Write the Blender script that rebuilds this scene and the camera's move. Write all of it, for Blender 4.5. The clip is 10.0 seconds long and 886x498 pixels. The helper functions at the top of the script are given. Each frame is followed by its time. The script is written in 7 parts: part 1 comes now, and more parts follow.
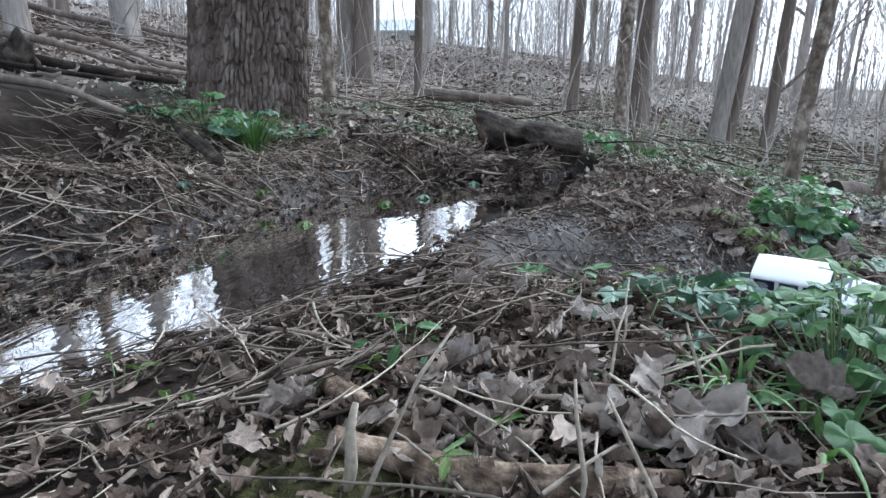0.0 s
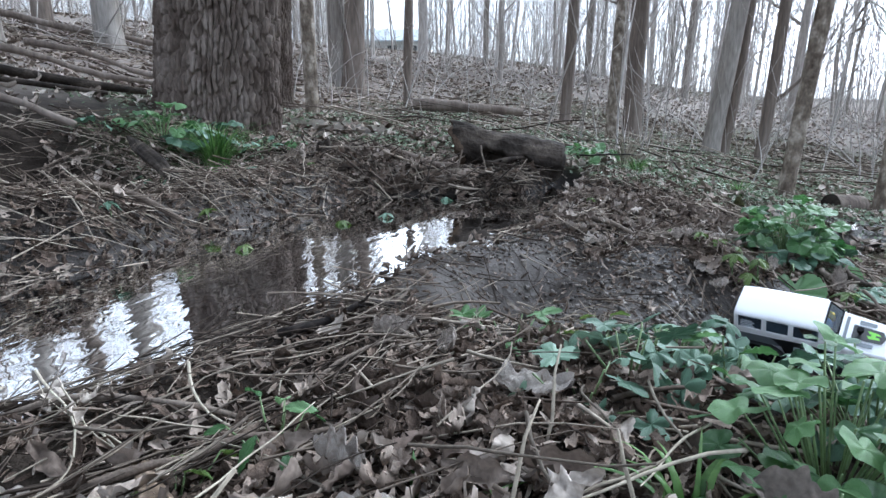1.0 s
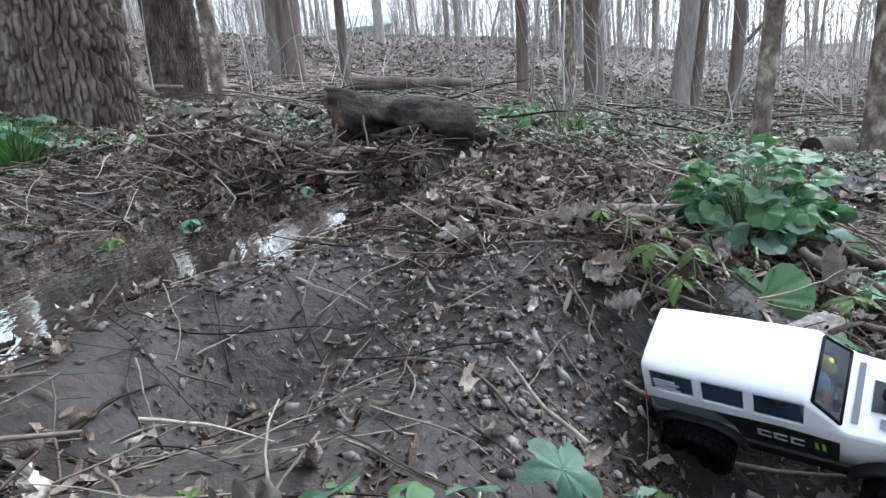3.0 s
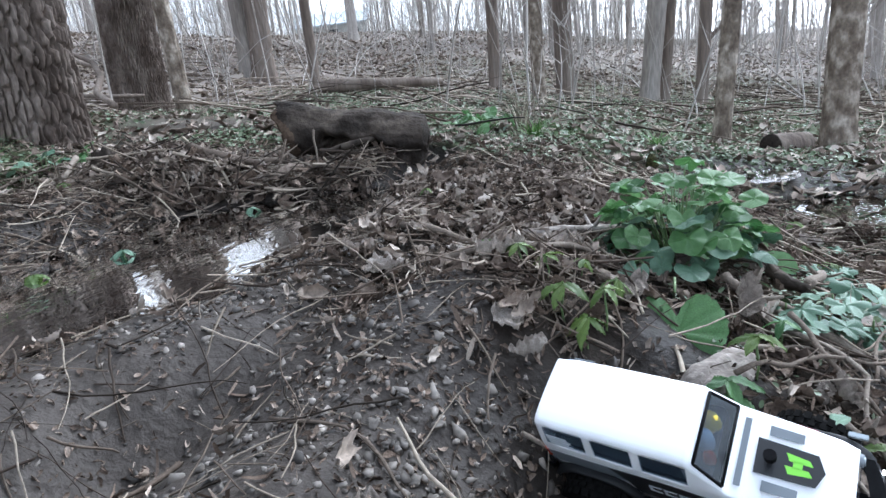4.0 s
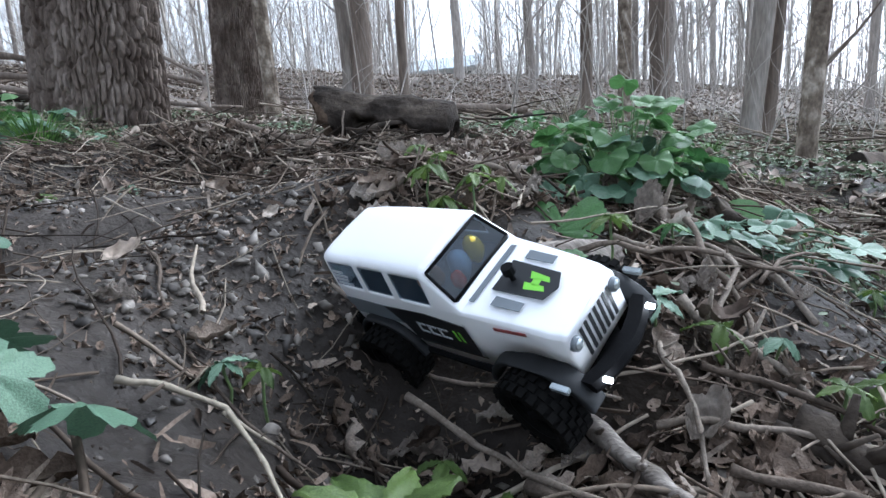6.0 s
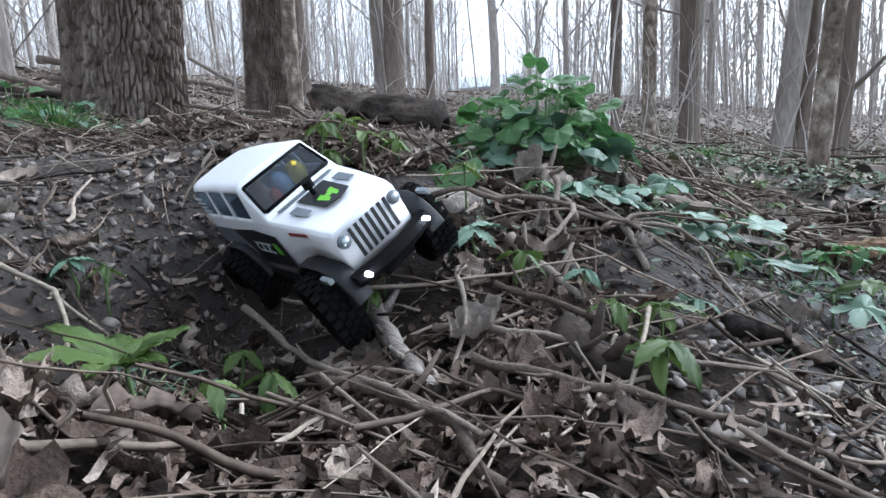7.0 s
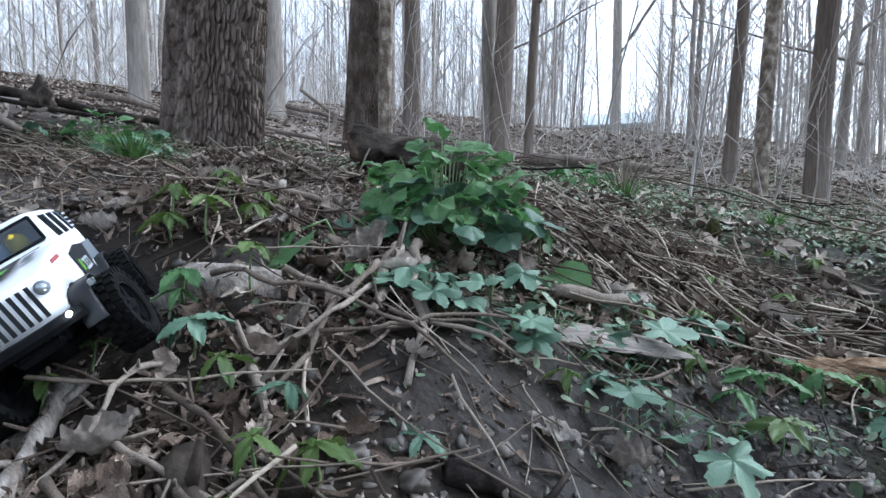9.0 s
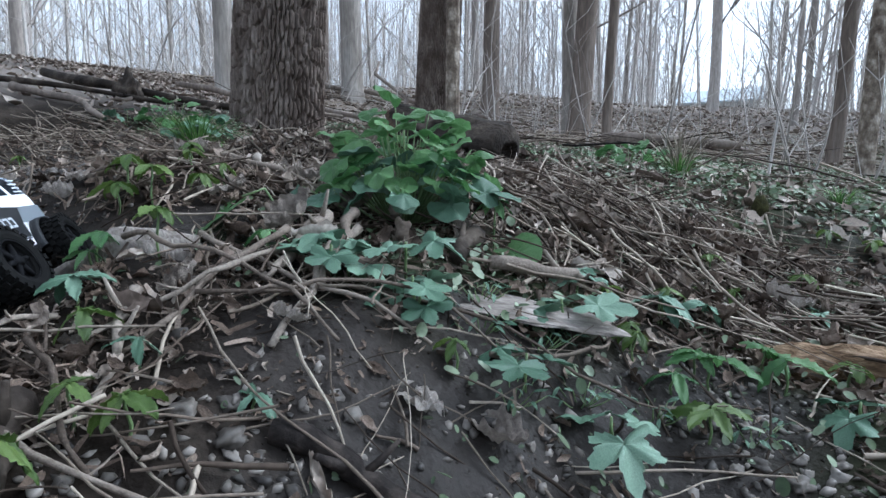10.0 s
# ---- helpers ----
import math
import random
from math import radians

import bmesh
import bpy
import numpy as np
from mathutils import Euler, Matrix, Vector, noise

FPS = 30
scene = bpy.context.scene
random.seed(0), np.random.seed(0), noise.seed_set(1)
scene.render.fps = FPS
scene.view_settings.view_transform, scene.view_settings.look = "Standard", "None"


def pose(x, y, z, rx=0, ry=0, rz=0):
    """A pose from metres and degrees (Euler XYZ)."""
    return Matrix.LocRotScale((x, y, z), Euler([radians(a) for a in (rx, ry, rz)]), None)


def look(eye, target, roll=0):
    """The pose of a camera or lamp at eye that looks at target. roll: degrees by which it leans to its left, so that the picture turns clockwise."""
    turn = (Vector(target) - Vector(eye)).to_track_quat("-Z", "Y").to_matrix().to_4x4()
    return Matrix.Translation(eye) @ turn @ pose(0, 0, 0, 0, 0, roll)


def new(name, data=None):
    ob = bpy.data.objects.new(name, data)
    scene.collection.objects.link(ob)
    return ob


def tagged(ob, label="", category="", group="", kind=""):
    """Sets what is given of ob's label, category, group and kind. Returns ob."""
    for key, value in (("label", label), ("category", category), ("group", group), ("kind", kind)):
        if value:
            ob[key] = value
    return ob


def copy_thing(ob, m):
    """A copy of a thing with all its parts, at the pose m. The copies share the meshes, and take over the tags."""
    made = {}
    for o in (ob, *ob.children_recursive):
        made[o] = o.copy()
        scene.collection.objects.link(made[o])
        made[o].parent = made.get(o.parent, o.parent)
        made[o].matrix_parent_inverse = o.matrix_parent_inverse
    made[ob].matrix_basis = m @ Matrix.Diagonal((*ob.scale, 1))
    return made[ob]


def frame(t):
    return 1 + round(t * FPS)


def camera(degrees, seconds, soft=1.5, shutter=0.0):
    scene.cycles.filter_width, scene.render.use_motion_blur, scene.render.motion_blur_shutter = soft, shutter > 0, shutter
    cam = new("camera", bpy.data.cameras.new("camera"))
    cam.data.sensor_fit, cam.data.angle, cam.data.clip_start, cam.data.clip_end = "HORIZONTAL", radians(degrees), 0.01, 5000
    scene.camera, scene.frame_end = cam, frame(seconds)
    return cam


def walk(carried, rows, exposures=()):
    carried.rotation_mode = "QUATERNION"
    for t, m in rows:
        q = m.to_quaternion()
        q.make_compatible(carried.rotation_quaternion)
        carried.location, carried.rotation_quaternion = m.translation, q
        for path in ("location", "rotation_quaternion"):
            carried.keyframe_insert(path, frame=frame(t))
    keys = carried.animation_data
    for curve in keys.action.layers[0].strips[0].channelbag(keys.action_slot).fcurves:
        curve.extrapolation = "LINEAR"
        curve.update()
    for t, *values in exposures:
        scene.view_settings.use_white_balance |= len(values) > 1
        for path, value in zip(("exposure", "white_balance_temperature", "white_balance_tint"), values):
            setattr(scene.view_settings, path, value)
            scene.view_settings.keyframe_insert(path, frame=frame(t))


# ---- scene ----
cam = camera(75.0, 10.0)
PATH = [
    (0, (0.503, -0.101, 0.267), (0.098, 1.794, -0.230), 0.1),
    (0.5, (0.544, -0.023, 0.264), (0.145, 1.876, -0.220), 0.2),
    (1, (0.563, 0.042, 0.272), (0.160, 1.945, -0.195), 0.1),
    (1.5, (0.601, 0.142, 0.284), (0.162, 2.040, -0.169), -1.3),
    (2, (0.632, 0.248, 0.278), (0.169, 2.136, -0.191), -2.8),
    (2.5, (0.696, 0.411, 0.244), (0.250, 2.295, -0.255), -4.1),
    (3, (0.762, 0.521, 0.194), (0.389, 2.416, -0.327), -5.3),
    (3.2, (0.777, 0.534, 0.184), (0.434, 2.432, -0.346), -5.4),
    (4.3, (0.863, 0.587, 0.239), (0.527, 2.482, -0.303), -7.3),
    (4.5, (0.876, 0.610, 0.226), (0.506, 2.505, -0.298), -7.1),
    (5, (0.893, 0.628, 0.126), (0.423, 2.518, -0.331), -5.7),
    (5.2, (0.909, 0.628, 0.093), (0.394, 2.513, -0.329), -5.2),
    (6.3, (1.106, 0.577, 0.029), (0.425, 2.426, -0.315), -4.0),
    (6.5, (1.131, 0.590, 0.006), (0.433, 2.436, -0.315), -3.4),
    (7, (1.213, 0.588, -0.017), (0.443, 2.408, -0.321), -3.0),
    (7.5, (1.264, 0.599, -0.015), (0.421, 2.389, -0.302), -3.0),
    (8, (1.310, 0.637, -0.002), (0.400, 2.400, -0.258), -2.5),
    (8.5, (1.427, 0.690, 0.039), (0.377, 2.379, -0.170), -1.2),
    (9, (1.434, 0.772, 0.021), (0.310, 2.415, -0.169), 0.8),
    (9.5, (1.449, 0.829, 0.033), (0.285, 2.439, -0.193), 1.0),
    (10, (1.553, 0.883, 0.006), (0.192, 2.327, -0.242), 0.4),
]
walk(cam, [(t, look(eye, target, roll)) for t, eye, target, roll in PATH], [(0.0, 1.64, 5300, 7), (2.5, 1.76, 5370, 8), (4.5, 1.9, 5400, 8), (5.2, 1.74, 5420, 8), (6.5, 1.68, 5420, 8), (8.0, 1.62, 5380, 8), (10.0, 1.42, 5230, 6)])

# ---- light ----
world = bpy.data.worlds.new("overcast_sky")
scene.world = world
world.use_nodes = True
wn = world.node_tree
sky = wn.nodes.new("ShaderNodeTexSky")
sky.sky_type, sky.sun_disc, sky.sun_elevation, sky.sun_rotation = "NISHITA", False, radians(38), radians(35)
sky.dust_density, sky.air_density, sky.ozone_density = 4.0, 1.0, 2.0
pale = wn.nodes.new("ShaderNodeHueSaturation")
pale.inputs["Saturation"].default_value = 0.16
wn.links.new(sky.outputs[0], pale.inputs["Color"])
wn.links.new(pale.outputs[0], wn.nodes["Background"].inputs[0])
wn.nodes["Background"].inputs[1].default_value = 0.15
sun = new("sun", bpy.data.lights.new("sun", "SUN"))
sun.data.energy, sun.data.angle, sun.data.color = 0.8, radians(40), (1.0, 0.97, 0.93)
sun.matrix_world = look((0, 0, 0), (-0.45, -0.65, -1.0))


# ---- materials ----
def surface(name, colours, scale=8.0, rough=0.8, bump=0.3, fine=60.0, stretch=(1, 1, 1), vary=0.0, by="", metal=0.0, clear=0.0, thin=0.0, size=0.002):
    """A procedural surface: a ramp of colours over coarse noise, darkened and lifted by fine grain; by: 'island' or 'object' varies it piece by piece."""
    m = bpy.data.materials.new(name)
    m.use_nodes = True
    nt = m.node_tree
    N, L = nt.nodes, nt.links
    b = N["Principled BSDF"]
    co = N.new("ShaderNodeTexCoord")
    mp = N.new("ShaderNodeMapping")
    mp.inputs["Scale"].default_value = stretch
    L.new(co.outputs["Object"], mp.inputs[0])
    n1, n2 = N.new("ShaderNodeTexNoise"), N.new("ShaderNodeTexNoise")
    n1.inputs["Scale"].default_value, n1.inputs["Detail"].default_value = scale, 5
    n2.inputs["Scale"].default_value, n2.inputs["Detail"].default_value = fine, 8
    L.new(mp.outputs[0], n1.inputs["Vector"])
    L.new(mp.outputs[0], n2.inputs["Vector"])
    fac = n1.outputs["Fac"]
    if by:
        rnd = (N.new("ShaderNodeNewGeometry").outputs["Random Per Island"] if by == "island" else N.new("ShaderNodeObjectInfo").outputs["Random"])
        mixf = N.new("ShaderNodeMix")
        mixf.inputs[0].default_value = vary
        L.new(n1.outputs["Fac"], mixf.inputs[2])
        L.new(rnd, mixf.inputs[3])
        fac = mixf.outputs[0]
    ramp = N.new("ShaderNodeValToRGB")
    e = ramp.color_ramp.elements
    lo, hi = (0.3, 0.7) if not by else (0.15, 0.85)
    while len(e) < len(colours):
        e.new(0.5)
    for k, c in enumerate(colours):
        e[k].position = lo + (hi - lo) * k / max(len(colours) - 1, 1)
        e[k].color = (*c, 1)
    L.new(fac, ramp.inputs[0])
    grain = N.new("ShaderNodeMapRange")
    grain.inputs[1].default_value, grain.inputs[2].default_value, grain.inputs[3].default_value, grain.inputs[4].default_value = 0.3, 0.7, 0.72, 1.22
    L.new(n2.outputs["Fac"], grain.inputs[0])
    mul = N.new("ShaderNodeMix")
    mul.data_type, mul.blend_type = "RGBA", "MULTIPLY"
    mul.inputs[0].default_value = 1.0
    L.new(ramp.outputs[0], mul.inputs[6])
    L.new(grain.outputs[0], mul.inputs[7])
    L.new(mul.outputs[2], b.inputs["Base Color"])
    rr = N.new("ShaderNodeMapRange")
    rr.inputs[3].default_value, rr.inputs[4].default_value = max(rough - 0.15, 0.02), min(rough + 0.12, 1)
    L.new(n1.outputs["Fac"], rr.inputs[0])
    L.new(rr.outputs[0], b.inputs["Roughness"])
    b.inputs["Metallic"].default_value = metal
    b.inputs["Specular IOR Level"].default_value = 0.08 if rough >= 0.7 else 0.45
    b.inputs["Coat Weight"].default_value = clear
    if thin:
        b.inputs["Subsurface Weight"].default_value = 0.0
        b.inputs["Transmission Weight"].default_value = 0.0
        tr, mx = N.new("ShaderNodeBsdfTranslucent"), N.new("ShaderNodeMixShader")
        mx.inputs[0].default_value = thin
        L.new(mul.outputs[2], tr.inputs[0])
        L.new(b.outputs[0], mx.inputs[1])
        L.new(tr.outputs[0], mx.inputs[2])
        L.new(mx.outputs[0], N["Material Output"].inputs[0])
    if bump:
        bp = N.new("ShaderNodeBump")
        bp.inputs["Strength"].default_value, bp.inputs["Distance"].default_value = bump, size
        L.new(n2.outputs["Fac"], bp.inputs["Height"])
        L.new(bp.outputs[0], b.inputs["Normal"])
    return m


def plain(name, rgb, rough=0.5, metal=0.0, glow=0.0):
    m = bpy.data.materials.new(name)
    m.use_nodes = True
    b = m.node_tree.nodes["Principled BSDF"]
    b.inputs["Base Color"].default_value = (*rgb, 1)
    b.inputs["Roughness"].default_value, b.inputs["Metallic"].default_value = rough, metal
    if glow:
        b.inputs["Emission Color"].default_value, b.inputs["Emission Strength"].default_value = (1, 0.97, 0.92, 1), glow
    return m


M_OAK = surface("furrowed_bark", [(0.075, 0.056, 0.045), (0.15, 0.12, 0.1), (0.26, 0.218, 0.187)], 14, 0.9, 0.9, 110, (1, 1, 0.4), size=0.004)
M_SAWN = surface("dark_sawn_end", [(0.018, 0.015, 0.013), (0.05, 0.04, 0.032)], 30, 0.9, 0.5, 150)
M_BARK = surface("grey_bark", [(0.19, 0.165, 0.14), (0.29, 0.26, 0.23), (0.4, 0.37, 0.335)], 6, 0.9, 0.8, 55, (1, 1, 0.16), size=0.006)
M_BARK_DARK = surface("dark_bark", [(0.11, 0.088, 0.073), (0.18, 0.147, 0.123), (0.26, 0.222, 0.19)], 6, 0.9, 0.8, 55, (1, 1, 0.14), size=0.006)
M_BARK_PALE = surface("patchy_pale_bark", [(0.075, 0.056, 0.043), (0.2, 0.165, 0.13), (0.5, 0.44, 0.37)], 20, 0.85, 0.8, 90, (1, 1, 0.7), size=0.004)
# distance haze is put into the paler colours of the next two
M_FAR = surface("hazed_bark", [(0.22, 0.19, 0.165), (0.34, 0.305, 0.275), (0.48, 0.445, 0.41)], 2, 0.9, 0.0, 30, (1, 1, 0.2), 0.6, "object")
M_FARSTUFF = surface("hazed_twigs", [(0.3, 0.27, 0.24), (0.43, 0.395, 0.36), (0.56, 0.525, 0.485)], 2, 0.9, 0.0, 30, (1, 1, 0.2), 0.7, "island")
M_WOOD_WET = surface("wet_rotten_wood", [(0.014, 0.011, 0.009), (0.04, 0.032, 0.026), (0.11, 0.09, 0.072)], 18, 0.8, 0.8, 130, (1, 1, 1), size=0.003)
M_LOG = surface("damp_rotten_log", [(0.012, 0.0095, 0.008), (0.036, 0.029, 0.0235), (0.1, 0.082, 0.066)], 11, 0.8, 0.9, 110, (1, 1, 1), size=0.004)
M_STICK = surface("dead_stick", [(0.06, 0.046, 0.036), (0.14, 0.112, 0.09), (0.27, 0.23, 0.19)], 70, 0.8, 1.0, 420, vary=0.6, by="object", size=0.001)
M_STICK_DARK = surface("wet_black_stick", [(0.009, 0.0075, 0.007), (0.022, 0.018, 0.016), (0.055, 0.045, 0.038)], 60, 0.75, 1.0, 380, size=0.001)
M_TWIGS = surface("dead_twigs", [(0.035, 0.026, 0.02), (0.1, 0.077, 0.06), (0.2, 0.162, 0.128), (0.38, 0.325, 0.26)], 20, 0.8, 0.3, 200, vary=0.85, by="island", size=0.0006)
M_STRAW_WET = surface("wet_straw", [(0.022, 0.017, 0.013), (0.06, 0.046, 0.036), (0.13, 0.105, 0.083), (0.27, 0.228, 0.18)], 40, 0.75, 0.4, 300, vary=0.8, by="island", size=0.0006)
M_STRAW = surface("dry_straw", [(0.12, 0.1, 0.08), (0.26, 0.225, 0.175), (0.46, 0.41, 0.32)], 30, 0.7, 0.3, 250, vary=0.8, by="island", size=0.0005)
# pale dry leaves; on the far floor their paleness stands in for haze
M_DEADFAR = surface("dry_dead_leaves", [(0.11, 0.084, 0.068), (0.23, 0.185, 0.15), (0.33, 0.275, 0.228), (0.44, 0.385, 0.33)], 40, 0.8, 0.0, 260, vary=0.8, by="island")
M_DEAD = surface("dead_leaves", [(0.03, 0.022, 0.017), (0.09, 0.067, 0.052), (0.155, 0.115, 0.088), (0.24, 0.188, 0.15), (0.4, 0.338, 0.28)], 130, 0.75, 1.0, 650, vary=0.6, by="island", size=0.001)
M_DEADONE = surface("curled_dead_leaf", [(0.16, 0.13, 0.108), (0.35, 0.303, 0.262), (0.55, 0.5, 0.45)], 14, 0.75, 0.9, 260, vary=0.4, by="object", thin=0.15, size=0.0015)
M_GREEN = surface("green_leaf", [(0.035, 0.1, 0.03), (0.09, 0.195, 0.062), (0.185, 0.32, 0.14)], 6, 0.38, 0.35, 60, vary=0.6, by="object", thin=0.38, size=0.0015)
M_TEAL = surface("blue_green_leaf", [(0.045, 0.095, 0.055), (0.092, 0.17, 0.105), (0.18, 0.272, 0.19)], 6, 0.5, 0.35, 60, vary=0.6, by="object", thin=0.15, size=0.0015)
M_LIME = surface("young_leaf", [(0.05, 0.09, 0.016), (0.09, 0.145, 0.03), (0.145, 0.21, 0.052)], 6, 0.45, 0.35, 60, vary=0.6, by="object", thin=0.35, size=0.0015)
M_COVER = surface("ground_cover", [(0.045, 0.07, 0.03), (0.095, 0.135, 0.065), (0.165, 0.215, 0.125), (0.26, 0.31, 0.21)], 30, 0.55, 0.2, 200, vary=0.85, by="island", thin=0.25, size=0.0006)
M_GRASS = surface("grass_blades", [(0.04, 0.1, 0.022), (0.09, 0.18, 0.04), (0.15, 0.27, 0.07)], 30, 0.5, 0.2, 200, vary=0.8, by="island", thin=0.3, size=0.0005)
M_STEM = surface("leaf_stem", [(0.1, 0.16, 0.06), (0.16, 0.22, 0.09)], 60, 0.5, 0.2, 200)
M_STONE = surface("pebbles", [(0.03, 0.025, 0.021), (0.075, 0.064, 0.054), (0.13, 0.113, 0.096), (0.24, 0.212, 0.184)], 40, 0.6, 0.3, 240, vary=0.85, by="island", size=0.0008)
M_STONE_ONE = surface("pale_stone", [(0.05, 0.042, 0.035), (0.1, 0.086, 0.072), (0.18, 0.158, 0.134)], 160, 0.65, 0.4, 300, vary=0.6, by="object", size=0.001)
M_BROWNLOG = surface("flaky_brown_wood", [(0.035, 0.025, 0.018), (0.15, 0.11, 0.078), (0.34, 0.265, 0.195)], 60, 0.85, 1.0, 260, size=0.002)
M_MOSS = surface("moss", [(0.016, 0.015, 0.008), (0.036, 0.035, 0.014), (0.075, 0.072, 0.03)], 90, 0.95, 0.9, 400, size=0.003)
M_BARKCHIP = surface("grey_bark_slab", [(0.14, 0.12, 0.1), (0.24, 0.21, 0.185), (0.36, 0.325, 0.29)], 30, 0.85, 0.9, 160, (1, 3, 1), size=0.002)
M_ROT = surface("orange_rotten_wood", [(0.07, 0.043, 0.025), (0.19, 0.125, 0.075), (0.36, 0.26, 0.17)], 70, 0.85, 1.0, 260, (0.4, 3, 3), size=0.002)
M_CUT = surface("brown_log_end", [(0.035, 0.024, 0.017), (0.085, 0.06, 0.042), (0.15, 0.112, 0.082)], 30, 0.9, 0.5, 150)


def soil_material():
    """Litter-brown soil, a dry-leaf mat with haze in its pale colour where 'dry' is high, dark mud where 'wet' is, moss
    and green film where 'green' is.
    """
    m = surface("soil", [(0.009, 0.007, 0.0056), (0.023, 0.018, 0.0142), (0.052, 0.042, 0.0335)], 14, 0.85, 0.9, 120, size=0.004)
    nt = m.node_tree
    N, L = nt.nodes, nt.links
    b = N["Principled BSDF"]
    base = b.inputs["Base Color"].links[0].from_socket
    rough = b.inputs["Roughness"].links[0].from_socket
    wet, green = N.new("ShaderNodeAttribute"), N.new("ShaderNodeAttribute")
    wet.attribute_name, green.attribute_name = "wet", "green"
    big = N.new("ShaderNodeTexNoise")
    big.inputs["Scale"].default_value, big.inputs["Detail"].default_value = 0.9, 9
    bigr = N.new("ShaderNodeMapRange")
    bigr.inputs[1].default_value, bigr.inputs[2].default_value, bigr.inputs[3].default_value, bigr.inputs[4].default_value = 0.3, 0.7, 0.4, 1.7
    L.new(big.outputs["Fac"], bigr.inputs[0])
    patch = N.new("ShaderNodeMix")
    patch.data_type, patch.blend_type = "RGBA", "MULTIPLY"
    patch.inputs[0].default_value = 1.0
    L.new(base, patch.inputs[6])
    L.new(bigr.outputs[0], patch.inputs[7])
    base = patch.outputs[2]
    dry, mat, matn, dm = N.new("ShaderNodeAttribute"), N.new("ShaderNodeValToRGB"), N.new("ShaderNodeTexNoise"), N.new("ShaderNodeMix")
    dry.attribute_name, dm.data_type = "dry", "RGBA"
    matn.inputs["Scale"].default_value, matn.inputs["Detail"].default_value = 9, 10
    mat.color_ramp.elements[0].position, mat.color_ramp.elements[0].color = 0.35, (0.1, 0.083, 0.07, 1)
    mat.color_ramp.elements[1].position, mat.color_ramp.elements[1].color = 0.65, (0.27, 0.235, 0.205, 1)
    L.new(matn.outputs["Fac"], mat.inputs[0])
    n = N.new("ShaderNodeTexNoise")
    n.inputs["Scale"].default_value, n.inputs["Detail"].default_value = 26, 8
    mud = N.new("ShaderNodeValToRGB")
    mud.color_ramp.elements[0].position, mud.color_ramp.elements[0].color = 0.35, (0.009, 0.0075, 0.0065, 1)
    mud.color_ramp.elements[1].position, mud.color_ramp.elements[1].color = 0.68, (0.042, 0.035, 0.03, 1)
    L.new(n.outputs["Fac"], mud.inputs[0])
    mossy = N.new("ShaderNodeValToRGB")
    mossy.color_ramp.elements[0].position, mossy.color_ramp.elements[0].color = 0.35, (0.035, 0.045, 0.02, 1)
    mossy.color_ramp.elements[1].position, mossy.color_ramp.elements[1].color = 0.7, (0.085, 0.105, 0.05, 1)
    L.new(n.outputs["Fac"], mossy.inputs[0])
    a, c = N.new("ShaderNodeMix"), N.new("ShaderNodeMix")
    a.data_type = c.data_type = "RGBA"
    L.new(green.outputs["Fac"], a.inputs[0])
    L.new(base, a.inputs[6])
    L.new(mossy.outputs[0], a.inputs[7])
    L.new(wet.outputs["Fac"], c.inputs[0])
    L.new(a.outputs[2], c.inputs[6])
    L.new(mud.outputs[0], c.inputs[7])
    L.new(dry.outputs["Fac"], dm.inputs[0])
    L.new(c.outputs[2], dm.inputs[6])
    L.new(mat.outputs[0], dm.inputs[7])
    L.new(dm.outputs[2], b.inputs["Base Color"])
    r = N.new("ShaderNodeMix")
    L.new(wet.outputs["Fac"], r.inputs[0])
    L.new(rough, r.inputs[2])
    wr = N.new("ShaderNodeMapRange")
    wr.inputs[1].default_value, wr.inputs[2].default_value, wr.inputs[3].default_value, wr.inputs[4].default_value = 0.35, 0.65, 0.35, 0.75
    L.new(n.outputs["Fac"], wr.inputs[0])
    L.new(wr.outputs[0], r.inputs[3])
    L.new(r.outputs[0], b.inputs["Roughness"])
    sp = N.new("ShaderNodeMapRange")
    sp.inputs[3].default_value, sp.inputs[4].default_value = 0.03, 0.14
    L.new(wet.outputs["Fac"], sp.inputs[0])
    L.new(sp.outputs[0], b.inputs["Specular IOR Level"])
    return m


def water_material():
    m = bpy.data.materials.new("creek_water")
    m.use_nodes = True
    N, L = m.node_tree.nodes, m.node_tree.links
    b = N["Principled BSDF"]
    b.inputs["Base Color"].default_value = (0.75, 0.68, 0.58, 1)
    b.inputs["Roughness"].default_value, b.inputs["IOR"].default_value = 0.02, 1.33
    b.inputs["Transmission Weight"].default_value = 1.0
    co, mp = N.new("ShaderNodeTexCoord"), N.new("ShaderNodeMapping")
    mp.inputs["Rotation"].default_value = (0, 0, 0.5)
    mp.inputs["Scale"].default_value = (1, 0.45, 1)
    n = N.new("ShaderNodeTexNoise")
    n.inputs["Scale"].default_value, n.inputs["Detail"].default_value, n.inputs["Distortion"].default_value = 30, 2, 0.6
    L.new(co.outputs["Object"], mp.inputs[0])
    L.new(mp.outputs[0], n.inputs["Vector"])
    bp = N.new("ShaderNodeBump")
    bp.inputs["Strength"].default_value, bp.inputs["Distance"].default_value = 0.3, 0.003
    L.new(n.outputs["Fac"], bp.inputs["Height"])
    L.new(bp.outputs[0], b.inputs["Normal"])
    return m


M_SOIL, M_WATER = soil_material(), water_material()


# ---- small tools ----
def smooth(a, b, v):
    k = np.clip((np.asarray(v, float) - a) / (b - a), 0, 1)
    return k * k * (3 - 2 * k)


def hash2(i, j, seed):
    h = np.sin(i * 127.1 + j * 311.7 + seed * 74.7) * 43758.5453
    return h - np.floor(h)


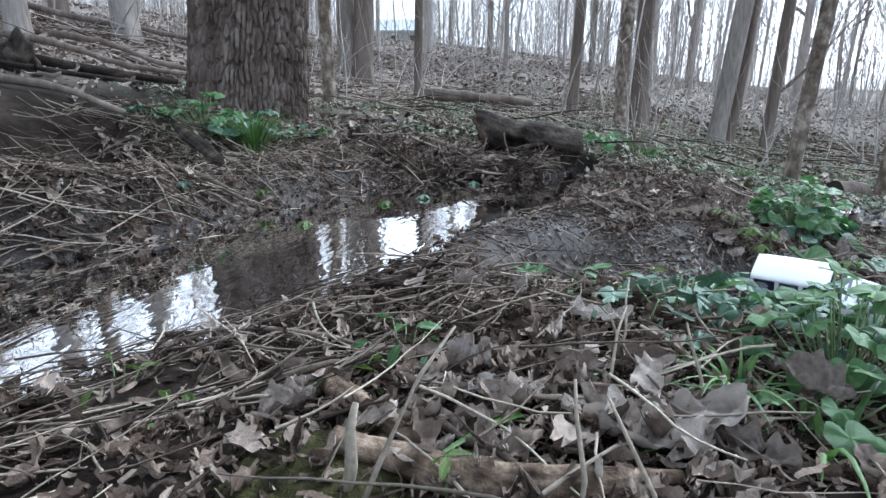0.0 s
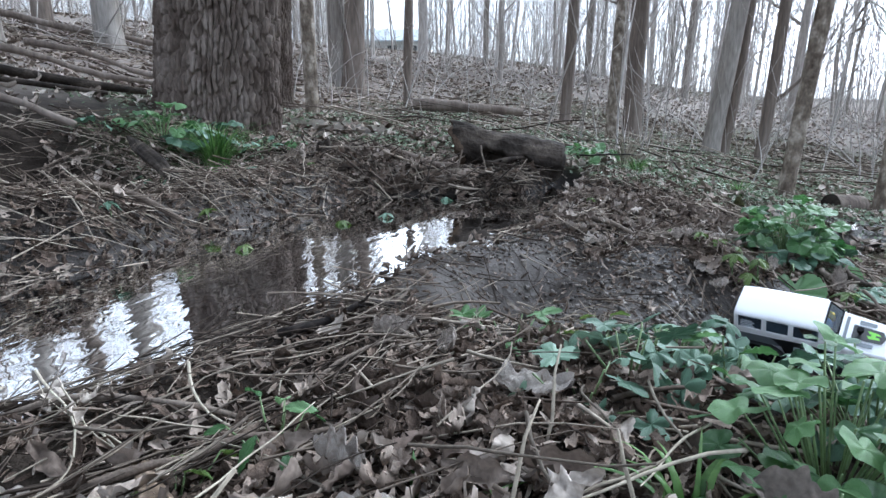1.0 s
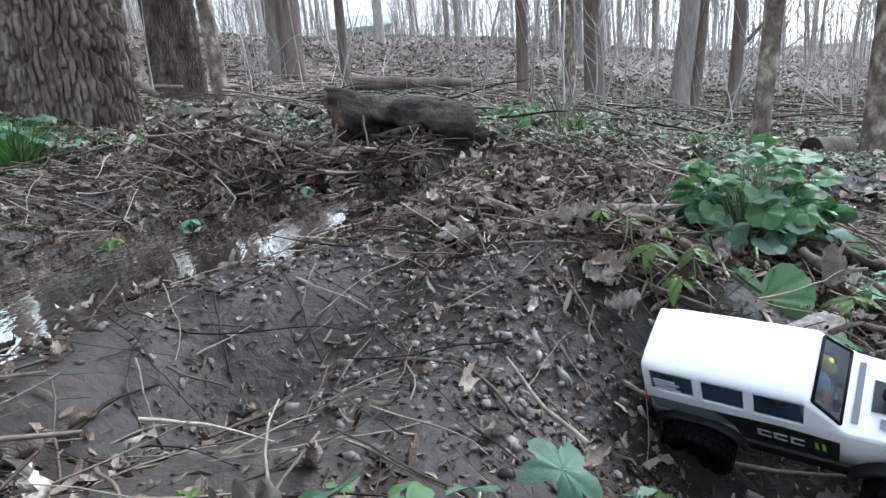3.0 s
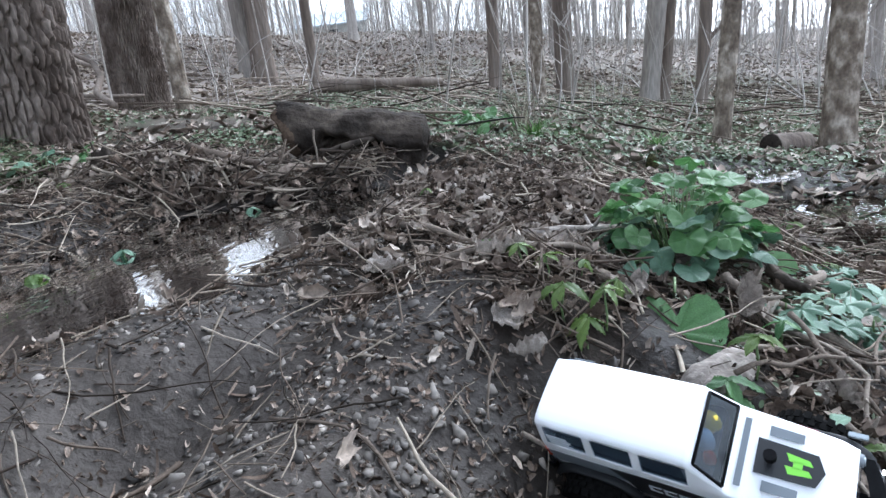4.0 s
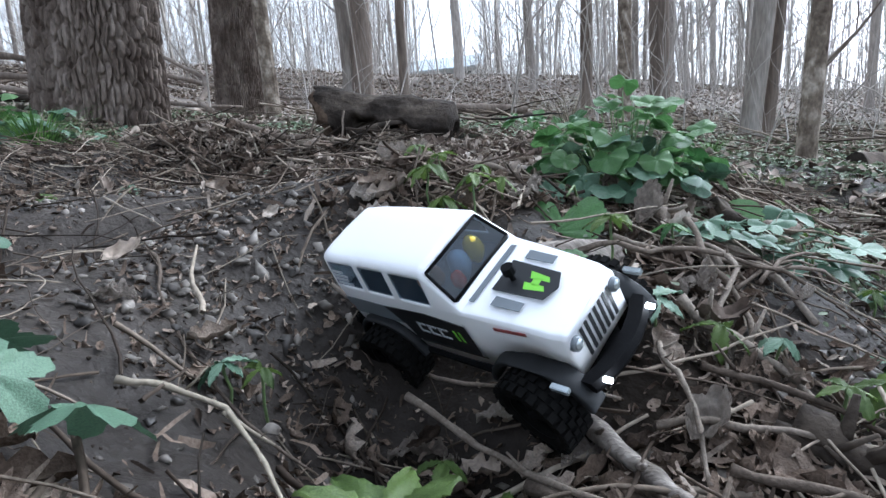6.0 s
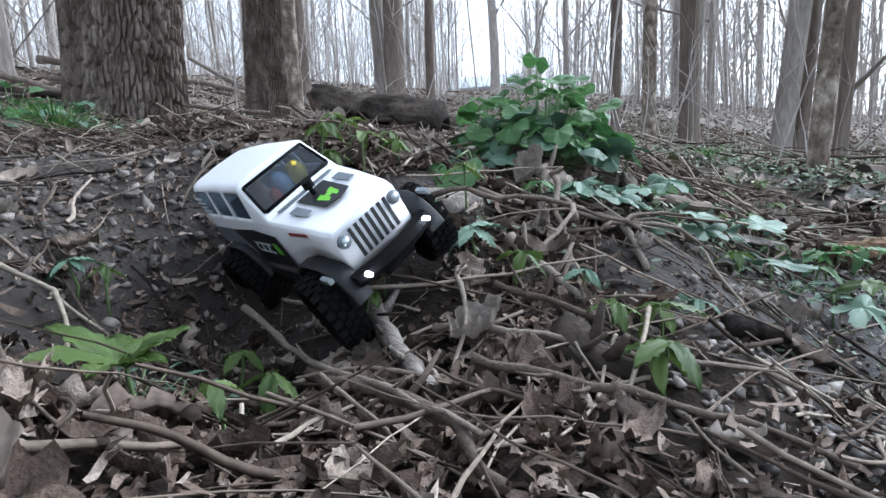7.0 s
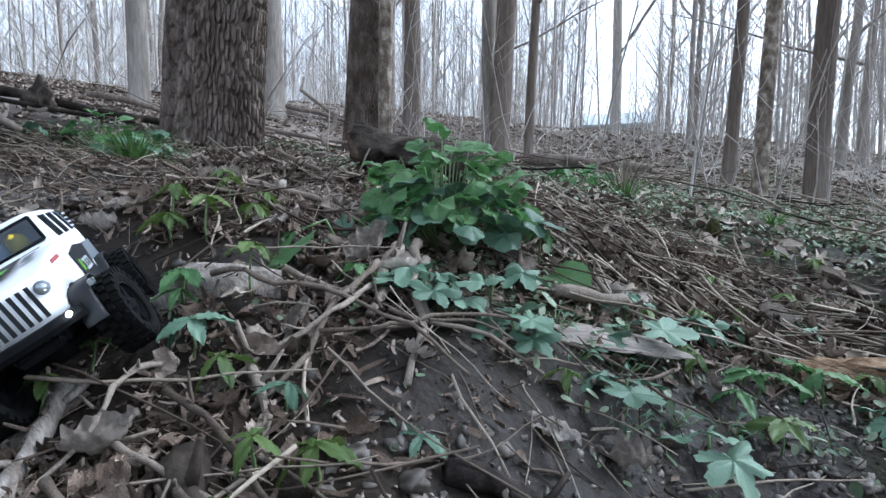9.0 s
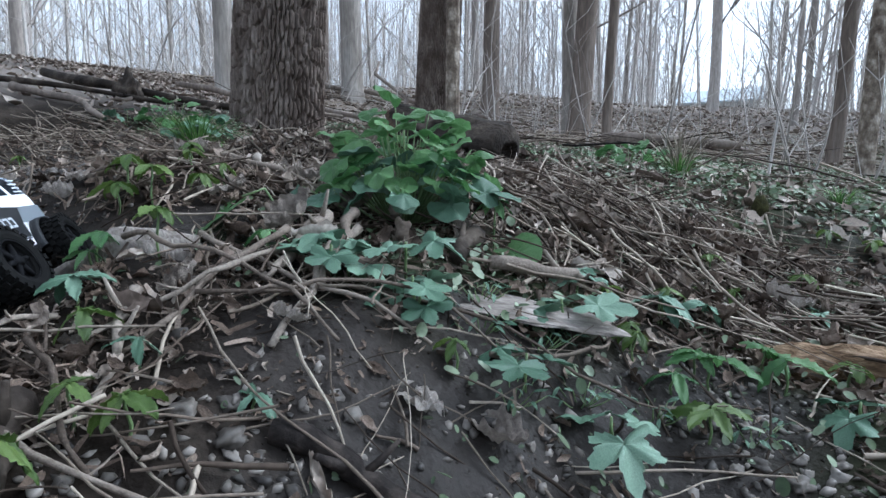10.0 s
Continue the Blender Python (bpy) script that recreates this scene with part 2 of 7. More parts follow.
def vnoise(x, y, seed=0):
    """Smooth value noise, 0 to 1, one cell a unit."""
    x, y = np.asarray(x, float), np.asarray(y, float)
    i, j = np.floor(x), np.floor(y)
    u, v = smooth(0, 1, x - i), smooth(0, 1, y - j)
    a, b, c, d = hash2(i, j, seed), hash2(i + 1, j, seed), hash2(i, j + 1, seed), hash2(i + 1, j + 1, seed)
    return (a * (1 - u) + b * u) * (1 - v) + (c * (1 - u) + d * u) * v


def fbm(x, y, seed=0, octaves=4):
    return sum(vnoise(x * 2 ** k, y * 2 ** k, seed + k) / 2 ** k for k in range(octaves)) / 2


def mesh_of(name, verts, faces, material=None, flat=False):
    me = bpy.data.meshes.new(name)
    me.from_pydata([tuple(v) for v in verts], [], [tuple(f) for f in faces])
    if not flat:
        me.shade_smooth()
    if material:
        me.materials.append(material)
    return me


def part(name, data, parent=None, label="", m=None):
    ob = new(name, data)
    if parent is not None:
        ob.parent = parent
    if m is not None:
        ob.matrix_basis = m
    return tagged(ob, label)


def thing(name, m, label, category, group=""):
    ob = new(name)
    ob.empty_display_size = 0.02
    ob.matrix_basis = m
    return tagged(ob, label, category, group)


def grid_faces(rows, cols, wrap=False, start=0):
    out = []
    for j in range(rows - 1):
        for i in range(cols if wrap else cols - 1):
            k = (i + 1) % cols
            out.append((start + j * cols + i, start + j * cols + k, start + (j + 1) * cols + k, start + (j + 1) * cols + i))
    return out


def tube(points, radii, sides=6, caps=True, start=0):
    """A round bar along the points: vertices and faces."""
    pts = [Vector(p) for p in points]
    v, f = [], []
    ref = Vector((0.31, 0.17, 0.93)).normalized()
    for n, p in enumerate(pts):
        d = (pts[min(n + 1, len(pts) - 1)] - pts[max(n - 1, 0)]).normalized()
        a = d.cross(ref if abs(d.dot(ref)) < 0.95 else Vector((1, 0, 0))).normalized()
        b = d.cross(a)
        for k in range(sides):
            w = math.tau * k / sides
            v.append(p + radii[n] * (math.cos(w) * a + math.sin(w) * b))
    f = grid_faces(len(pts), sides, True, start)
    if caps:
        f.append(tuple(start + k for k in range(sides))[::-1])
        f.append(tuple(start + (len(pts) - 1) * sides + k for k in range(sides)))
    return v, f


def joined(pieces):
    v, f = [], []
    for pv, pf in pieces:
        n = len(v)
        v += list(pv)
        f += [tuple(i + n for i in q) for q in pf]
    return v, f


# ---- the land ----
# the creek: x, y, half width
CREEK = [(-1.3, -0.5, 0.25), (-0.6, 0.1, 0.25), (-0.270, 0.376, 0.25), (-0.128, 0.598, 0.25), (-0.028, 0.839, 0.25), (0.003, 1.126, 0.26), (0.122, 1.390, 0.3), (0.197, 1.597, 0.3),
         (0.349, 1.777, 0.17), (0.482, 1.914, 0.09), (0.552, 2.096, 0.06), (0.575, 2.26, 0.05)]
# x, y, radius, height
MOUNDS = [(0.658, 0.324, 0.25, 0.031), (0.971, 0.461, 0.3, 0.032), (1.382, 0.624, 0.35, -0.074), (0.664, 0.796, 0.2, -0.010), (0.912, 0.903, 0.16, -0.101),
          (1.184, 0.865, 0.2, -0.047), (1.455, 1.171, 0.25, -0.176), (0.766, 1.198, 0.2, 0.050), (1.028, 1.285, 0.2, -0.021), (1.248, 1.211, 0.15, 0.038),
          (1.422, 1.617, 0.25, -0.093), (1.031, 1.79, 0.3, 0.019), (1.462, 2.097, 0.35, -0.099), (0.088, 2.082, 0.3, -0.062), (-0.08, 1.99, 0.16, 0.03), (-0.519, 1.784, 0.3, -0.150),
          (-0.763, 1.21, 0.3, -0.501), (0.715, 2.312, 0.3, 0.017), (0.152, 0.528, 0.2, -0.081), (0.403, 0.974, 0.2, -0.127), (0.561, 1.375, 0.2, -0.149),
          (-0.557, 2.397, 0.35, -0.057), (-0.098, 0.374, 0.3, -0.137), (-1.75, 4.2, 1.1, -0.127), (-2.3, 7.1, 1.8, -0.151), (1.4, 6.6, 1.6, -0.064), (1.75, 3.3, 0.6, -0.082),
          (0.95, 0.75, 0.2, -0.038)]
# where the toy car stands, aslant on the bank
CAR = (0.9616, 0.9833, -0.1065)


def creek_at(x, y):
    """Distance from the creek's middle line, in half widths."""
    best = np.full(np.shape(x), 1e9)
    for (ax, ay, aw), (bx, by, bw) in zip(CREEK, CREEK[1:]):
        dx, dy = bx - ax, by - ay
        k = np.clip(((x - ax) * dx + (y - ay) * dy) / (dx * dx + dy * dy), 0, 1)
        best = np.minimum(best, np.hypot(x - ax - k * dx, y - ay - k * dy) / (aw + k * (bw - aw)))
    return best


def near(x, y, places):
    """1 at the places (x, y, radius), falling to 0 around them."""
    out = np.zeros(np.shape(x))
    for a, b, r in places:
        out = np.maximum(out, np.exp(-(((np.asarray(x) - a) ** 2 + (np.asarray(y) - b) ** 2) / (r * r)) ** 1.5))
    return out


def land(x, y):
    x, y = np.asarray(x, float), np.asarray(y, float)
    z = -0.14 * 10 * np.tanh((x - 0.78) / 10) + 0.012 * np.clip(y - 1.3, -20, 60)
    far = y - 6.0 - 0.9 * np.maximum(x, 0)
    z = z + 0.098 * 25 * np.tanh(np.log1p(np.exp(np.clip(far, -30, 30))) / 25)
    rise = np.log1p(np.exp(np.clip(-(x + 1.6) * 3, -30, 30))) / 3
    z = z + 0.1 * 6 * np.tanh(rise / 6) * (1 - smooth(9, 16, y))
    for a, b, r, h in MOUNDS:
        z = z + h * np.exp(-((x - a) ** 2 + (y - b) ** 2) / (r * r))
    dx, dy = x - CAR[0], y - CAR[1]
    z = z + (CAR[2] - 0.006 + 0.3 * dx + 0.6 * dy - z) * np.exp(-((dx * dx + dy * dy) / 0.012) ** 1.5)
    u = creek_at(x, y)
    s = smooth(0.8, 1.4, u)
    bank = np.maximum(z, 0.012 - 0.6 * smooth(1.5, 3.2, u))
    return (-0.02 + 0.008 * near(x, y, [(0.35, 1.45, 0.2)])) * (1 - s) + bank * s


MUD = [(0.425, 0.971, 0.2), (0.614, 0.945, 0.16), (0.763, 0.942, 0.13), (0.894, 0.978, 0.13), (0.714, 1.092, 0.1), (-0.335, 1.548, 0.08), (-0.261, 1.831, 0.07), (1.249, 1.269, 0.1),
       (1.337, 1.303, 0.1), (1.300, 1.182, 0.1), (1.192, 1.124, 0.07), (1.385, 1.399, 0.1), (1.299, 1.113, 0.1), (1.420, 1.286, 0.12), (0.982, 1.111, 0.07), (1.577, 2.419, 0.3), (0.289, 1.244, 0.14), (0.810, 0.802, 0.12), (0.534, 0.822, 0.14), (0.674, 0.834, 0.13), (0.486, 1.097, 0.12)]
GRAVEL = [(0.507, 1.220, 0.13), (0.593, 1.373, 0.1), (0.420, 1.128, 0.08), (0.674, 1.074, 0.07), (1.265, 1.017, 0.1), (1.368, 0.991, 0.16), (1.435, 1.170, 0.13), (0.733, 0.941, 0.09), (1.489, 0.833, 0.2), (0.613, 0.975, 0.09), (1.241, 0.947, 0.09), (1.438, 1.421, 0.1), (1.516, 1.342, 0.12)]
GREENS = [(-0.736, 1.96, 0.28), (-1.242, 2.68, 0.5), (-0.218, 2.434, 0.25), (0.951, 2.711, 0.4), (0.644, 3.334, 0.5), (1.48, 2.834, 0.5), (1.569, 1.795, 0.3), (1.413, 3.787, 0.7), (0.217, 3.112, 0.4), (1, 4.5, 0.8), (2.2, 4, 0.9), (0, 4, 0.5), (1.195, 1.319, 0.12), (1.746, 1.362, 0.3), (0.77, 2.353, 0.2), (1.142, 2.078, 0.15), (-6, 36, 13), (3, 30, 8), (-11.5, 38, 6), (2.5, 7, 2), (0.6, 8.5, 1.6), (4, 9, 2.5), (1.2, 6, 1), (-0.5, 5.6, 0.8), (-0.5, 4.6, 0.55), (-1.2, 4.2, 0.5), (-0.6, 3.6, 0.5), (0.4, 3.9, 0.7), (1.0, 3.2, 0.5), (1.8, 3.6, 0.6), (0.3, 2.75, 0.3)]


# mud tinted slightly paler and strewn with more leaf flakes
PALE_MUD = [(0.425, 0.971, 0.2), (0.614, 0.925, 0.16), (0.534, 0.822, 0.14), (0.486, 1.097, 0.12), (0.713, 0.893, 0.1), (-0.368, 1.318, 0.3), (-0.345, 1.725, 0.2)]


def wetness(x, y):
    u = creek_at(x, y)
    w = np.maximum(1 - smooth(1.0, 1.5, u), near(x, y, MUD))
    return np.clip(w * 1.15 + (fbm(np.asarray(x) * 9, np.asarray(y) * 9, 5) - 0.5) * 0.7 * (w > 0.05), 0, 1)


def greenness(x, y):
    return np.clip(near(x, y, GREENS) * (0.25 + 1.3 * fbm(np.asarray(x) * 5, np.asarray(y) * 5, 9)) * (creek_at(x, y) > 1.2), 0, 1)


def relief(x, y):
    """Clods and hollows of the soil."""
    x, y = np.asarray(x, float), np.asarray(y, float)
    h = 0.022 * (fbm(x * 9, y * 9, 21) - 0.5) + 0.017 * (fbm(x * 34, y * 34, 31, 3) - 0.5) + 0.014 * np.maximum(fbm(x * 62, y * 62, 37, 2) - 0.52, 0)
    return h * smooth(0.85, 1.15, creek_at(x, y)) * (1 - 0.75 * near(x, y, [(CAR[0], CAR[1], 0.1)]))


def top(x, y):
    return land(x, y) + relief(x, y)


def spaced(lo, hi, step, reach, grow=1.14):
    mid, out, s, a, b = list(np.arange(lo, hi + step / 2, step)), [], step, lo, hi
    while a > -reach or b < reach:
        s *= grow
        a, b = a - s, b + s
        out.append((a, b))
    return np.array([p[0] for p in out][::-1] + mid + [p[1] for p in out])


xs, ys = spaced(-0.95, 1.9, 0.0085, 400, 1.2), spaced(0.0, 2.6, 0.0085, 400, 1.2)
gx, gy = np.meshgrid(xs, ys)
gz = top(gx, gy)
ground_mesh = mesh_of("ground", np.stack([gx, gy, gz], -1).reshape(-1, 3), grid_faces(len(ys), len(xs)), M_SOIL)
# 'dry' grows with distance, so the far floor's hazy paleness is coloured in
for key, values in (("wet", wetness(gx, gy)), ("green", greenness(gx, gy)), ("dry", smooth(1.35, 3.0, np.hypot(gx - 0.45, gy - 1.1) + 0.5 * (fbm(gx * 1.3, gy * 1.3, 77) - 0.5)) * (0.9 - 0.8 * greenness(gx, gy)) + 0.2 * near(gx, gy, PALE_MUD))):
    ground_mesh.attributes.new(key, "FLOAT", "POINT").data.foreach_set("value", values.reshape(-1).astype(np.float32))
ground = tagged(new("ground", ground_mesh), "damp brown woodland soil with wet dark mud and moss", "ground", kind="structure")


def water_sheet():
    rows, cols = [], 9
    path = []
    for (ax, ay, aw), (bx, by, bw) in zip(CREEK, CREEK[1:]):
        path += [(ax + (bx - ax) * k / 6, ay + (by - ay) * k / 6, aw + (bw - aw) * k / 6) for k in range(6)]
    path.append(CREEK[-1])
    for n, (a, b, w) in enumerate(path):
        p, q = path[max(n - 4, 0)], path[min(n + 4, len(path) - 1)]
        d = Vector((q[0] - p[0], q[1] - p[1])).normalized()
        rows += [(a - d.y * w * s, b + d.x * w * s, 0.0) for s in np.linspace(-1.2, 1.2, cols)]
    return mesh_of("water", rows, grid_faces(len(path), cols), M_WATER)


tagged(new("water", water_sheet()), "shallow clear creek water with faint ripples over mud", "water", kind="structure")


def puddle(name, x, y, rx, ry, deep, label):
    """A level film of water that fills the hollows of the mud."""
    v = [(x, y, 0)] + [(x + rx * math.cos(k * math.tau / 40), y + ry * math.sin(k * math.tau / 40), 0) for k in range(40)]
    z = float(land(x, y)) + deep
    ob = new(name, mesh_of(name, [(a, b, z) for a, b, _ in v], [(0, 1 + k, 1 + (k + 1) % 40) for k in range(40)], M_WATER))
    return tagged(ob, label, "water", kind="structure")


puddle("puddle_1", 1.62, 2.2, 0.2, 0.28, 0.004, "shallow puddle in the wet hollow")
puddle("puddle_2", 1.5, 2.42, 0.12, 0.16, 0.003, "small puddle in the wet hollow")


# ---- trees ----
def ridges(T, Z, cells, seed, rate=9.0):
    """Furrowed bark: long staggered plates with a furrow round each, 0 in the furrows; every plate stands off more at its foot. The seam lies at the back."""
    u = np.mod(T - math.pi / 2, math.tau) / math.tau * cells
    v = Z * rate
    u = u + 0.5 * (vnoise(u * 0.5, v * 0.8, seed) - 0.5) + 0.4 * (vnoise(u * 1.3, v * 1.9, seed + 1) - 0.5) + 0.16 * (vnoise(u * 2.9, v * 5, seed + 2) - 0.5)
    v = v + 0.35 * (vnoise(u * 1.5, v * 2.5, seed + 3) - 0.5) 
    i, j = np.floor(u), np.floor(v)
    first, second = np.full(T.shape, 9.0), np.full(T.shape, 9.0)
    high, foot = np.zeros(T.shape), np.zeros(T.shape)
    for a in (-1, 0, 1):
        for b in (-2, -1, 0, 1, 2):
            ci, cj = np.mod(i + a, cells), j + b
            pu = i + a + 0.5 + 0.4 * (hash2(ci, cj, seed + 11) - 0.5)
            pv = cj + 0.5 + 0.9 * (hash2(ci, cj, seed + 12) - 0.5)
            d = np.hypot(u - pu, (v - pv) * 0.5)
            closer = d < first
            second = np.where(closer, first, np.minimum(second, d))
            high = np.where(closer, hash2(ci, cj, seed + 13), high)
            foot = np.where(closer, pv - v, foot)
            first = np.where(closer, d, first)
    edge = smooth(0.07, 0.24, second - first)
    column = 1 - np.abs(2 * (u - i) - 1) ** 5  # the long furrows between the columns of plates
    return 0.6 * edge * (0.7 + 0.3 * high + 0.05 * foot) + 0.4 * column


def trunk_mesh(name, r, height, material, cells=0, plate=0.1, depth=0.01, sides=48, rows=60, lean=(0, 0), flare=0.35, seed=1, fine_to=0, bend=0.0, oval=(1, 1, 0)):
    """A trunk from just under the ground: a flared foot, a slow taper, and bark that stands out in plates."""
    if fine_to:
        zs = np.r_[np.linspace(-0.12, fine_to, rows), np.linspace(fine_to, height, 22)[1:]]
    else:
        zs = -0.12 + (height + 0.12) * np.linspace(0, 1, rows) ** 1.7
    th = np.linspace(0, math.tau, sides, endpoint=False)
    T, Z = np.meshgrid(th, zs)
    up = np.maximum(Z, 0)
    R = r * (1 + flare * np.exp(-up / (r * 0.9)) * (1 + 0.35 * np.sin(T * 5 + seed) * np.sin(T * 3 + 2 * seed))) * (1 - 0.55 * up / height)
    R = R * (1 + 0.05 * np.sin(2 * T + seed + Z * 0.7) + 0.03 * np.sin(3 * T - Z * 1.3 + seed))
    if cells:
        h = ridges(T, Z, cells, seed, 1 / plate)
        R = R + depth * (h - 0.6) + depth * 0.07 * (vnoise(T * 95, Z * 60, 4) - 0.5)
    else:
        R = R * (1 + 0.05 * (vnoise(T * r * 60 + 9, Z * 3.0, seed) - 0.5)) + 0.006 * (vnoise(T * 14, Z * 7, seed + 2) - 0.5)
    A, B = R * np.cos(T) * oval[0], R * np.sin(T) * oval[1]  # an oval section, turned by its third number
    X = A * math.cos(oval[2]) - B * math.sin(oval[2]) + lean[0] * Z + bend * np.sin(Z * 0.9 + seed) * up / (1 + up)
    Y = A * math.sin(oval[2]) + B * math.cos(oval[2]) + lean[1] * Z
    return mesh_of(name, np.stack([X, Y, Z], -1).reshape(-1, 3), grid_faces(len(zs), sides, True), material)


def branch(rng, p, d, length, r, level, out):
    """A crooked limb and its twigs, as tubes."""
    steps = 6 if level < 2 else 4
    pts, rad = [Vector(p)], [r]
    d = Vector(d).normalized()
    for k in range(steps):
        d = (d + Vector((rng.uniform(-1, 1), rng.uniform(-1, 1), rng.uniform(-0.5, 0.9))) * 0.23).normalized()
        pts.append(pts[-1] + d * length / steps)
        rad.append(max(r * (1 - 0.85 * (k + 1) / steps), 0.004))
    out.append(tube(pts, rad, 5 if level < 2 else 3, False))
    if level < 3:
        for k in range(rng.randint(3, 5) if level < 2 else 3):
            n = rng.randint(2, steps)
            side = Vector((rng.uniform(-1, 1), rng.uniform(-1, 1), rng.uniform(0.0, 0.9))).normalized()
            branch(rng, pts[n], d * 0.6 + side, length * rng.uniform(0.35, 0.6), rad[n] * 0.65, level + 1, out)


def crown(parent, rng, height, r, material, first=0.35, limbs=9, lean=(0, 0), reach=0.22):
    for k in range(limbs):
        z = height * (first + (0.97 - first) * (k + rng.random() * 0.6) / limbs)
        w = k * 2.4 + rng.uniform(-0.5, 0.5)
        d = (math.cos(w), math.sin(w), rng.uniform(0.5, 1.3))
        out = []
        rz = r * (1 - 0.55 * z / height)
        branch(rng, (lean[0] * z, lean[1] * z, z), d, height * reach * rng.uniform(0.7, 1.2) * (1.15 - 0.5 * z / height), rz * 0.5, 1, out)
        part("limb", mesh_of("limb", *joined(out), material), parent)


def tree_at(label, x, y, mesh, height, r, material, lean=(0, 0), first=0.35, limbs=8, seed=1, sink=0.0):
    t = thing("tree", pose(x, y, float(land(x, y)) - sink), label, "tree")
    part("trunk", mesh, t)
    crown(t, random.Random(seed), height, r, material, first, limbs, lean)
    return t


# the great furrowed tree on the far bank, and the finer-barked one behind it
tree_at("massive tree with deeply furrowed grey-brown bark on the bank", -0.95, 2.375,
        trunk_mesh("trunk", 0.212, 14, M_OAK, 70, 0.075, 0.036, 900, 400, (0.1, 0.0), 0.08, 3, 1.5, 0, (1.2, 0.76, 0.2)), 14, 0.2, M_BARK, (0.1, 0), 0.3, 9, 5, 0.05)
tree_at("large straight tree with finely furrowed grey bark", -1.68, 4.2,
        trunk_mesh("trunk", 0.158, 15, M_OAK, 72, 0.075, 0.022, 680, 290, (0.06, 0.0), 0.16, 7, 1.7), 15, 0.16, M_BARK, (0.06, 0), 0.3, 9, 6, 0.05)

# the other trees near by: x, y, radius, height, lean, bark, label
NEAR = [
    (-2.05, 7.0, 0.125, 15, (0.05, 0.0), M_BARK_DARK, "dark smooth-barked trunk of a twin tree"),
    (-2.22, 7.08, 0.09, 14, (-0.01, 0.0), M_BARK, "grey leaning trunk of a twin tree"),
    (1.25, 6.83, 0.098, 15, (0.005, 0.0), M_BARK_DARK, "dark brown straight forest tree"),
    (0.95, 5.5, 0.055, 11, (0.015, 0.0), M_BARK_PALE, "slender pale-barked forest tree"),
    (1.72, 3.44, 0.04, 9, (0.055, 0.0), M_BARK_PALE, "slender tree with pale patchy peeling bark"),
    (1.94, 6.25, 0.082, 15, (0.09, 0.02), M_BARK, "tall grey tree leaning slightly to one side"),
    (2.1, 6.4, 0.05, 13, (0.07, 0.0), M_BARK_DARK, "dark tree close beside a grey one"),
    (2.3, 5.9, 0.05, 12, (0.05, 0.0), M_BARK_DARK, "dark crooked tree with a low side branch"),
    (2.15, 3.3, 0.065, 10, (0.03, 0.0), M_BARK_PALE, "pale patchy-barked tree at the wet hollow"),
    (-0.99, 5.7, 0.045, 6, (0.03, 0.0), M_BARK_DARK, "thin broken-topped sapling in the leaf litter"),
    (-1.16, 3.85, 0.045, 7, (-0.01, 0.0), M_BARK_PALE, "thin pale sapling in the leaf litter"),
    (0.52, 6.95, 0.06, 9, (0.02, 0.0), M_BARK_DARK, "thin dark young tree"),
    (-3.3, 6.9, 0.11, 13, (0.0, 0.0), M_BARK_DARK, "dark straight tree up the slope"),
    (-2.5, 7.6, 0.1, 12, (0.01, 0.0), M_BARK, "grey straight tree up the slope"),
    (-3.6, 4.9, 0.12, 13, (-0.01, 0.0), M_BARK, "grey tree on the littered slope"),
    (-4.6, 5.2, 0.09, 12, (0.02, 0.0), M_BARK_DARK, "slim dark tree on the littered slope"),
    (-2.9, 3.1, 0.07, 10, (-0.02, 0.0), M_BARK, "slim grey tree on the littered slope"),
]
for n, (x, y, r, h, lean, m, label) in enumerate(NEAR):
    tree_at(label, x, y, trunk_mesh("trunk", r, h, m, 0, 0.1, 0.01, 40, 70, lean, 0.3, n + 2, 0, 0.03), h, r, m, lean, 0.28 if r > 0.07 else 0.2, 8 if r > 0.07 else 6, n + 20, 0.03)
# the crooked side branch
out = []
branch(random.Random(4), (0.05, 0, 0.55), (0.6, 0, 0.5), 0.7, 0.022, 1, out)
side_branch = part("limb", mesh_of("limb", *joined(out), M_BARK_DARK), [o for o in scene.objects if o.get("label", "").startswith("dark crooked tree")][0])

# bare forest trees: a few grown ones, mostly in haze-paled bark, then copies
kinds = []
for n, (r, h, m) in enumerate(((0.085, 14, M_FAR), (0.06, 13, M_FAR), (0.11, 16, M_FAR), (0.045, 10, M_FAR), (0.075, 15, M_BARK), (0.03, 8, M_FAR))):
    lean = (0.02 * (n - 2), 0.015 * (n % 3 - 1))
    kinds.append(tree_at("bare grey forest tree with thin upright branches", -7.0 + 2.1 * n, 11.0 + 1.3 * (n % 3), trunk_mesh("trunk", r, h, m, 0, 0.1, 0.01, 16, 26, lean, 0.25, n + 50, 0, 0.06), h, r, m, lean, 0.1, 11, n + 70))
    tagged(kinds[-1], group="bare trees of the forest")
rng = random.Random(11)
glade = lambda x, y: y > 9 and abs(x - 0.9 + 0.31 * (y - 0.65)) < 0.055 * y  # the gap through which the house shows
taken = [(x, y) for x, y, *_ in NEAR] + [(-0.95, 2.375), (-1.68, 4.2)]
count = 0
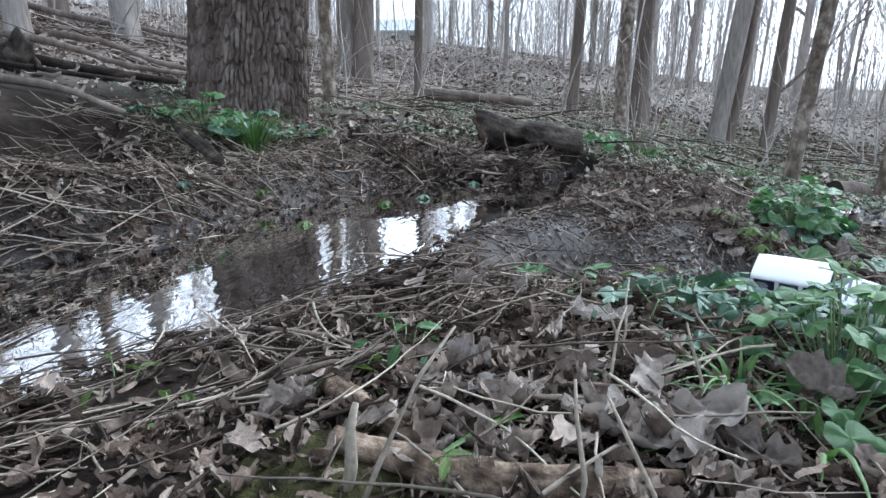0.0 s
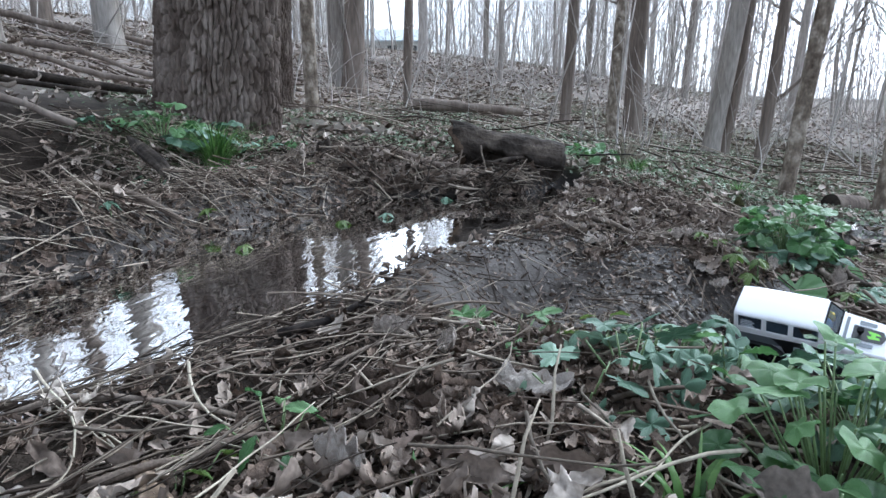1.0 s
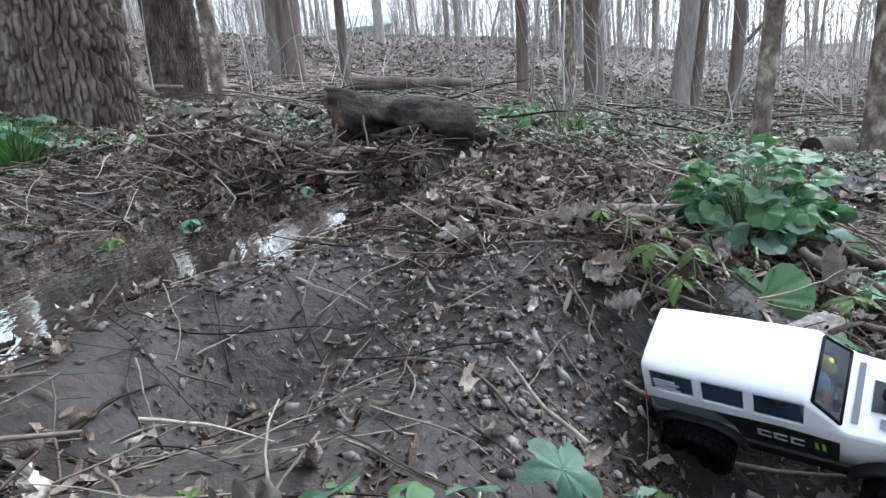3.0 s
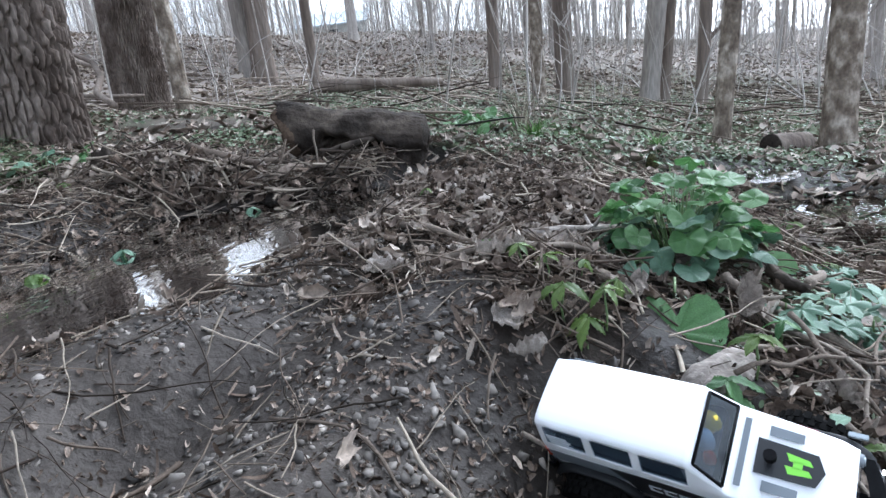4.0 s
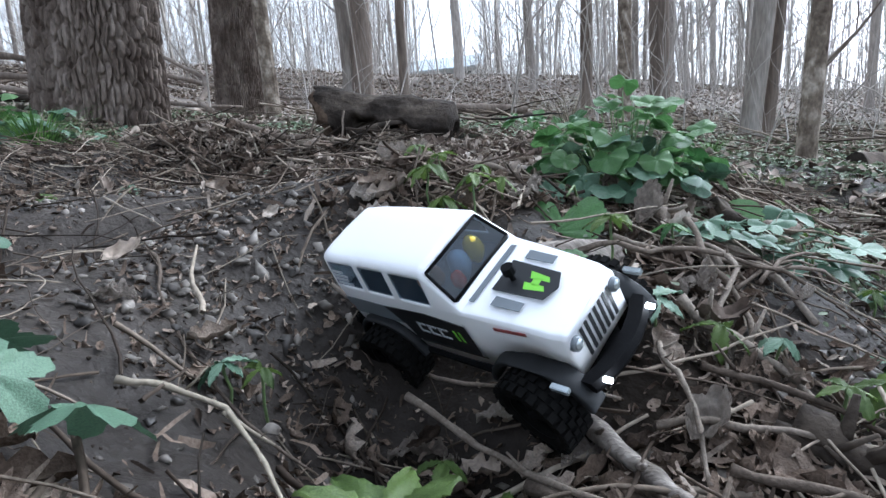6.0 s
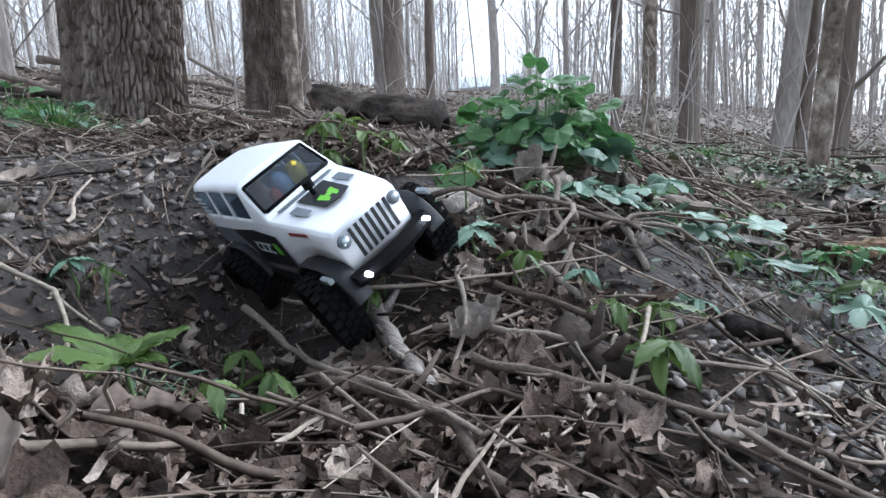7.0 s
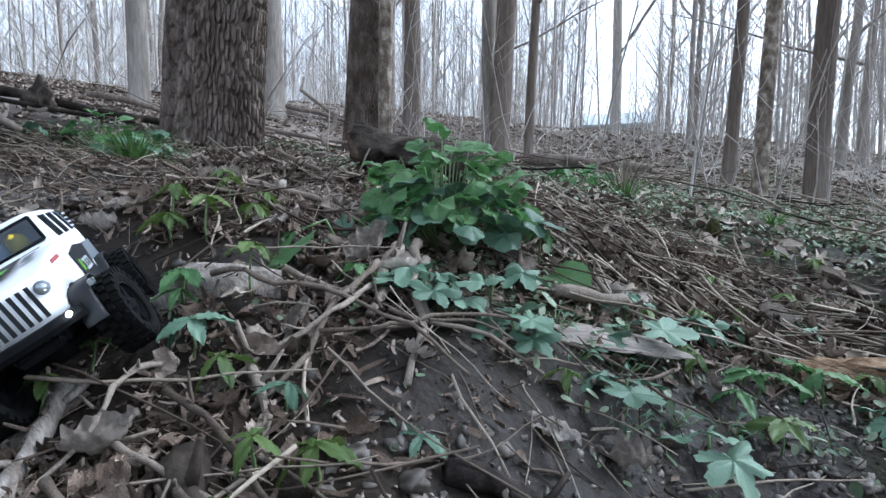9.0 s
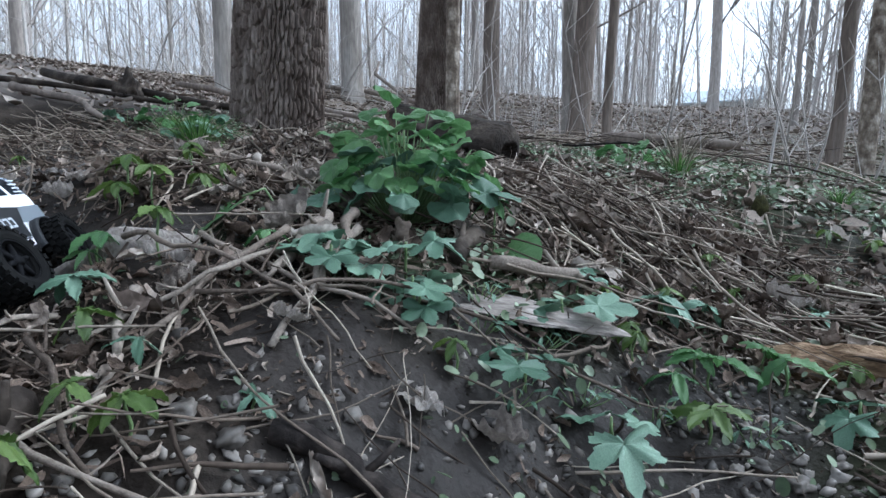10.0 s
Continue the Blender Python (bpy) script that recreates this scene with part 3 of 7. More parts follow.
while count < 90:
    a, d = rng.uniform(-1.7, 1.05), math.sqrt(rng.uniform(7.5 ** 2, 38 ** 2))
    x, y = 0.8 + d * math.sin(a), 0.4 + d * math.cos(a)
    if y < 5.0 and x > -2.5 or glade(x, y) or any(math.hypot(x - p, y - q) < 0.7 for p, q in taken):
        continue
    taken.append((x, y))
    count += 1
    s = rng.uniform(0.75, 1.25)
    copy_thing(rng.choice(kinds), pose(x, y, float(land(x, y)) - 0.04, 0, 0, rng.uniform(0, 360)) @ Matrix.Scale(s, 4))
# the other way, so that the water and the car mirror a wood all round
count = 0
while count < 26:
    a, d = rng.uniform(1.2, 5.0), rng.uniform(4, 16)
    x, y = 0.8 + d * math.sin(a), 0.4 + d * math.cos(a)
    if any(math.hypot(x - p, y - q) < 1.0 for p, q in taken):
        continue
    taken.append((x, y))
    count += 1
    copy_thing(rng.choice(kinds), pose(x, y, float(land(x, y)) - 0.04, 0, 0, rng.uniform(0, 360)))


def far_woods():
    """The thin stems and twigs of the wood beyond, their colour paled for haze."""
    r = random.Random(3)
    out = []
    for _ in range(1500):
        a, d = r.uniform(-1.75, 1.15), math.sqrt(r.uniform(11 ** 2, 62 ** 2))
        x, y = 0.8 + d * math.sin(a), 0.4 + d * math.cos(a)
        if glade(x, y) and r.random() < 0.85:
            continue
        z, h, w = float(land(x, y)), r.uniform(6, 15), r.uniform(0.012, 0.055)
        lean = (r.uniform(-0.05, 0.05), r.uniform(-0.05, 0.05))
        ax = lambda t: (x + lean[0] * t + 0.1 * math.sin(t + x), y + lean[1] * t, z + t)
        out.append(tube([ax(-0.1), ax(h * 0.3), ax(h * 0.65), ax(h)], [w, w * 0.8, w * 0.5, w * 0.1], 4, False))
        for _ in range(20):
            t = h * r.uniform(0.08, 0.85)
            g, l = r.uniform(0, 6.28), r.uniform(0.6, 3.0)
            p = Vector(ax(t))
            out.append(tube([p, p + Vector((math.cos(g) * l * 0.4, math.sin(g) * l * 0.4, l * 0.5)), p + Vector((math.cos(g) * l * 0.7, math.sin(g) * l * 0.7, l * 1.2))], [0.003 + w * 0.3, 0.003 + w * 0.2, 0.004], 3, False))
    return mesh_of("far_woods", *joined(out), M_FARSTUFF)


def brush():
    """Saplings and bare shoots between the trees."""
    r = random.Random(8)
    out = []
    for _ in range(420):
        a, d = r.uniform(-1.2, 1.0), 3.2 + 16 * r.random() ** 1.3
        x, y = 0.9 + d * math.sin(a), 0.4 + d * math.cos(a)
        if y < 3.3:
            continue
        z, h, w = float(land(x, y)), r.uniform(0.4, 2.6), r.uniform(0.002, 0.008)
        pts = [Vector((x, y, z - 0.03))]
        d2 = Vector((r.uniform(-0.25, 0.25), r.uniform(-0.25, 0.25), 1)).normalized()
        for k in range(5):
            d2 = (d2 + Vector((r.uniform(-1, 1), r.uniform(-1, 1), 0)) * 0.12).normalized()
            pts.append(pts[-1] + d2 * h / 5)
        out.append(tube(pts, [w * (1 - 0.16 * k) for k in range(6)], 4, False))
        for _ in range(r.randint(2, 6)):
            p = pts[r.randint(1, 5)]
            g, l = r.uniform(0, 6.28), h * r.uniform(0.12, 0.4)
            out.append(tube([p, p + Vector((math.cos(g) * l * 0.5, math.sin(g) * l * 0.5, l * 0.45)), p + Vector((math.cos(g) * l * 0.8, math.sin(g) * l * 0.8, l))], [w * 0.5, w * 0.35, 0.0015], 3, False))
    return mesh_of("brush", *joined(out), M_FARSTUFF)


def undergrowth():
    """Low bare bushes and fallen twigs farther up the slopes."""
    r = random.Random(18)
    out = []
    for _ in range(300):
        a, d = r.uniform(-1.2, 1.1), 6 + 30 * r.random()
        x, y = 0.9 + d * math.sin(a), 0.4 + d * math.cos(a)
        z = float(land(x, y))
        for _ in range(7):
            g2, l, w = r.uniform(0, 6.28), r.uniform(0.3, 1.6), r.uniform(0.003, 0.009)
            p = Vector((x + r.uniform(-0.5, 0.5), y + r.uniform(-0.5, 0.5), z - 0.05))
            e = Vector((math.cos(g2), math.sin(g2), 0))
            up = r.uniform(0.1, 1.2)
            out.append(tube([p, p + e * l * 0.4 + Vector((0, 0, l * up * 0.6)), p + e * l * 0.9 + Vector((0, 0, l * up))], [w, w * 0.8, w * 0.3], 3, False))
    return mesh_of("undergrowth", *joined(out), M_FARSTUFF)


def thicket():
    """The low tangle of shoots that closes the view beneath the far trees, coloured pale for haze."""
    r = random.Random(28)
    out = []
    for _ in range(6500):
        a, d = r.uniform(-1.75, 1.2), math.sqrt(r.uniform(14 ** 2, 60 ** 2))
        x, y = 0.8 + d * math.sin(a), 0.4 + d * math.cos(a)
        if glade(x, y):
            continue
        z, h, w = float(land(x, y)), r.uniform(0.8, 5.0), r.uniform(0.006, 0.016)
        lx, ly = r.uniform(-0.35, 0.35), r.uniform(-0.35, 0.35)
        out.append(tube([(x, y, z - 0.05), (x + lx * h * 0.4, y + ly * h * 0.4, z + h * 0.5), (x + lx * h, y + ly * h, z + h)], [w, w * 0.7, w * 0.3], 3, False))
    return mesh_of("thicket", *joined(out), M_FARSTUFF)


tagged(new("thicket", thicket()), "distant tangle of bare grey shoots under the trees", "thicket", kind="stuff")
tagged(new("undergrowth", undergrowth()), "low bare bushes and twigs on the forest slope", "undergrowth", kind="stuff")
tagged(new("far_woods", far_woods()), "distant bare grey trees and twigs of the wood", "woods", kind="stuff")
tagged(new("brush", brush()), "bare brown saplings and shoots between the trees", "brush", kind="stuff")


def far_house():
    """A pale low house on the lawn beyond the wood."""
    x, y = -12.9, 45.0
    z = float(land(x, y))
    h = thing("house", pose(x, y, z, 0, 0, 8), "distant pale house with a light grey roof on a lawn", "house")
    w, d, t = 2.6, 1.6, 1.5
    v = [(-w, -d, 0), (w, -d, 0), (w, d, 0), (-w, d, 0), (-w, -d, t), (w, -d, t), (w, d, t), (-w, d, t), (-w, 0, t + 0.8), (w, 0, t + 0.8)]
    part("wall", mesh_of("wall", v, [(0, 1, 5, 4), (1, 2, 6, 9, 5), (2, 3, 7, 6), (3, 0, 4, 8, 7), (0, 3, 2, 1)], M_WALL, True), h)
    e = 0.25
    rv = [(-w - e, -d - e, t - 0.12), (w + e, -d - e, t - 0.12), (w + e, 0, t + 0.88), (-w - e, 0, t + 0.88), (w + e, d + e, t - 0.12), (-w - e, d + e, t - 0.12)]
    rv += [(a, b, c + 0.12) for a, b, c in rv]
    part("roof", mesh_of("roof", rv, [(0, 1, 2, 3), (3, 2, 4, 5), (6, 9, 8, 7), (9, 11, 10, 8), (0, 6, 7, 1), (5, 4, 10, 11), (1, 7, 8, 2), (2, 8, 10, 4), (0, 3, 9, 6), (3, 5, 11, 9)], M_ROOF, True), h, "pale metal roof")
    for k in range(3):
        a = -1.7 + 1.5 * k
        part("window", mesh_of("window", [(a, -d - 0.03, 0.5), (a + 0.7, -d - 0.03, 0.5), (a + 0.7, -d - 0.03, 1.15), (a, -d - 0.03, 1.15), (a, -d + 0.02, 0.5), (a + 0.7, -d + 0.02, 0.5), (a + 0.7, -d + 0.02, 1.15), (a, -d + 0.02, 1.15)],
                                 [(0, 1, 2, 3), (4, 7, 6, 5), (0, 4, 5, 1), (3, 2, 6, 7), (0, 3, 7, 4), (1, 5, 6, 2)], M_PANE, True), h, "dark window")


M_WALL, M_ROOF, M_PANE = surface("house_wall", [(0.5, 0.5, 0.48), (0.62, 0.62, 0.6)], 2, 0.8, 0.1, 20), surface("house_roof", [(0.5, 0.56, 0.6), (0.6, 0.66, 0.7)], 2, 0.5, 0.1, 20), plain("house_pane", (0.04, 0.045, 0.05), 0.1)
far_house()


# ---- leaves, sticks and stems ----
def polar_leaf(name, outline, size, material, cup=0.15, wave=0.05, seed=1, segs=36, rings=4, mid=0.55, fold=0.25):
    """A leaf with its stalk end at the origin, lying along +x: outline(w) is the radius about its middle."""
    v, f = [(mid * size, 0, 0)], []
    for k in range(1, rings + 1):
        q = k / rings
        for i in range(segs):
            w = math.tau * i / segs
            r = outline(w) * (q if k < rings else 1.0)
            x, y = mid + r * q * math.cos(w) if k < rings else mid + r * math.cos(w), r * (q if k < rings else 1) * math.sin(w)
            z = -cup * (x - mid) ** 2 + fold * math.sqrt(y * y + 0.004) - cup * y * y + wave * q * q * math.sin(w * 5 + seed) * 0.5 + wave * 0.4 * math.sin(7 * x + 5 * y + seed) - 0.02 * q * abs(math.cos(4.5 * w)) ** 6
            v.append((x * size, y * size, z * size))
    for i in range(segs):
        f.append((0, 1 + i, 1 + (i + 1) % segs))
    for k in range(rings - 1):
        for i in range(segs):
            j = (i + 1) % segs
            f.append((1 + k * segs + i, 1 + (k + 1) * segs + i, 1 + (k + 1) * segs + j, 1 + k * segs + j))
    return mesh_of(name, v, f, material)


def heart(w):
    back = math.exp(-((abs(w - math.pi)) / 0.28) ** 2)
    return 0.55 * (1 - 0.62 * back) * (1 + 0.1 * math.cos(w - math.pi)) * (1 + 0.022 * math.sin(26 * w))


def lobed(w):
    a = abs((w + math.pi) % math.tau - math.pi)
    lob = abs(math.cos(a * 2.73)) ** 1.1
    return (0.27 + 0.31 * lob * (1 - 0.14 * a) + 0.035 * math.sin(27 * w)) * (0.6 if a > 2.75 else 1)


def blade(name, material, k, wide, toothed=0.0, nu=15, nv=9):
    """A leaflet along +x: folded at its midrib, puckered between the side veins, toothed at the rim, drooping to its tip."""
    r = random.Random(k * 7 + int(wide * 100))
    fold, droop, twist, pucker = r.uniform(0.15, 0.6), r.uniform(0.1, 0.55), r.uniform(-0.35, 0.35), 0.03
    v = []
    for i in range(nu):
        t = i / (nu - 1)
        w = wide * (math.sin(math.pi * t ** 0.85) ** 0.8 + 0.02) * (1.05 - 0.25 * (1 - t))
        for j in range(nv):
            q = 2 * j / (nv - 1) - 1
            rim = 1 + (toothed * (1 if i % 2 else -1) if abs(q) > 0.99 else 0)
            y = q * w * rim
            z = fold * abs(y) - 0.5 * abs(y) ** 1.6 + 0.12 * t - droop * t * t + pucker * abs(q) * math.sin(34 * (t - 0.3 * abs(q))) + twist * y * t + 0.02 * math.sin(9 * t + 4 * q + k)
            v.append((t - 0.04 * abs(q) * (1 - t), y, z))
    return mesh_of(name, v, grid_faces(nu, nv), material)


SHAPES = {"heart": heart, "lobed": lobed}
BLADES = {"ovate": (0.225, 0.09), "strap": (0.17, 0.0)}
LEAVES = {}


def leaf_of(shape, material, k):
    key = (shape, material.name, k % 6)
    if key not in LEAVES and shape in BLADES:
        LEAVES[key] = blade("leaf", material, k, *BLADES[shape])
    elif key not in LEAVES:
        LEAVES[key] = polar_leaf("leaf", SHAPES[shape], 1.0, material, 0.15 + 0.2 * (k % 4), 0.06 + 0.04 * (k % 3), k * 1.7, {"heart": 34, "lobed": 60}[shape], 4, fold=0.05 + 0.12 * (k % 3))
    return LEAVES[key]


def rosette(label, x, y, n, shape, material, size, height, spread, seed=1, category="plant", name="leafy_plant", lift=0.0, tilt=35):
    """A clump of stalked leaves: taller in the middle, drooping at the rim."""
    r = random.Random(seed)
    p = thing(name, pose(x, y, float(top(x, y)) + lift), label, category)
    for k in range(n):
        q = math.sqrt((k + 0.5) / n)
        w = k * 2.39996 + r.uniform(-0.3, 0.3)
        out = spread * q * r.uniform(0.8, 1.1)
        h = height * (1 - 0.5 * q * q) * r.uniform(0.62, 1.14)
        tip = Vector((out * math.cos(w), out * math.sin(w), h))
        foot = Vector((0.12 * out * math.cos(w), 0.12 * out * math.sin(w), -0.01))
        bow = (foot + tip) / 2 + Vector((0.1 * out * math.cos(w), 0.1 * out * math.sin(w), 0.12 * h))
        sr = 0.0004 + 0.02 * size
        part("stem", mesh_of("stem", *tube([foot, foot.lerp(bow, 0.6), bow, tip], [sr, sr, sr * 0.9, sr * 0.7], 5), M_STEM), p)
        s = size * r.uniform(0.65, 1.2)
        turn = math.degrees(w) + r.uniform(-30, 30)
        part("leaf", leaf_of(shape, material, k), p, m=pose(*tip, r.uniform(-38, 38), r.uniform(-34, 22) + tilt * q, turn) @ Matrix.Scale(s, 4))
    return p


def sprout(label, x, y, n, shape, material, size, height, seed=1, lean=(0, 0), tilt=25, name="seedling"):
    """One stalk with leaves spreading from its tip."""
    r = random.Random(seed)
    p = thing(name, pose(x, y, float(top(x, y)), 0, 0, r.uniform(0, 360)), label, "seedling")
    tip = Vector((lean[0], lean[1], height))
    sr = 0.0009 + 0.01 * size
    part("stem", mesh_of("stem", *tube([(0, 0, -0.01), tip * 0.35 + Vector((0.003, 0, 0)), tip * 0.75, tip], [sr, sr, sr, sr * 0.8], 5), M_STEM), p)
    for k in range(n):
        part("leaf", leaf_of(shape, material, k), p, m=pose(*tip, r.uniform(-15, 15), tilt + r.uniform(-14, 14), 360 * k / n + r.uniform(-14, 14)) @ Matrix.Scale(size * r.uniform(0.75, 1.15), 4))
    return p


def stick(label, ends, r, material=None, seed=1, name="stick", sides=8, crook=0.06, taper=0.5, stubs=1, lift=0.0, category="stick", sag=True):
    """A crooked stick through the points (x, y, height over the soil)."""
    rg = random.Random(seed)
    pts = []
    for (ax, ay, ah), (bx, by, bh) in zip(ends, ends[1:]):
        for k in range(6):
            q = k / 6
            pts.append([ax + (bx - ax) * q, ay + (by - ay) * q, ah + (bh - ah) * q])
    pts.append(list(ends[-1]))
    length = sum(math.dist(a[:2], b[:2]) for a, b in zip(ends, ends[1:]))
    sx, sy = rg.uniform(0, 9), rg.uniform(0, 9)
    out = []
    base = [float(top(px, py)) for px, py, _ in pts]
    n = len(pts)
    for k, (px, py, h) in enumerate(pts):
        z = base[k]
        if sag:  # a stiff stick lies on the high points under it
            z = max(base[i] - 0.9 * math.dist((px, py), pts[i][:2]) for i in range(n))
        wob = crook * length
        out.append(Vector((px + wob * 0.5 * math.sin(5 * k / n * 2 + sx), py + wob * 0.5 * math.sin(4 * k / n * 2 + sy), z + h + lift + r * 0.7)))
    o = out[0].copy()
    rad = [r * (1 - taper * k / n) * (1 + 0.18 * math.sin(k * 2.1 + sx)) for k in range(n)]
    pieces = [tube([p - o for p in out], rad, sides)]
    for _ in range(stubs):
        k = rg.randint(2, n - 3)
        d = Vector((rg.uniform(-1, 1), rg.uniform(-1, 1), rg.uniform(0.1, 0.8))).normalized()
        p = out[k] - o
        l = min(r * rg.uniform(3, 9), 0.03)
        pieces.append(tube([p, p + d * l * 0.5, p + d * l + Vector((0, 0, l * 0.1))], [rad[k] * 0.55, rad[k] * 0.45, rad[k] * 0.25], 5))
    ob = new(name, mesh_of(name, *joined(pieces), material or M_STICK))
    ob.matrix_basis = Matrix.Translation(o)
    return tagged(ob, label, category)


def dead_leaf_mesh(name, seed, long=1.0, wide=0.62, curl=0.5, roll=0.3, nu=40, nv=17, ragged=0.16, points=0):
    """A dry leaf, curled along and across, with a ragged or lobed rim."""
    r = random.Random(seed)
    a, b, c = r.uniform(0, 6), r.uniform(0, 6), r.uniform(0, 6)
    v = []
    for i in range(nu):
        t = i / (nu - 1)
        w = wide * 0.5 * (math.sin(math.pi * min(max(t, 0.02), 0.985)) ** 0.6) * (1 + ragged * math.sin(9 * t * 3 + a) + ragged * 0.7 * math.sin(31 * t + b))
        if points:
            w *= 0.8 + 0.26 * abs(math.sin(math.pi * points * t))
        for j in range(nv):
            s = 2 * j / (nv - 1) - 1
            x, y = (t - 0.5) * long, s * w
            ang = roll * s * 1.6
            yy, z = (math.sin(ang) / 1.6 / max(roll, 1e-3)) * w if roll > 0.01 else y, (1 - math.cos(ang)) / max(roll, 0.05) * w
            z += curl * (t - 0.5) ** 2 + 0.05 * math.sin(6 * t + 3 * s + c) + 0.035 * math.sin(15 * t - 5 * s + a) + 0.02 * math.sin(27 * t + 9 * abs(s)) + 0.04 * s * s * math.sin(23 * t + b) + 0.018 * math.sin(41 * t + 13 * s + c) + 0.02 * abs(math.sin(19 * t - 11 * abs(s) + a))
            v.append((x, yy, z))
    return mesh_of(name, v, grid_faces(nu, nv), M_DEADONE)


DRY = [dead_leaf_mesh("dead_leaf", k, 1, 0.5 + 0.08 * (k % 4), (-0.3, 0.5, 0.9, 0.2)[k % 4], (0.25, 0.9, 1.5, 0.5, 0.05)[k % 5], points=(0, 3, 0, 4)[k % 4]) for k in range(10)]


def dead_leaf(label, x, y, size, yaw, k, tilt=(0, 0), lift=0.004):
    ob = new("dead_leaf", DRY[k % 10])
    ob.matrix_basis = pose(x, y, float(top(x, y)) + lift, tilt[0], tilt[1], yaw) @ Matrix.Scale(size, 4)
    return tagged(ob, label, "dead leaf", "large dead leaves on the soil")


def lump(name, seed, size, material, rough=0.25, sub=3):
    """An uneven solid: a stone, clod or root mass."""
    bm = bmesh.new()
    bmesh.ops.create_icosphere(bm, subdivisions=sub, radius=1)
    for q in bm.verts:
        n = noise.noise(q.co * 1.3 + Vector((seed, 0, 0))) + 0.5 * noise.noise(q.co * 3.1 + Vector((0, seed, 0)))
        q.co = Vector((q.co.x * size[0], q.co.y * size[1], q.co.z * size[2])) * (1 + rough * n)
    me = bpy.data.meshes.new(name)
    bm.to_mesh(me)
    bm.free()
    me.shade_smooth()
    me.materials.append(material)
    return me


def log_mesh(name, path, radii, material, seed=1, sides=40, rough=0.12, ridge=0.0, end=None):
    """A log through the points, with an uneven skin and closed, hollowed ends."""
    pts = []
    for (a, ra), (b, rb) in zip(zip(path, radii), zip(path[1:], radii[1:])):
        pts += [(Vector(a).lerp(Vector(b), k / 14), ra + (rb - ra) * k / 14) for k in range(14)]
    pts.append((Vector(path[-1]), radii[-1]))
    v = []
    for n, (p, r) in enumerate(pts):
        d = (pts[min(n + 1, len(pts) - 1)][0] - pts[max(n - 1, 0)][0]).normalized()
        a = d.cross(Vector((0, 0, 1))).normalized()
        b = a.cross(d)
        for k in range(sides):
            w = math.tau * k / sides
            q = 1 + rough * (noise.noise(Vector((math.cos(w) * 1.6, math.sin(w) * 1.6, n * 0.14 + seed))) + 0.45 * noise.noise(Vector((math.cos(w) * 5, math.sin(w) * 5, n * 0.3 + seed))))
            q += ridge * abs(math.sin(w * 9 + 0.6 * math.sin(n * 0.4)))
            v.append(p + r * q * (math.cos(w) * a + math.sin(w) * b))
    f = grid_faces(len(pts), sides, True)
    for n, sgn in ((0, 1), (len(pts) - 1, -1)):
        c = pts[n][0] + (pts[min(n + 1, len(pts) - 1)][0] - pts[max(n - 1, 0)][0]).normalized() * 0.25 * pts[n][1] * sgn
        v.append(c)
        for k in range(sides):
            tri = (n * sides + k, n * sides + (k + 1) % sides, len(v) - 1)
            f.append(tri[::-1] if sgn > 0 else tri)
    me = mesh_of(name, v, f, material)
    if end:
        me.materials.append(end)
        for q in me.polygons:
            if len(q.vertices) == 3:
                q.material_index = 1
    return me


def grass_clump(label, x, y, n, height, spread, material, seed=1, width=0.004, category="grass", name="grass_clump", droop=0.6):
    r = random.Random(seed)
    v, f = [], []
    for _ in range(n):
        w, q = r.uniform(0, 6.28), math.sqrt(r.random())
        fx, fy = 0.3 * spread * q * math.cos(w), 0.3 * spread * q * math.sin(w)
        h, out, wd = height * r.uniform(0.55, 1.1), spread * r.uniform(0.3, 1.1), width * r.uniform(0.6, 1.3)
        s, c = math.sin(w + r.uniform(-0.5, 0.5)), math.cos(w + r.uniform(-0.5, 0.5))
        start = len(v)
        for k in range(7):
            t = k / 6
            px, py = fx + out * t * t * c, fy + out * t * t * s
            pz = h * (t - droop * 0.55 * t ** 3) - 0.008 * (k == 0)
            hw = wd * (1 - t) ** 0.6 * 0.5 + 0.0002
            v += [(px - s * hw, py + c * hw, pz), (px, py, pz + hw * 0.5), (px + s * hw, py - c * hw, pz)]
        f += grid_faces(7, 3, False, start)
    ob = new(name, mesh_of(name, v, f, material))
    ob.matrix_basis = pose(x, y, float(top(x, y)))
    return tagged(ob, label, category)


# ---- the far bank: jam of drift wood, logs, plants at the great tree ----
def world_log(name, label, path, radii, material, seed=1, rough=0.12, ridge=0.0, category="log", end=None):
    o = Vector(path[0])
    ob = new(name, log_mesh(name, [Vector(p) - o for p in path], radii, material, seed, 40, rough, ridge, end))
    ob.matrix_basis = Matrix.Translation(o)
    return tagged(ob, label, category)


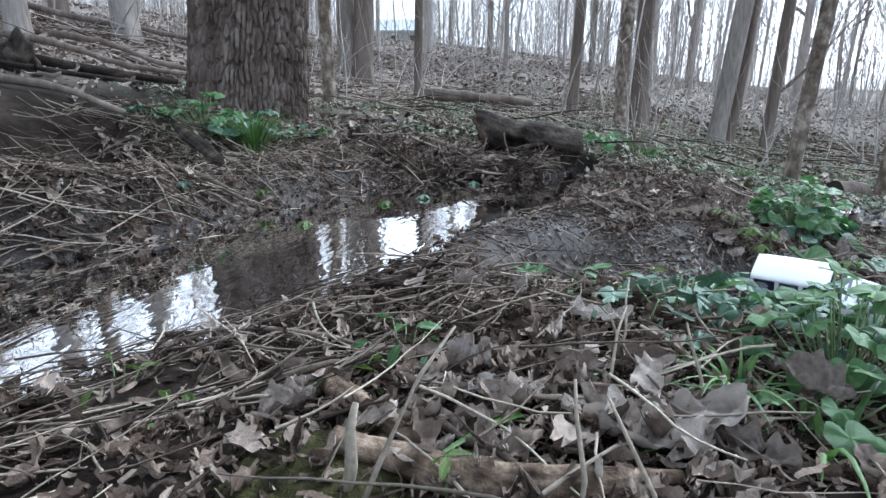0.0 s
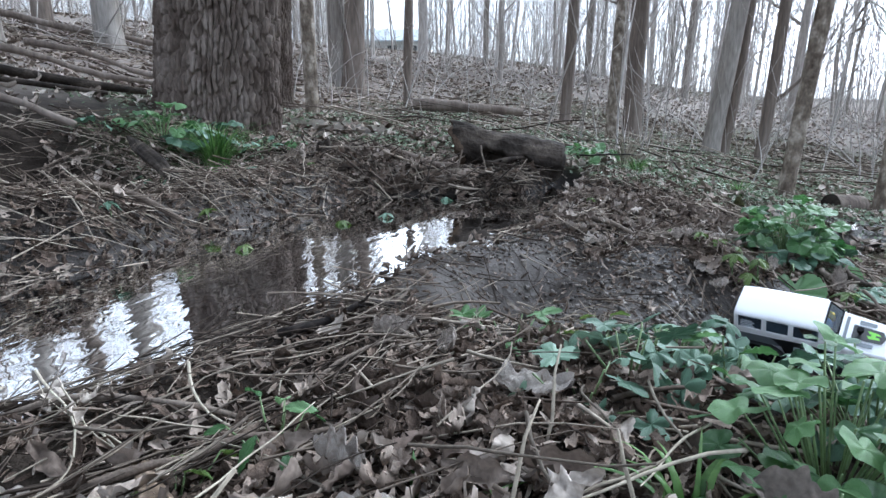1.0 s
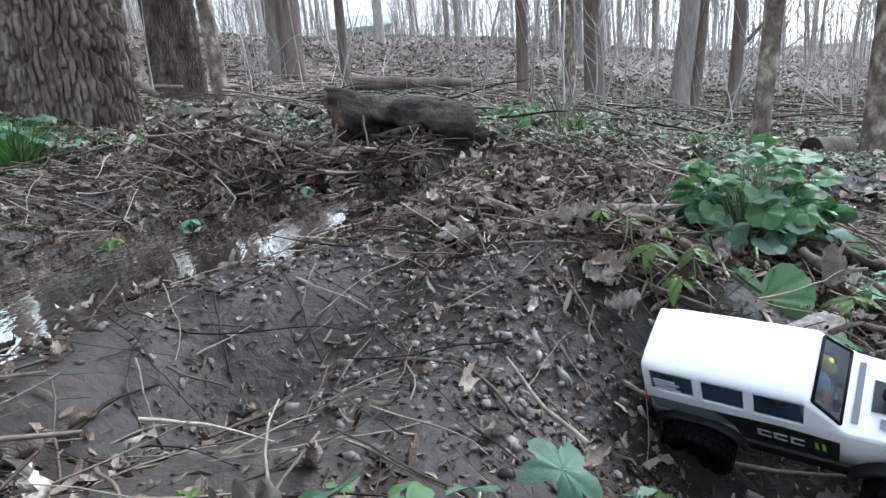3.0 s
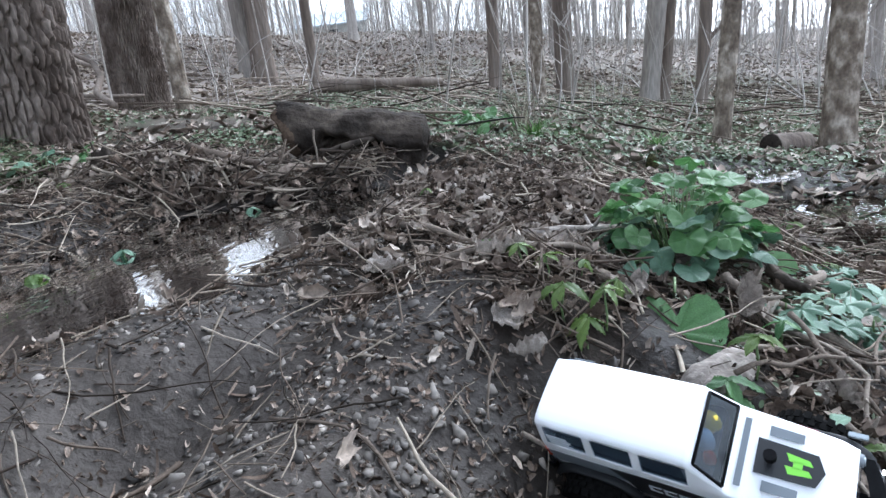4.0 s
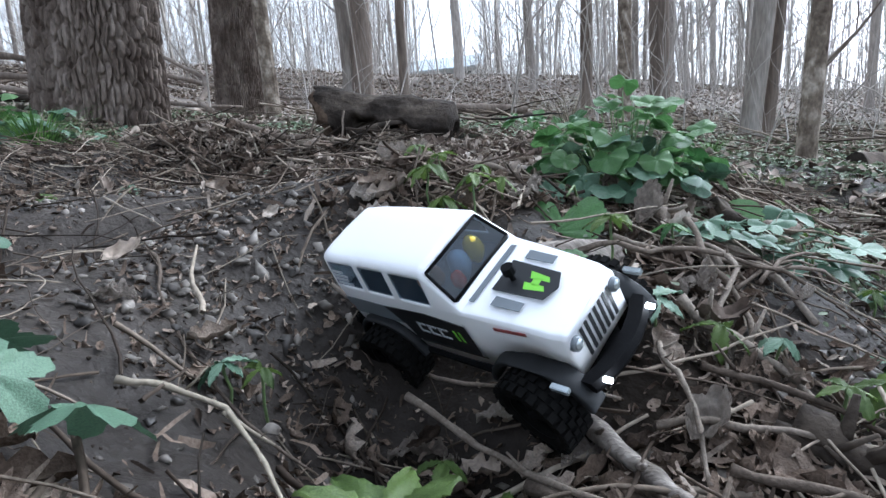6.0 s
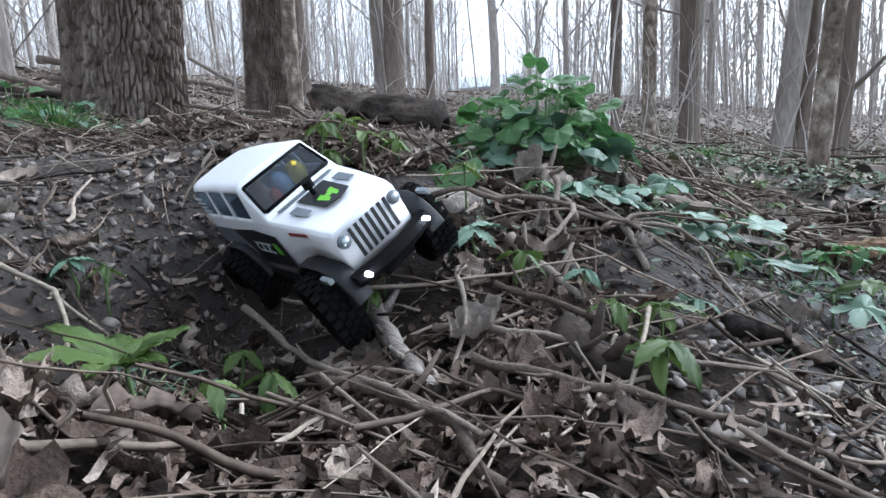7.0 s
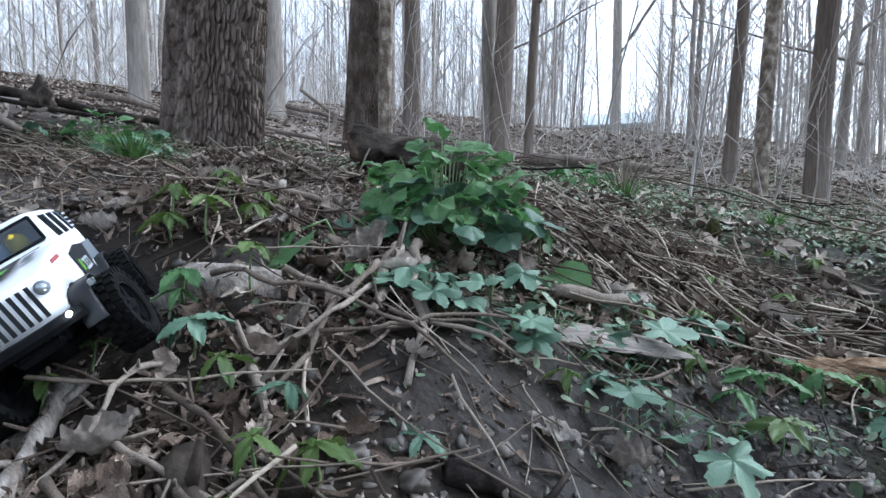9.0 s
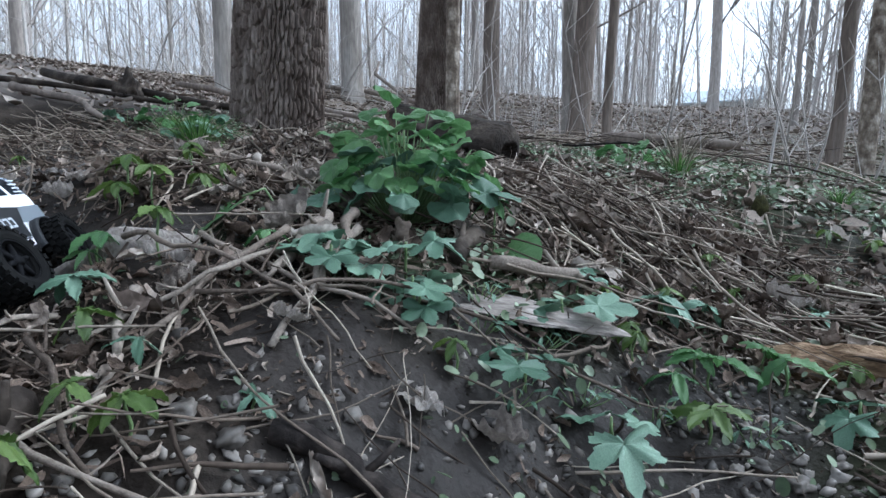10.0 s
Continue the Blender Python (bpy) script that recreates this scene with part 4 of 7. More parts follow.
def hollow_log(a, b, ra, rb, seed=3, sides=96, rows=90):
    """A thick rotten length of trunk, rotted out below on one side, with a slanting broken end and a rounded one."""
    a, b = Vector(a), Vector(b)
    d = (b - a).normalized()
    e = d.cross(Vector((0, 0, 1))).normalized()
    up = e.cross(d)
    v = []
    for n in range(rows):
        t = n / (rows - 1)
        r = (ra + (rb - ra) * t) * (1 - 0.45 * float(smooth(0.93, 1.0, t)) ** 2) * (1 - 0.12 * math.exp(-((t - 0.3) / 0.12) ** 2))
        gap = float(smooth(0.2, 0.32, t) * (1 - smooth(0.66, 0.84, t)) + 0.35 * smooth(0.8, 0.9, t))
        for k in range(sides):
            w = math.tau * k / sides
            c, sn = math.cos(w), math.sin(w)
            p3 = Vector((c, sn, t * 3.2 + seed))
            q = 1 + 0.13 * noise.noise(p3 * 1.1) + 0.07 * noise.noise(p3 * 2.9) + 0.05 * abs(noise.noise(Vector((c * 7, sn * 7, t * 3)))) + 0.03 * noise.noise(Vector((c * 14, sn * 14, t * 26)))
            low = float(smooth(0.35, 0.8, math.cos(w + 1.0) + 0.35 * noise.noise(Vector((t * 9, 3, c)))))
            q *= 1 - 1.25 * gap * low
            slant = (-0.05 * sn - 0.02 * c + 0.018 * noise.noise(Vector((c * 4, sn * 4, 5)))) * (1 - t) ** 3
            v.append(a + (b - a) * t + d * slant * 1.0 - d * 0.02 * max(-sn, 0) * (1 - t) ** 3 + r * q * (c * e + sn * up))
    f = grid_faces(rows, sides, True)
    for row, sgn in ((0, 1), (rows - 1, -1)):  # hollowed ends
        rim = [v[row * sides + k] for k in range(sides)]
        mid = sum(rim, Vector()) / sides
        last = row * sides
        for m, (shrink, deep) in enumerate(((0.86, 0.002), (0.6, 0.02), (0.3, 0.03))):
            start = len(v)
            v += [mid + (p - mid) * (shrink + 0.06 * noise.noise(p * 60)) + d * sgn * (deep + 0.012 * noise.noise(p * 45 + Vector((m, 0, 0)))) for p in rim]
            for k in range(sides):
                quad = (last + k, last + (k + 1) % sides, start + (k + 1) % sides, start + k)
                f.append(quad[::-1] if sgn > 0 else quad)
            last = start
        v.append(mid + d * sgn * 0.035)
        for k in range(sides):
            tri = (last + k, last + (k + 1) % sides, len(v) - 1)
            f.append(tri[::-1] if sgn > 0 else tri)
    me = mesh_of("broken_log", [p - a for p in v], f, M_LOG)
    me.materials.append(M_CUT)
    skin = (rows - 1) * sides
    for n, q in enumerate(me.polygons):
        if skin <= n < skin + sides * 4 or n < sides * 7 and math.sin(math.tau * (n % sides) / sides) < 0.75 - 0.12 * (n // sides):
            q.material_index = 1
    ob = new("broken_log", me)
    ob.matrix_basis = Matrix.Translation(a)
    return tagged(ob, "thick dark rotten log, broken and hollow, over the drift pile", "log")


hollow_log((0.178, 2.18, 0.15), (0.55, 2.215, 0.062), 0.078, 0.09)
stump = new("root_stump", lump("root_stump", 5, (0.035, 0.03, 0.05), M_WOOD_WET, 0.5, 4))
stump.matrix_basis = pose(-0.262, 1.945, float(top(-0.262, 1.945)) + 0.03)
tagged(stump, "dark rotten root stump in the drift pile", "stump")
for n, (a, b, r, m) in enumerate((
        ((-0.158, 1.925, 0.0), (0.267, 2.017, 0.0), 0.009, M_STICK), ((-0.053, 1.988, 0.01), (0.201, 2.021, 0.01), 0.014, M_STICK),
        ((0.180, 2.074, 0.0), (0.411, 2.136, 0.0), 0.008, M_STICK), ((0.309, 2.153, 0.01), (0.432, 2.073, 0.0), 0.007, M_STICK),
        ((0.025, 2.017, -0.01), (0.371, 2.026, -0.01), 0.01, M_WOOD_WET), ((-0.350, 1.947, 0.05), (-0.282, 1.821, 0.02), 0.008, M_STICK),
        ((0.224, 2.019, 0.0), (0.340, 2.089, 0.0), 0.012, M_WOOD_WET), ((0.083, 2.012, 0.0), (0.246, 2.038, 0.0), 0.009, M_WOOD_WET),
        ((0.617, 2.403, 0.03), (0.830, 2.454, 0.06), 0.004, M_STICK_DARK), ((-0.482, 2.012, 0.0), (-0.137, 1.967, 0.02), 0.006, M_STICK),
        ((0.289, 2.047, 0.02), (0.431, 2.161, 0.03), 0.012, M_WOOD_WET), ((-0.189, 1.945, 0.0), (0.107, 1.999, 0.01), 0.007, M_STICK))):
    stick("weathered grey stick lying in the drift pile", [a, b], r, m, n + 3, "drift_stick", stubs=2, lift=0.022)
board = new("driftwood", lump("driftwood", 9, (0.38, 0.017, 0.007), M_LOG, 0.3, 5))
HIGH, LOW = Vector((-0.83, 1.69, float(top(-0.83, 1.69)) + 0.03)), Vector((-0.47, 1.465, float(top(-0.47, 1.465)) + 0.005))
board.matrix_basis = Matrix.Translation((HIGH + LOW) / 2 + Vector((0, 0, 0.012))) @ (LOW - HIGH).to_track_quat("X", "Z").to_matrix().to_4x4() @ pose(0, 0, 0, 35) @ Matrix.Diagonal(((LOW - HIGH).length / 0.76, 1.25, 1.25, 1))
tagged(board, "broken weathered dark board slanting to the water", "driftwood")
for n, (a, b, r) in enumerate((((-2.5, 1.75, 0.04), (-1.35, 2.4, 0.02), 0.03), ((-2.2, 1.3, 0.03), (-1.343, 2.224, 0.02), 0.016), ((-2.6, 2.6, 0.05), (-1.5, 3.1, 0.05), 0.02),
                               ((-3.2, 3.6, 0.02), (-1.5, 3.9, 0.1), 0.022), ((-1.228, 3.464, 0.05), (-2.6, 4.5, 0.5), 0.02), 
                               ((-1.6, 1.5, 0.02), (-0.936, 1.660, 0.02), 0.018), ((-4.5, 4.4, 0.1), (-2.7, 5.4, 0.1), 0.035), ((-0.8, 6.0, 0.05), (0.2, 6.2, 0.05), 0.02),
                               ((-0.8, 5.3, 0.03), (0.1, 5.65, 0.06), 0.06), ((-2.9, 6.2, 0.05), (-1.9, 5.8, 0.1), 0.02))):
    stick("fallen grey-brown branch in the leaf litter", [a, b], r, M_BARK_DARK if n > 1 else M_LOG, n + 40, "fallen_branch", 14, 0.09, 0.5, 3, category="branch")
lk = new("root_stump", lump("root_stump", 11, (0.07, 0.06, 0.1), M_WOOD_WET, 0.5, 4))
lk.matrix_basis = pose(-1.75, 2.0, float(top(-1.75, 2.0)) + 0.04)
tagged(lk, "dark torn stump with ragged rotten wood", "stump")
world_log("cut_log", "short cut log with a dark sawn end", [(1.79, 3.06, float(land(1.79, 3.06)) + 0.035), (1.97, 3.19, float(land(1.97, 3.19)) + 0.035)], [0.046, 0.048], M_BARK_DARK, 4, 0.06, 0.02, "log", M_SAWN)
for n, (x, y, k, sz, h, sp, m) in enumerate(((-0.703, 1.903, 20, 0.058, 0.13, 0.12, M_TEAL), (-0.814, 1.835, 18, 0.058, 0.12, 0.12, M_GREEN), (-0.559, 2.069, 8, 0.035, 0.05, 0.07, M_TEAL),
                                            (-0.485, 2.149, 7, 0.035, 0.05, 0.07, M_GREEN), (0.655, 2.743, 16, 0.05, 0.1, 0.12, M_GREEN), (-0.936, 1.710, 8, 0.04, 0.05, 0.08, M_TEAL),
                                            (-0.558, 1.352, 7, 0.035, 0.04, 0.06, M_GREEN), (-0.661, 1.599, 6, 0.03, 0.04, 0.06, M_TEAL))):
    rosette("round-leaved green plant growing on the bank", x, y, k, "heart", m, sz, h, sp, n + 60)
grass_clump("bright green grass tuft beneath the great tree", -0.614, 1.839, 170, 0.21, 0.13, M_GRASS, 4, 0.005, droop=0.4)
grass_clump("dry pale grass tuft with green blades", 0.817, 2.768, 70, 0.2, 0.12, M_STRAW, 5, 0.004, droop=0.3)
grass_clump("green grass tuft at the wet hollow", 0.859, 2.657, 60, 0.1, 0.09, M_GRASS, 6, 0.004)
grass_clump("green grass tuft in the leaf litter", 1.275, 2.667, 50, 0.09, 0.08, M_GRASS, 7, 0.004)
for n, (x, y) in enumerate(((-0.307, 0.998), (-0.245, 1.220), (0.114, 1.459), (0.037, 1.343), (-0.317, 1.553), (-0.217, 1.736), (0.203, 1.779), (-0.058, 1.056), (-0.431, 1.285), (-0.407, 1.687))):
    sprout("small yellow-green seedling in the wet mud", x, y, 5, "ovate", M_LIME if n % 2 else M_TEAL, 0.028, 0.03, n + 200, tilt=25)
moss = new("moss_tuft", lump("moss_tuft", 8, (0.018, 0.018, 0.03), M_MOSS, 0.3, 3))
moss.matrix_basis = pose(1.182, 2.304, float(top(1.182, 2.304)) + 0.02)
tagged(moss, "mossy yellow-green stub in the litter", "moss")

# ---- the mound with the big plant ----
rosette("lush bright green clump of round toothed leaves", 1.032, 1.365, 80, "heart", M_GREEN, 0.034, 0.13, 0.09, 2, name="leafy_plant", tilt=24)
rosette("drooping blue-green leaves at a clump's foot", 1.03, 1.36, 44, "heart", M_TEAL, 0.036, 0.08, 0.11, 3, name="leafy_plant", tilt=48)
round_leaf = thing("large_leaf", pose(0.984, 1.168, float(top(0.984, 1.168)) + 0.012), "very large round scalloped green leaf hanging on the bank", "leaf")
part("leaf", polar_leaf("leaf", heart, 1.0, M_GREEN, 0.12, 0.03, 2, 72, 7, fold=0.12), round_leaf, m=pose(0.0, 0.012, 0.012, 8, 38, -100) @ Matrix.Scale(0.088, 4))
part("stem", mesh_of("stem", *tube([(0.01, 0.06, -0.02), (0.005, 0.035, 0.02), (0, 0.012, 0.012)], [0.0016, 0.0016, 0.0014], 6), M_STEM), round_leaf)
half = thing("large_leaf", pose(1.2, 1.395, float(top(1.2, 1.395)) + 0.014), "folded dull green round leaf in the twigs", "leaf")
part("leaf", polar_leaf("leaf", heart, 1.0, M_GREEN, 0.3, 0.04, 5, 60, 6, fold=0.5), half, m=pose(0, 0, 0, -35, -20, 160) @ Matrix.Scale(0.055, 4))
for n, (x, y, s, h) in enumerate(((1.133, 1.184, 0.05, 0.03), (1.171, 1.239, 0.052, 0.035), (1.204, 1.216, 0.05, 0.03), (1.265, 1.354, 0.055, 0.03), (1.110, 1.211, 0.042, 0.03), (1.357, 1.281, 0.05, 0.035),
                                  (1.312, 1.537, 0.04, 0.03), (1.243, 1.425, 0.04, 0.03), (1.400, 1.739, 0.045, 0.03), (1.491, 1.452, 0.045, 0.03), (1.212, 1.217, 0.05, 0.02), (1.295, 1.255, 0.045, 0.03), (1.14, 1.2, 0.045, 0.025))):
    sprout("pale blue-green deeply lobed woodland leaves", x, y, 3, "lobed", M_TEAL, s, h, n + 300, tilt=14, name="lobed_plant")
for n, (x, y, s, h, m, sh, k) in enumerate(((0.882, 1.092, 0.03, 0.035, M_LIME, "ovate", 5), (0.862, 1.111, 0.028, 0.04, M_LIME, "ovate", 5), (0.903, 1.121, 0.026, 0.045, M_LIME, "ovate", 4), (0.920, 1.166, 0.024, 0.03, M_LIME, "ovate", 4),
                                            (0.848, 1.185, 0.022, 0.03, M_LIME, "ovate", 5), (0.818, 1.199, 0.022, 0.03, M_LIME, "ovate", 5), (0.890, 1.206, 0.02, 0.03, M_LIME, "ovate", 4), (0.777, 1.253, 0.02, 0.03, M_LIME, "ovate", 4),
                                            (0.994, 1.040, 0.03, 0.03, M_GREEN, "ovate", 5), (1.031, 1.077, 0.028, 0.045, M_LIME, "ovate", 5), (1.062, 1.002, 0.028, 0.03, M_TEAL, "ovate", 5), (1.104, 0.996, 0.025, 0.03, M_LIME, "ovate", 4),
                                            (1.171, 0.969, 0.024, 0.03, M_LIME, "ovate", 4), (1.197, 0.927, 0.03, 0.03, M_LIME, "strap", 3), (1.145, 1.017, 0.024, 0.025, M_TEAL, "ovate", 4), (1.005, 0.964, 0.015, 0.03, M_LIME, "ovate", 3),
                                            (1.2, 0.99, 0.027, 0.03, M_LIME, "ovate", 5), (1.404, 1.357, 0.036, 0.03, M_LIME, "ovate", 5), (1.302, 1.493, 0.042, 0.03, M_TEAL, "ovate", 3), (1.38, 1.43, 0.042, 0.035, M_GREEN, "ovate", 3), (1.43, 1.476, 0.042, 0.035, M_GREEN, "ovate", 3), (1.01, 0.93, 0.02, 0.035, M_LIME, "ovate", 4), (1.205, 0.925, 0.03, 0.04, M_LIME, "ovate", 4), (0.990, 0.845, 0.024, 0.03, M_LIME, "ovate", 4), (0.943, 0.875, 0.022, 0.035, M_LIME, "ovate", 4), (0.830, 0.869, 0.02, 0.04, M_LIME, "ovate", 4), (0.811, 0.858, 0.02, 0.03, M_TEAL, "ovate", 5), (1.017, 0.776, 0.018, 0.03, M_LIME, "ovate", 4),
                                            (1.365, 1.427, 0.032, 0.03, M_GREEN, "ovate", 3), (1.407, 1.499, 0.032, 0.03, M_GREEN, "ovate", 3), (1.304, 1.496, 0.03, 0.03, M_TEAL, "ovate", 3), (1.309, 1.407, 0.022, 0.03, M_LIME, "ovate", 4),
                                            (1.363, 1.386, 0.036, 0.02, M_GREEN, "strap", 4), (1.378, 1.599, 0.022, 0.02, M_LIME, "ovate", 4), (1.473, 1.528, 0.025, 0.03, M_LIME, "ovate", 4), (1.290, 1.629, 0.02, 0.02, M_LIME, "ovate", 4),
                                            (1.002, 1.030, 0.022, 0.02, M_GREEN, "ovate", 4), (1.223, 1.059, 0.02, 0.015, M_TEAL, "ovate", 4), (0.717, 1.365, 0.02, 0.03, M_LIME, "ovate", 4), (1.140, 1.408, 0.03, 0.06, M_GREEN, "strap", 6),
                                            (1.255, 1.464, 0.022, 0.02, M_LIME, "ovate", 4), (1.082, 1.150, 0.025, 0.03, M_GREEN, "ovate", 4), (0.634, 1.660, 0.02, 0.03, M_LIME, "ovate", 4), (0.444, 0.189, 0.018, 0.03, M_LIME, "ovate", 3),
                                            (1.299, 1.515, 0.022, 0.035, M_LIME, "ovate", 4), (1.321, 1.396, 0.024, 0.03, M_LIME, "ovate", 5), (1.28, 1.711, 0.024, 0.04, M_LIME, "ovate", 4), (1.369, 1.824, 0.026, 0.04, M_LIME, "ovate", 4), (1.326, 1.663, 0.022, 0.035, M_LIME, "ovate", 4), (1.397, 2.282, 0.035, 0.04, M_LIME, "ovate", 5), (1.319, 2.262, 0.03, 0.04, M_LIME, "ovate", 4), (1.26, 1.208, 0.024, 0.025, M_LIME, "ovate", 4))):
    sprout("young green seedling with spreading leaves in the litter", x, y, k, sh, m, s, h, n + 400, tilt=20)
sprout("bright young plant with seven broad pointed leaves", 0.955, 0.782, 7, "ovate", M_LIME, 0.042, 0.026, 431, tilt=-24)
for n, (x, y) in enumerate(((1.238, 1.267), (1.318, 1.301), (1.267, 1.313), (0.941, 0.810), (0.925, 0.800), (0.957, 0.825), (1.361, 1.351), (1.206, 1.303), (1.292, 1.239), (1.427, 1.399))):
    rosette("small grey-green rosette of tiny oval leaves", x, y, 18, "strap", M_TEAL, 0.012, 0.012, 0.034, n + 500, "seedling", "seedling", tilt=20)

# ---- the near bank ----
for n, (x, y, k, shape, m, sz, h, sp) in enumerate(((0.740, 0.410, 34, "heart", M_GREEN, 0.03, 0.1, 0.07), (0.803, 0.491, 26, "heart", M_TEAL, 0.03, 0.08, 0.07), (0.699, 0.336, 14, "heart", M_GREEN, 0.03, 0.05, 0.06),
                                                   (0.630, 0.565, 7, "lobed", M_TEAL, 0.045, 0.05, 0.05), (0.684, 0.659, 7, "lobed", M_TEAL, 0.042, 0.045, 0.05), (0.588, 0.498, 6, "lobed", M_TEAL, 0.04, 0.04, 0.05),
                                                   (0.512, 0.656, 6, "lobed", M_GREEN, 0.04, 0.04, 0.05), (0.763, 0.600, 8, "lobed", M_TEAL, 0.042, 0.05, 0.06), (0.361, 0.392, 7, "ovate", M_GREEN, 0.026, 0.04, 0.045),
                                                   (0.320, 0.331, 6, "ovate", M_LIME, 0.024, 0.03, 0.04), (0.200, 0.269, 4, "ovate", M_LIME, 0.02, 0.03, 0.03), (0.120, 0.297, 4, "ovate", M_LIME, 0.02, 0.03, 0.03),
                                                   (0.674, 0.720, 10, "heart", M_GREEN, 0.02, 0.03, 0.05), (0.723, 0.702, 8, "lobed", M_TEAL, 0.045, 0.04, 0.06), (0.653, 0.635, 7, "lobed", M_TEAL, 0.045, 0.05, 0.05), (0.782, 0.687, 7, "lobed", M_TEAL, 0.04, 0.04, 0.06), (0.614, 0.699, 6, "ovate", M_LIME, 0.03, 0.04, 0.03), (0.733, 0.619, 8, "ovate", M_GREEN, 0.035, 0.05, 0.03), (0.831, 0.672, 6, "lobed", M_TEAL, 0.04, 0.04, 0.05), (0.803, 0.627, 8, "ovate", M_LIME, 0.03, 0.04, 0.04), (0.855, 0.589, 12, "heart", M_GREEN, 0.026, 0.06, 0.06))):
    rosette("green leafy plant on the near bank", x, y, k, shape, m, sz, h, sp, n + 600)
grass_clump("green grass clump arching over dead leaves", 0.64, 0.35, 30, 0.05, 0.07, M_GRASS, 12, 0.005, droop=0.9)
grass_clump("long green grass blades arching to the soil", 0.68, 0.285, 14, 0.07, 0.12, M_GRASS, 13, 0.006, droop=1.2)
world_log("branch", "thick broken tan rotten branch on the near bank", [(x, y, float(top(x, y)) + h) for x, y, h in ((0.288, 0.346, 0.01), (0.33, 0.3, 0.01), (0.36, 0.27, 0.009), (0.42, 0.232, 0.003))], [0.006, 0.0105, 0.0095, 0.009], M_BROWNLOG, 71, 0.26, 0.06, "branch")
world_log("branch", "long flaky brown branch along the near bank", [(x, y, float(top(x, y)) + h) for x, y, h in ((0.362, 0.215, 0.013), (0.444, 0.2, 0.012), (0.512, 0.207, 0.012), (0.582, 0.232, 0.008))], [0.009, 0.011, 0.0095, 0.006], M_BROWNLOG, 72, 0.26, 0.07, "branch")
for n, (x, y, dx, dy, h, r) in enumerate(((0.392, 0.161, 0.05, 0.06, 0.1, 0.0018), (0.519, 0.176, -0.005, 0.03, 0.075, 0.0016), (0.563, 0.181, -0.03, 0.03, 0.07, 0.0016), (0.383, 0.175, 0.005, 0.015, 0.055, 0.004),
                                          (0.556, 0.393, 0.01, 0.05, 0.06, 0.0014), (0.607, 0.313, -0.01, 0.02, 0.06, 0.0015), (0.535, 0.302, 0.02, 0.05, 0.06, 0.0014), (0.874, 0.996, -0.03, 0.1, 0.02, 0.0013))):
    z = float(top(x, y))
    ob = new("straw_stalk", mesh_of("straw_stalk", *tube([(0, 0, -0.01), (dx * 0.25 + 0.004, dy * 0.25, h * 0.35), (dx * 0.65, dy * 0.65, h * 0.75), (dx, dy, h)], [r, r, r * 0.8, r * 0.5], 6), M_STRAW))
    ob.matrix_basis = pose(x, y, z)
    tagged(ob, "dry pale straw stalk standing in the litter", "stalk")
for n, (x, y, s, yaw, k, tilt, lift) in enumerate((
        (0.582, 0.268, 0.1, 15, 5, (4, -6), 0.016), (0.625, 0.25, 0.055, -30, 1, (20, 0), 0.012), (0.469, 0.302, 0.07, 30, 4, (-12, 12), 0.016), (0.545, 0.49, 0.065, 10, 5, (10, 5), 0.01), (0.43, 0.35, 0.045, -20, 7, (0, 8), 0.012), (0.19, 0.32, 0.055, 35, 4, (6, -4), 0.01),
        (1.1, 1.065, 0.037, 100, 2, (20, -30), 0.022), (0.91, 0.915, 0.041, 20, 8, (0, 0), 0.008), (1.091, 0.93, 0.044, 60, 6, (10, -20), 0.014), (1.309, 1.2, 0.05, 10, 3, (0, 0), 0.006), (0.935, 0.9, 0.026, 80, 1, (0, 10), 0.01), (1.04, 0.83, 0.037, 130, 4, (0, 0), 0.01), (1.02, 1.31, 0.05, 70, 6, (30, -30), 0.03),
        (0.688, 0.336, 0.055, -35, 3, (10, 10), 0.03), (0.300, 0.271, 0.05, 60, 3, (0, 0), 0.01),
        (1.058, 1.195, 0.055, 70, 6, (30, -40), 0.026), (1.123, 1.366, 0.045, -60, 1, (-20, 20), 0.02), (1.368, 1.743, 0.06, 20, 6, (0, 20), 0.02), (1.091, 1.076, 0.03, 60, 0, (0, -20), 0.012),
        (1.106, 0.991, 0.022, 50, 5, (15, -15), 0.01), (0.966, 0.936, 0.037, 10, 8, (0, 0), 0.008), (1.020, 0.910, 0.03, 40, 3, (0, -8), 0.006), (1.053, 0.912, 0.024, 80, 9, (0, -15), 0.008),
        (0.805, 1.082, 0.045, 120, 5, (5, -10), 0.008), (0.825, 1.052, 0.04, 30, 2, (0, 0), 0.01), (0.615, 0.719, 0.05, 60, 7, (0, 0), 0.01), (1.268, 1.161, 0.045, 5, 4, (0, 0), 0.006),
        (0.633, 1.293, 0.06, 40, 3, (0, 0), 0.01), (0.717, 1.441, 0.06, 80, 9, (0, 10), 0.012), (0.768, 1.332, 0.06, 10, 0, (0, 0), 0.012), (0.561, 0.609, 0.05, 0, 4, (10, 0), 0.012),
        (0.713, 0.873, 0.035, 20, 8, (0, 0), 0.004), (0.942, 1.180, 0.05, 60, 5, (0, -15), 0.012), (0.797, 1.209, 0.06, 15, 1, (0, 0), 0.014), (0.871, 1.316, 0.07, 30, 3, (0, 0), 0.016),
        (1.180, 1.111, 0.03, 70, 1, (0, 30), 0.01), (0.388, 0.612, 0.05, 40, 6, (0, 0), 0.012), (0.457, 0.564, 0.045, 80, 2, (0, 0), 0.012), (-0.220, 1.883, 0.05, 70, 5, (0, -30), 0.03))):
    dead_leaf("large curled pale brown dead leaf", x, y, s, yaw, k, tilt, lift)
MOSSY = [(0.942, 1.017, -0.002), (0.981, 1.058, 0.002), (1.031, 1.109, -0.002)]
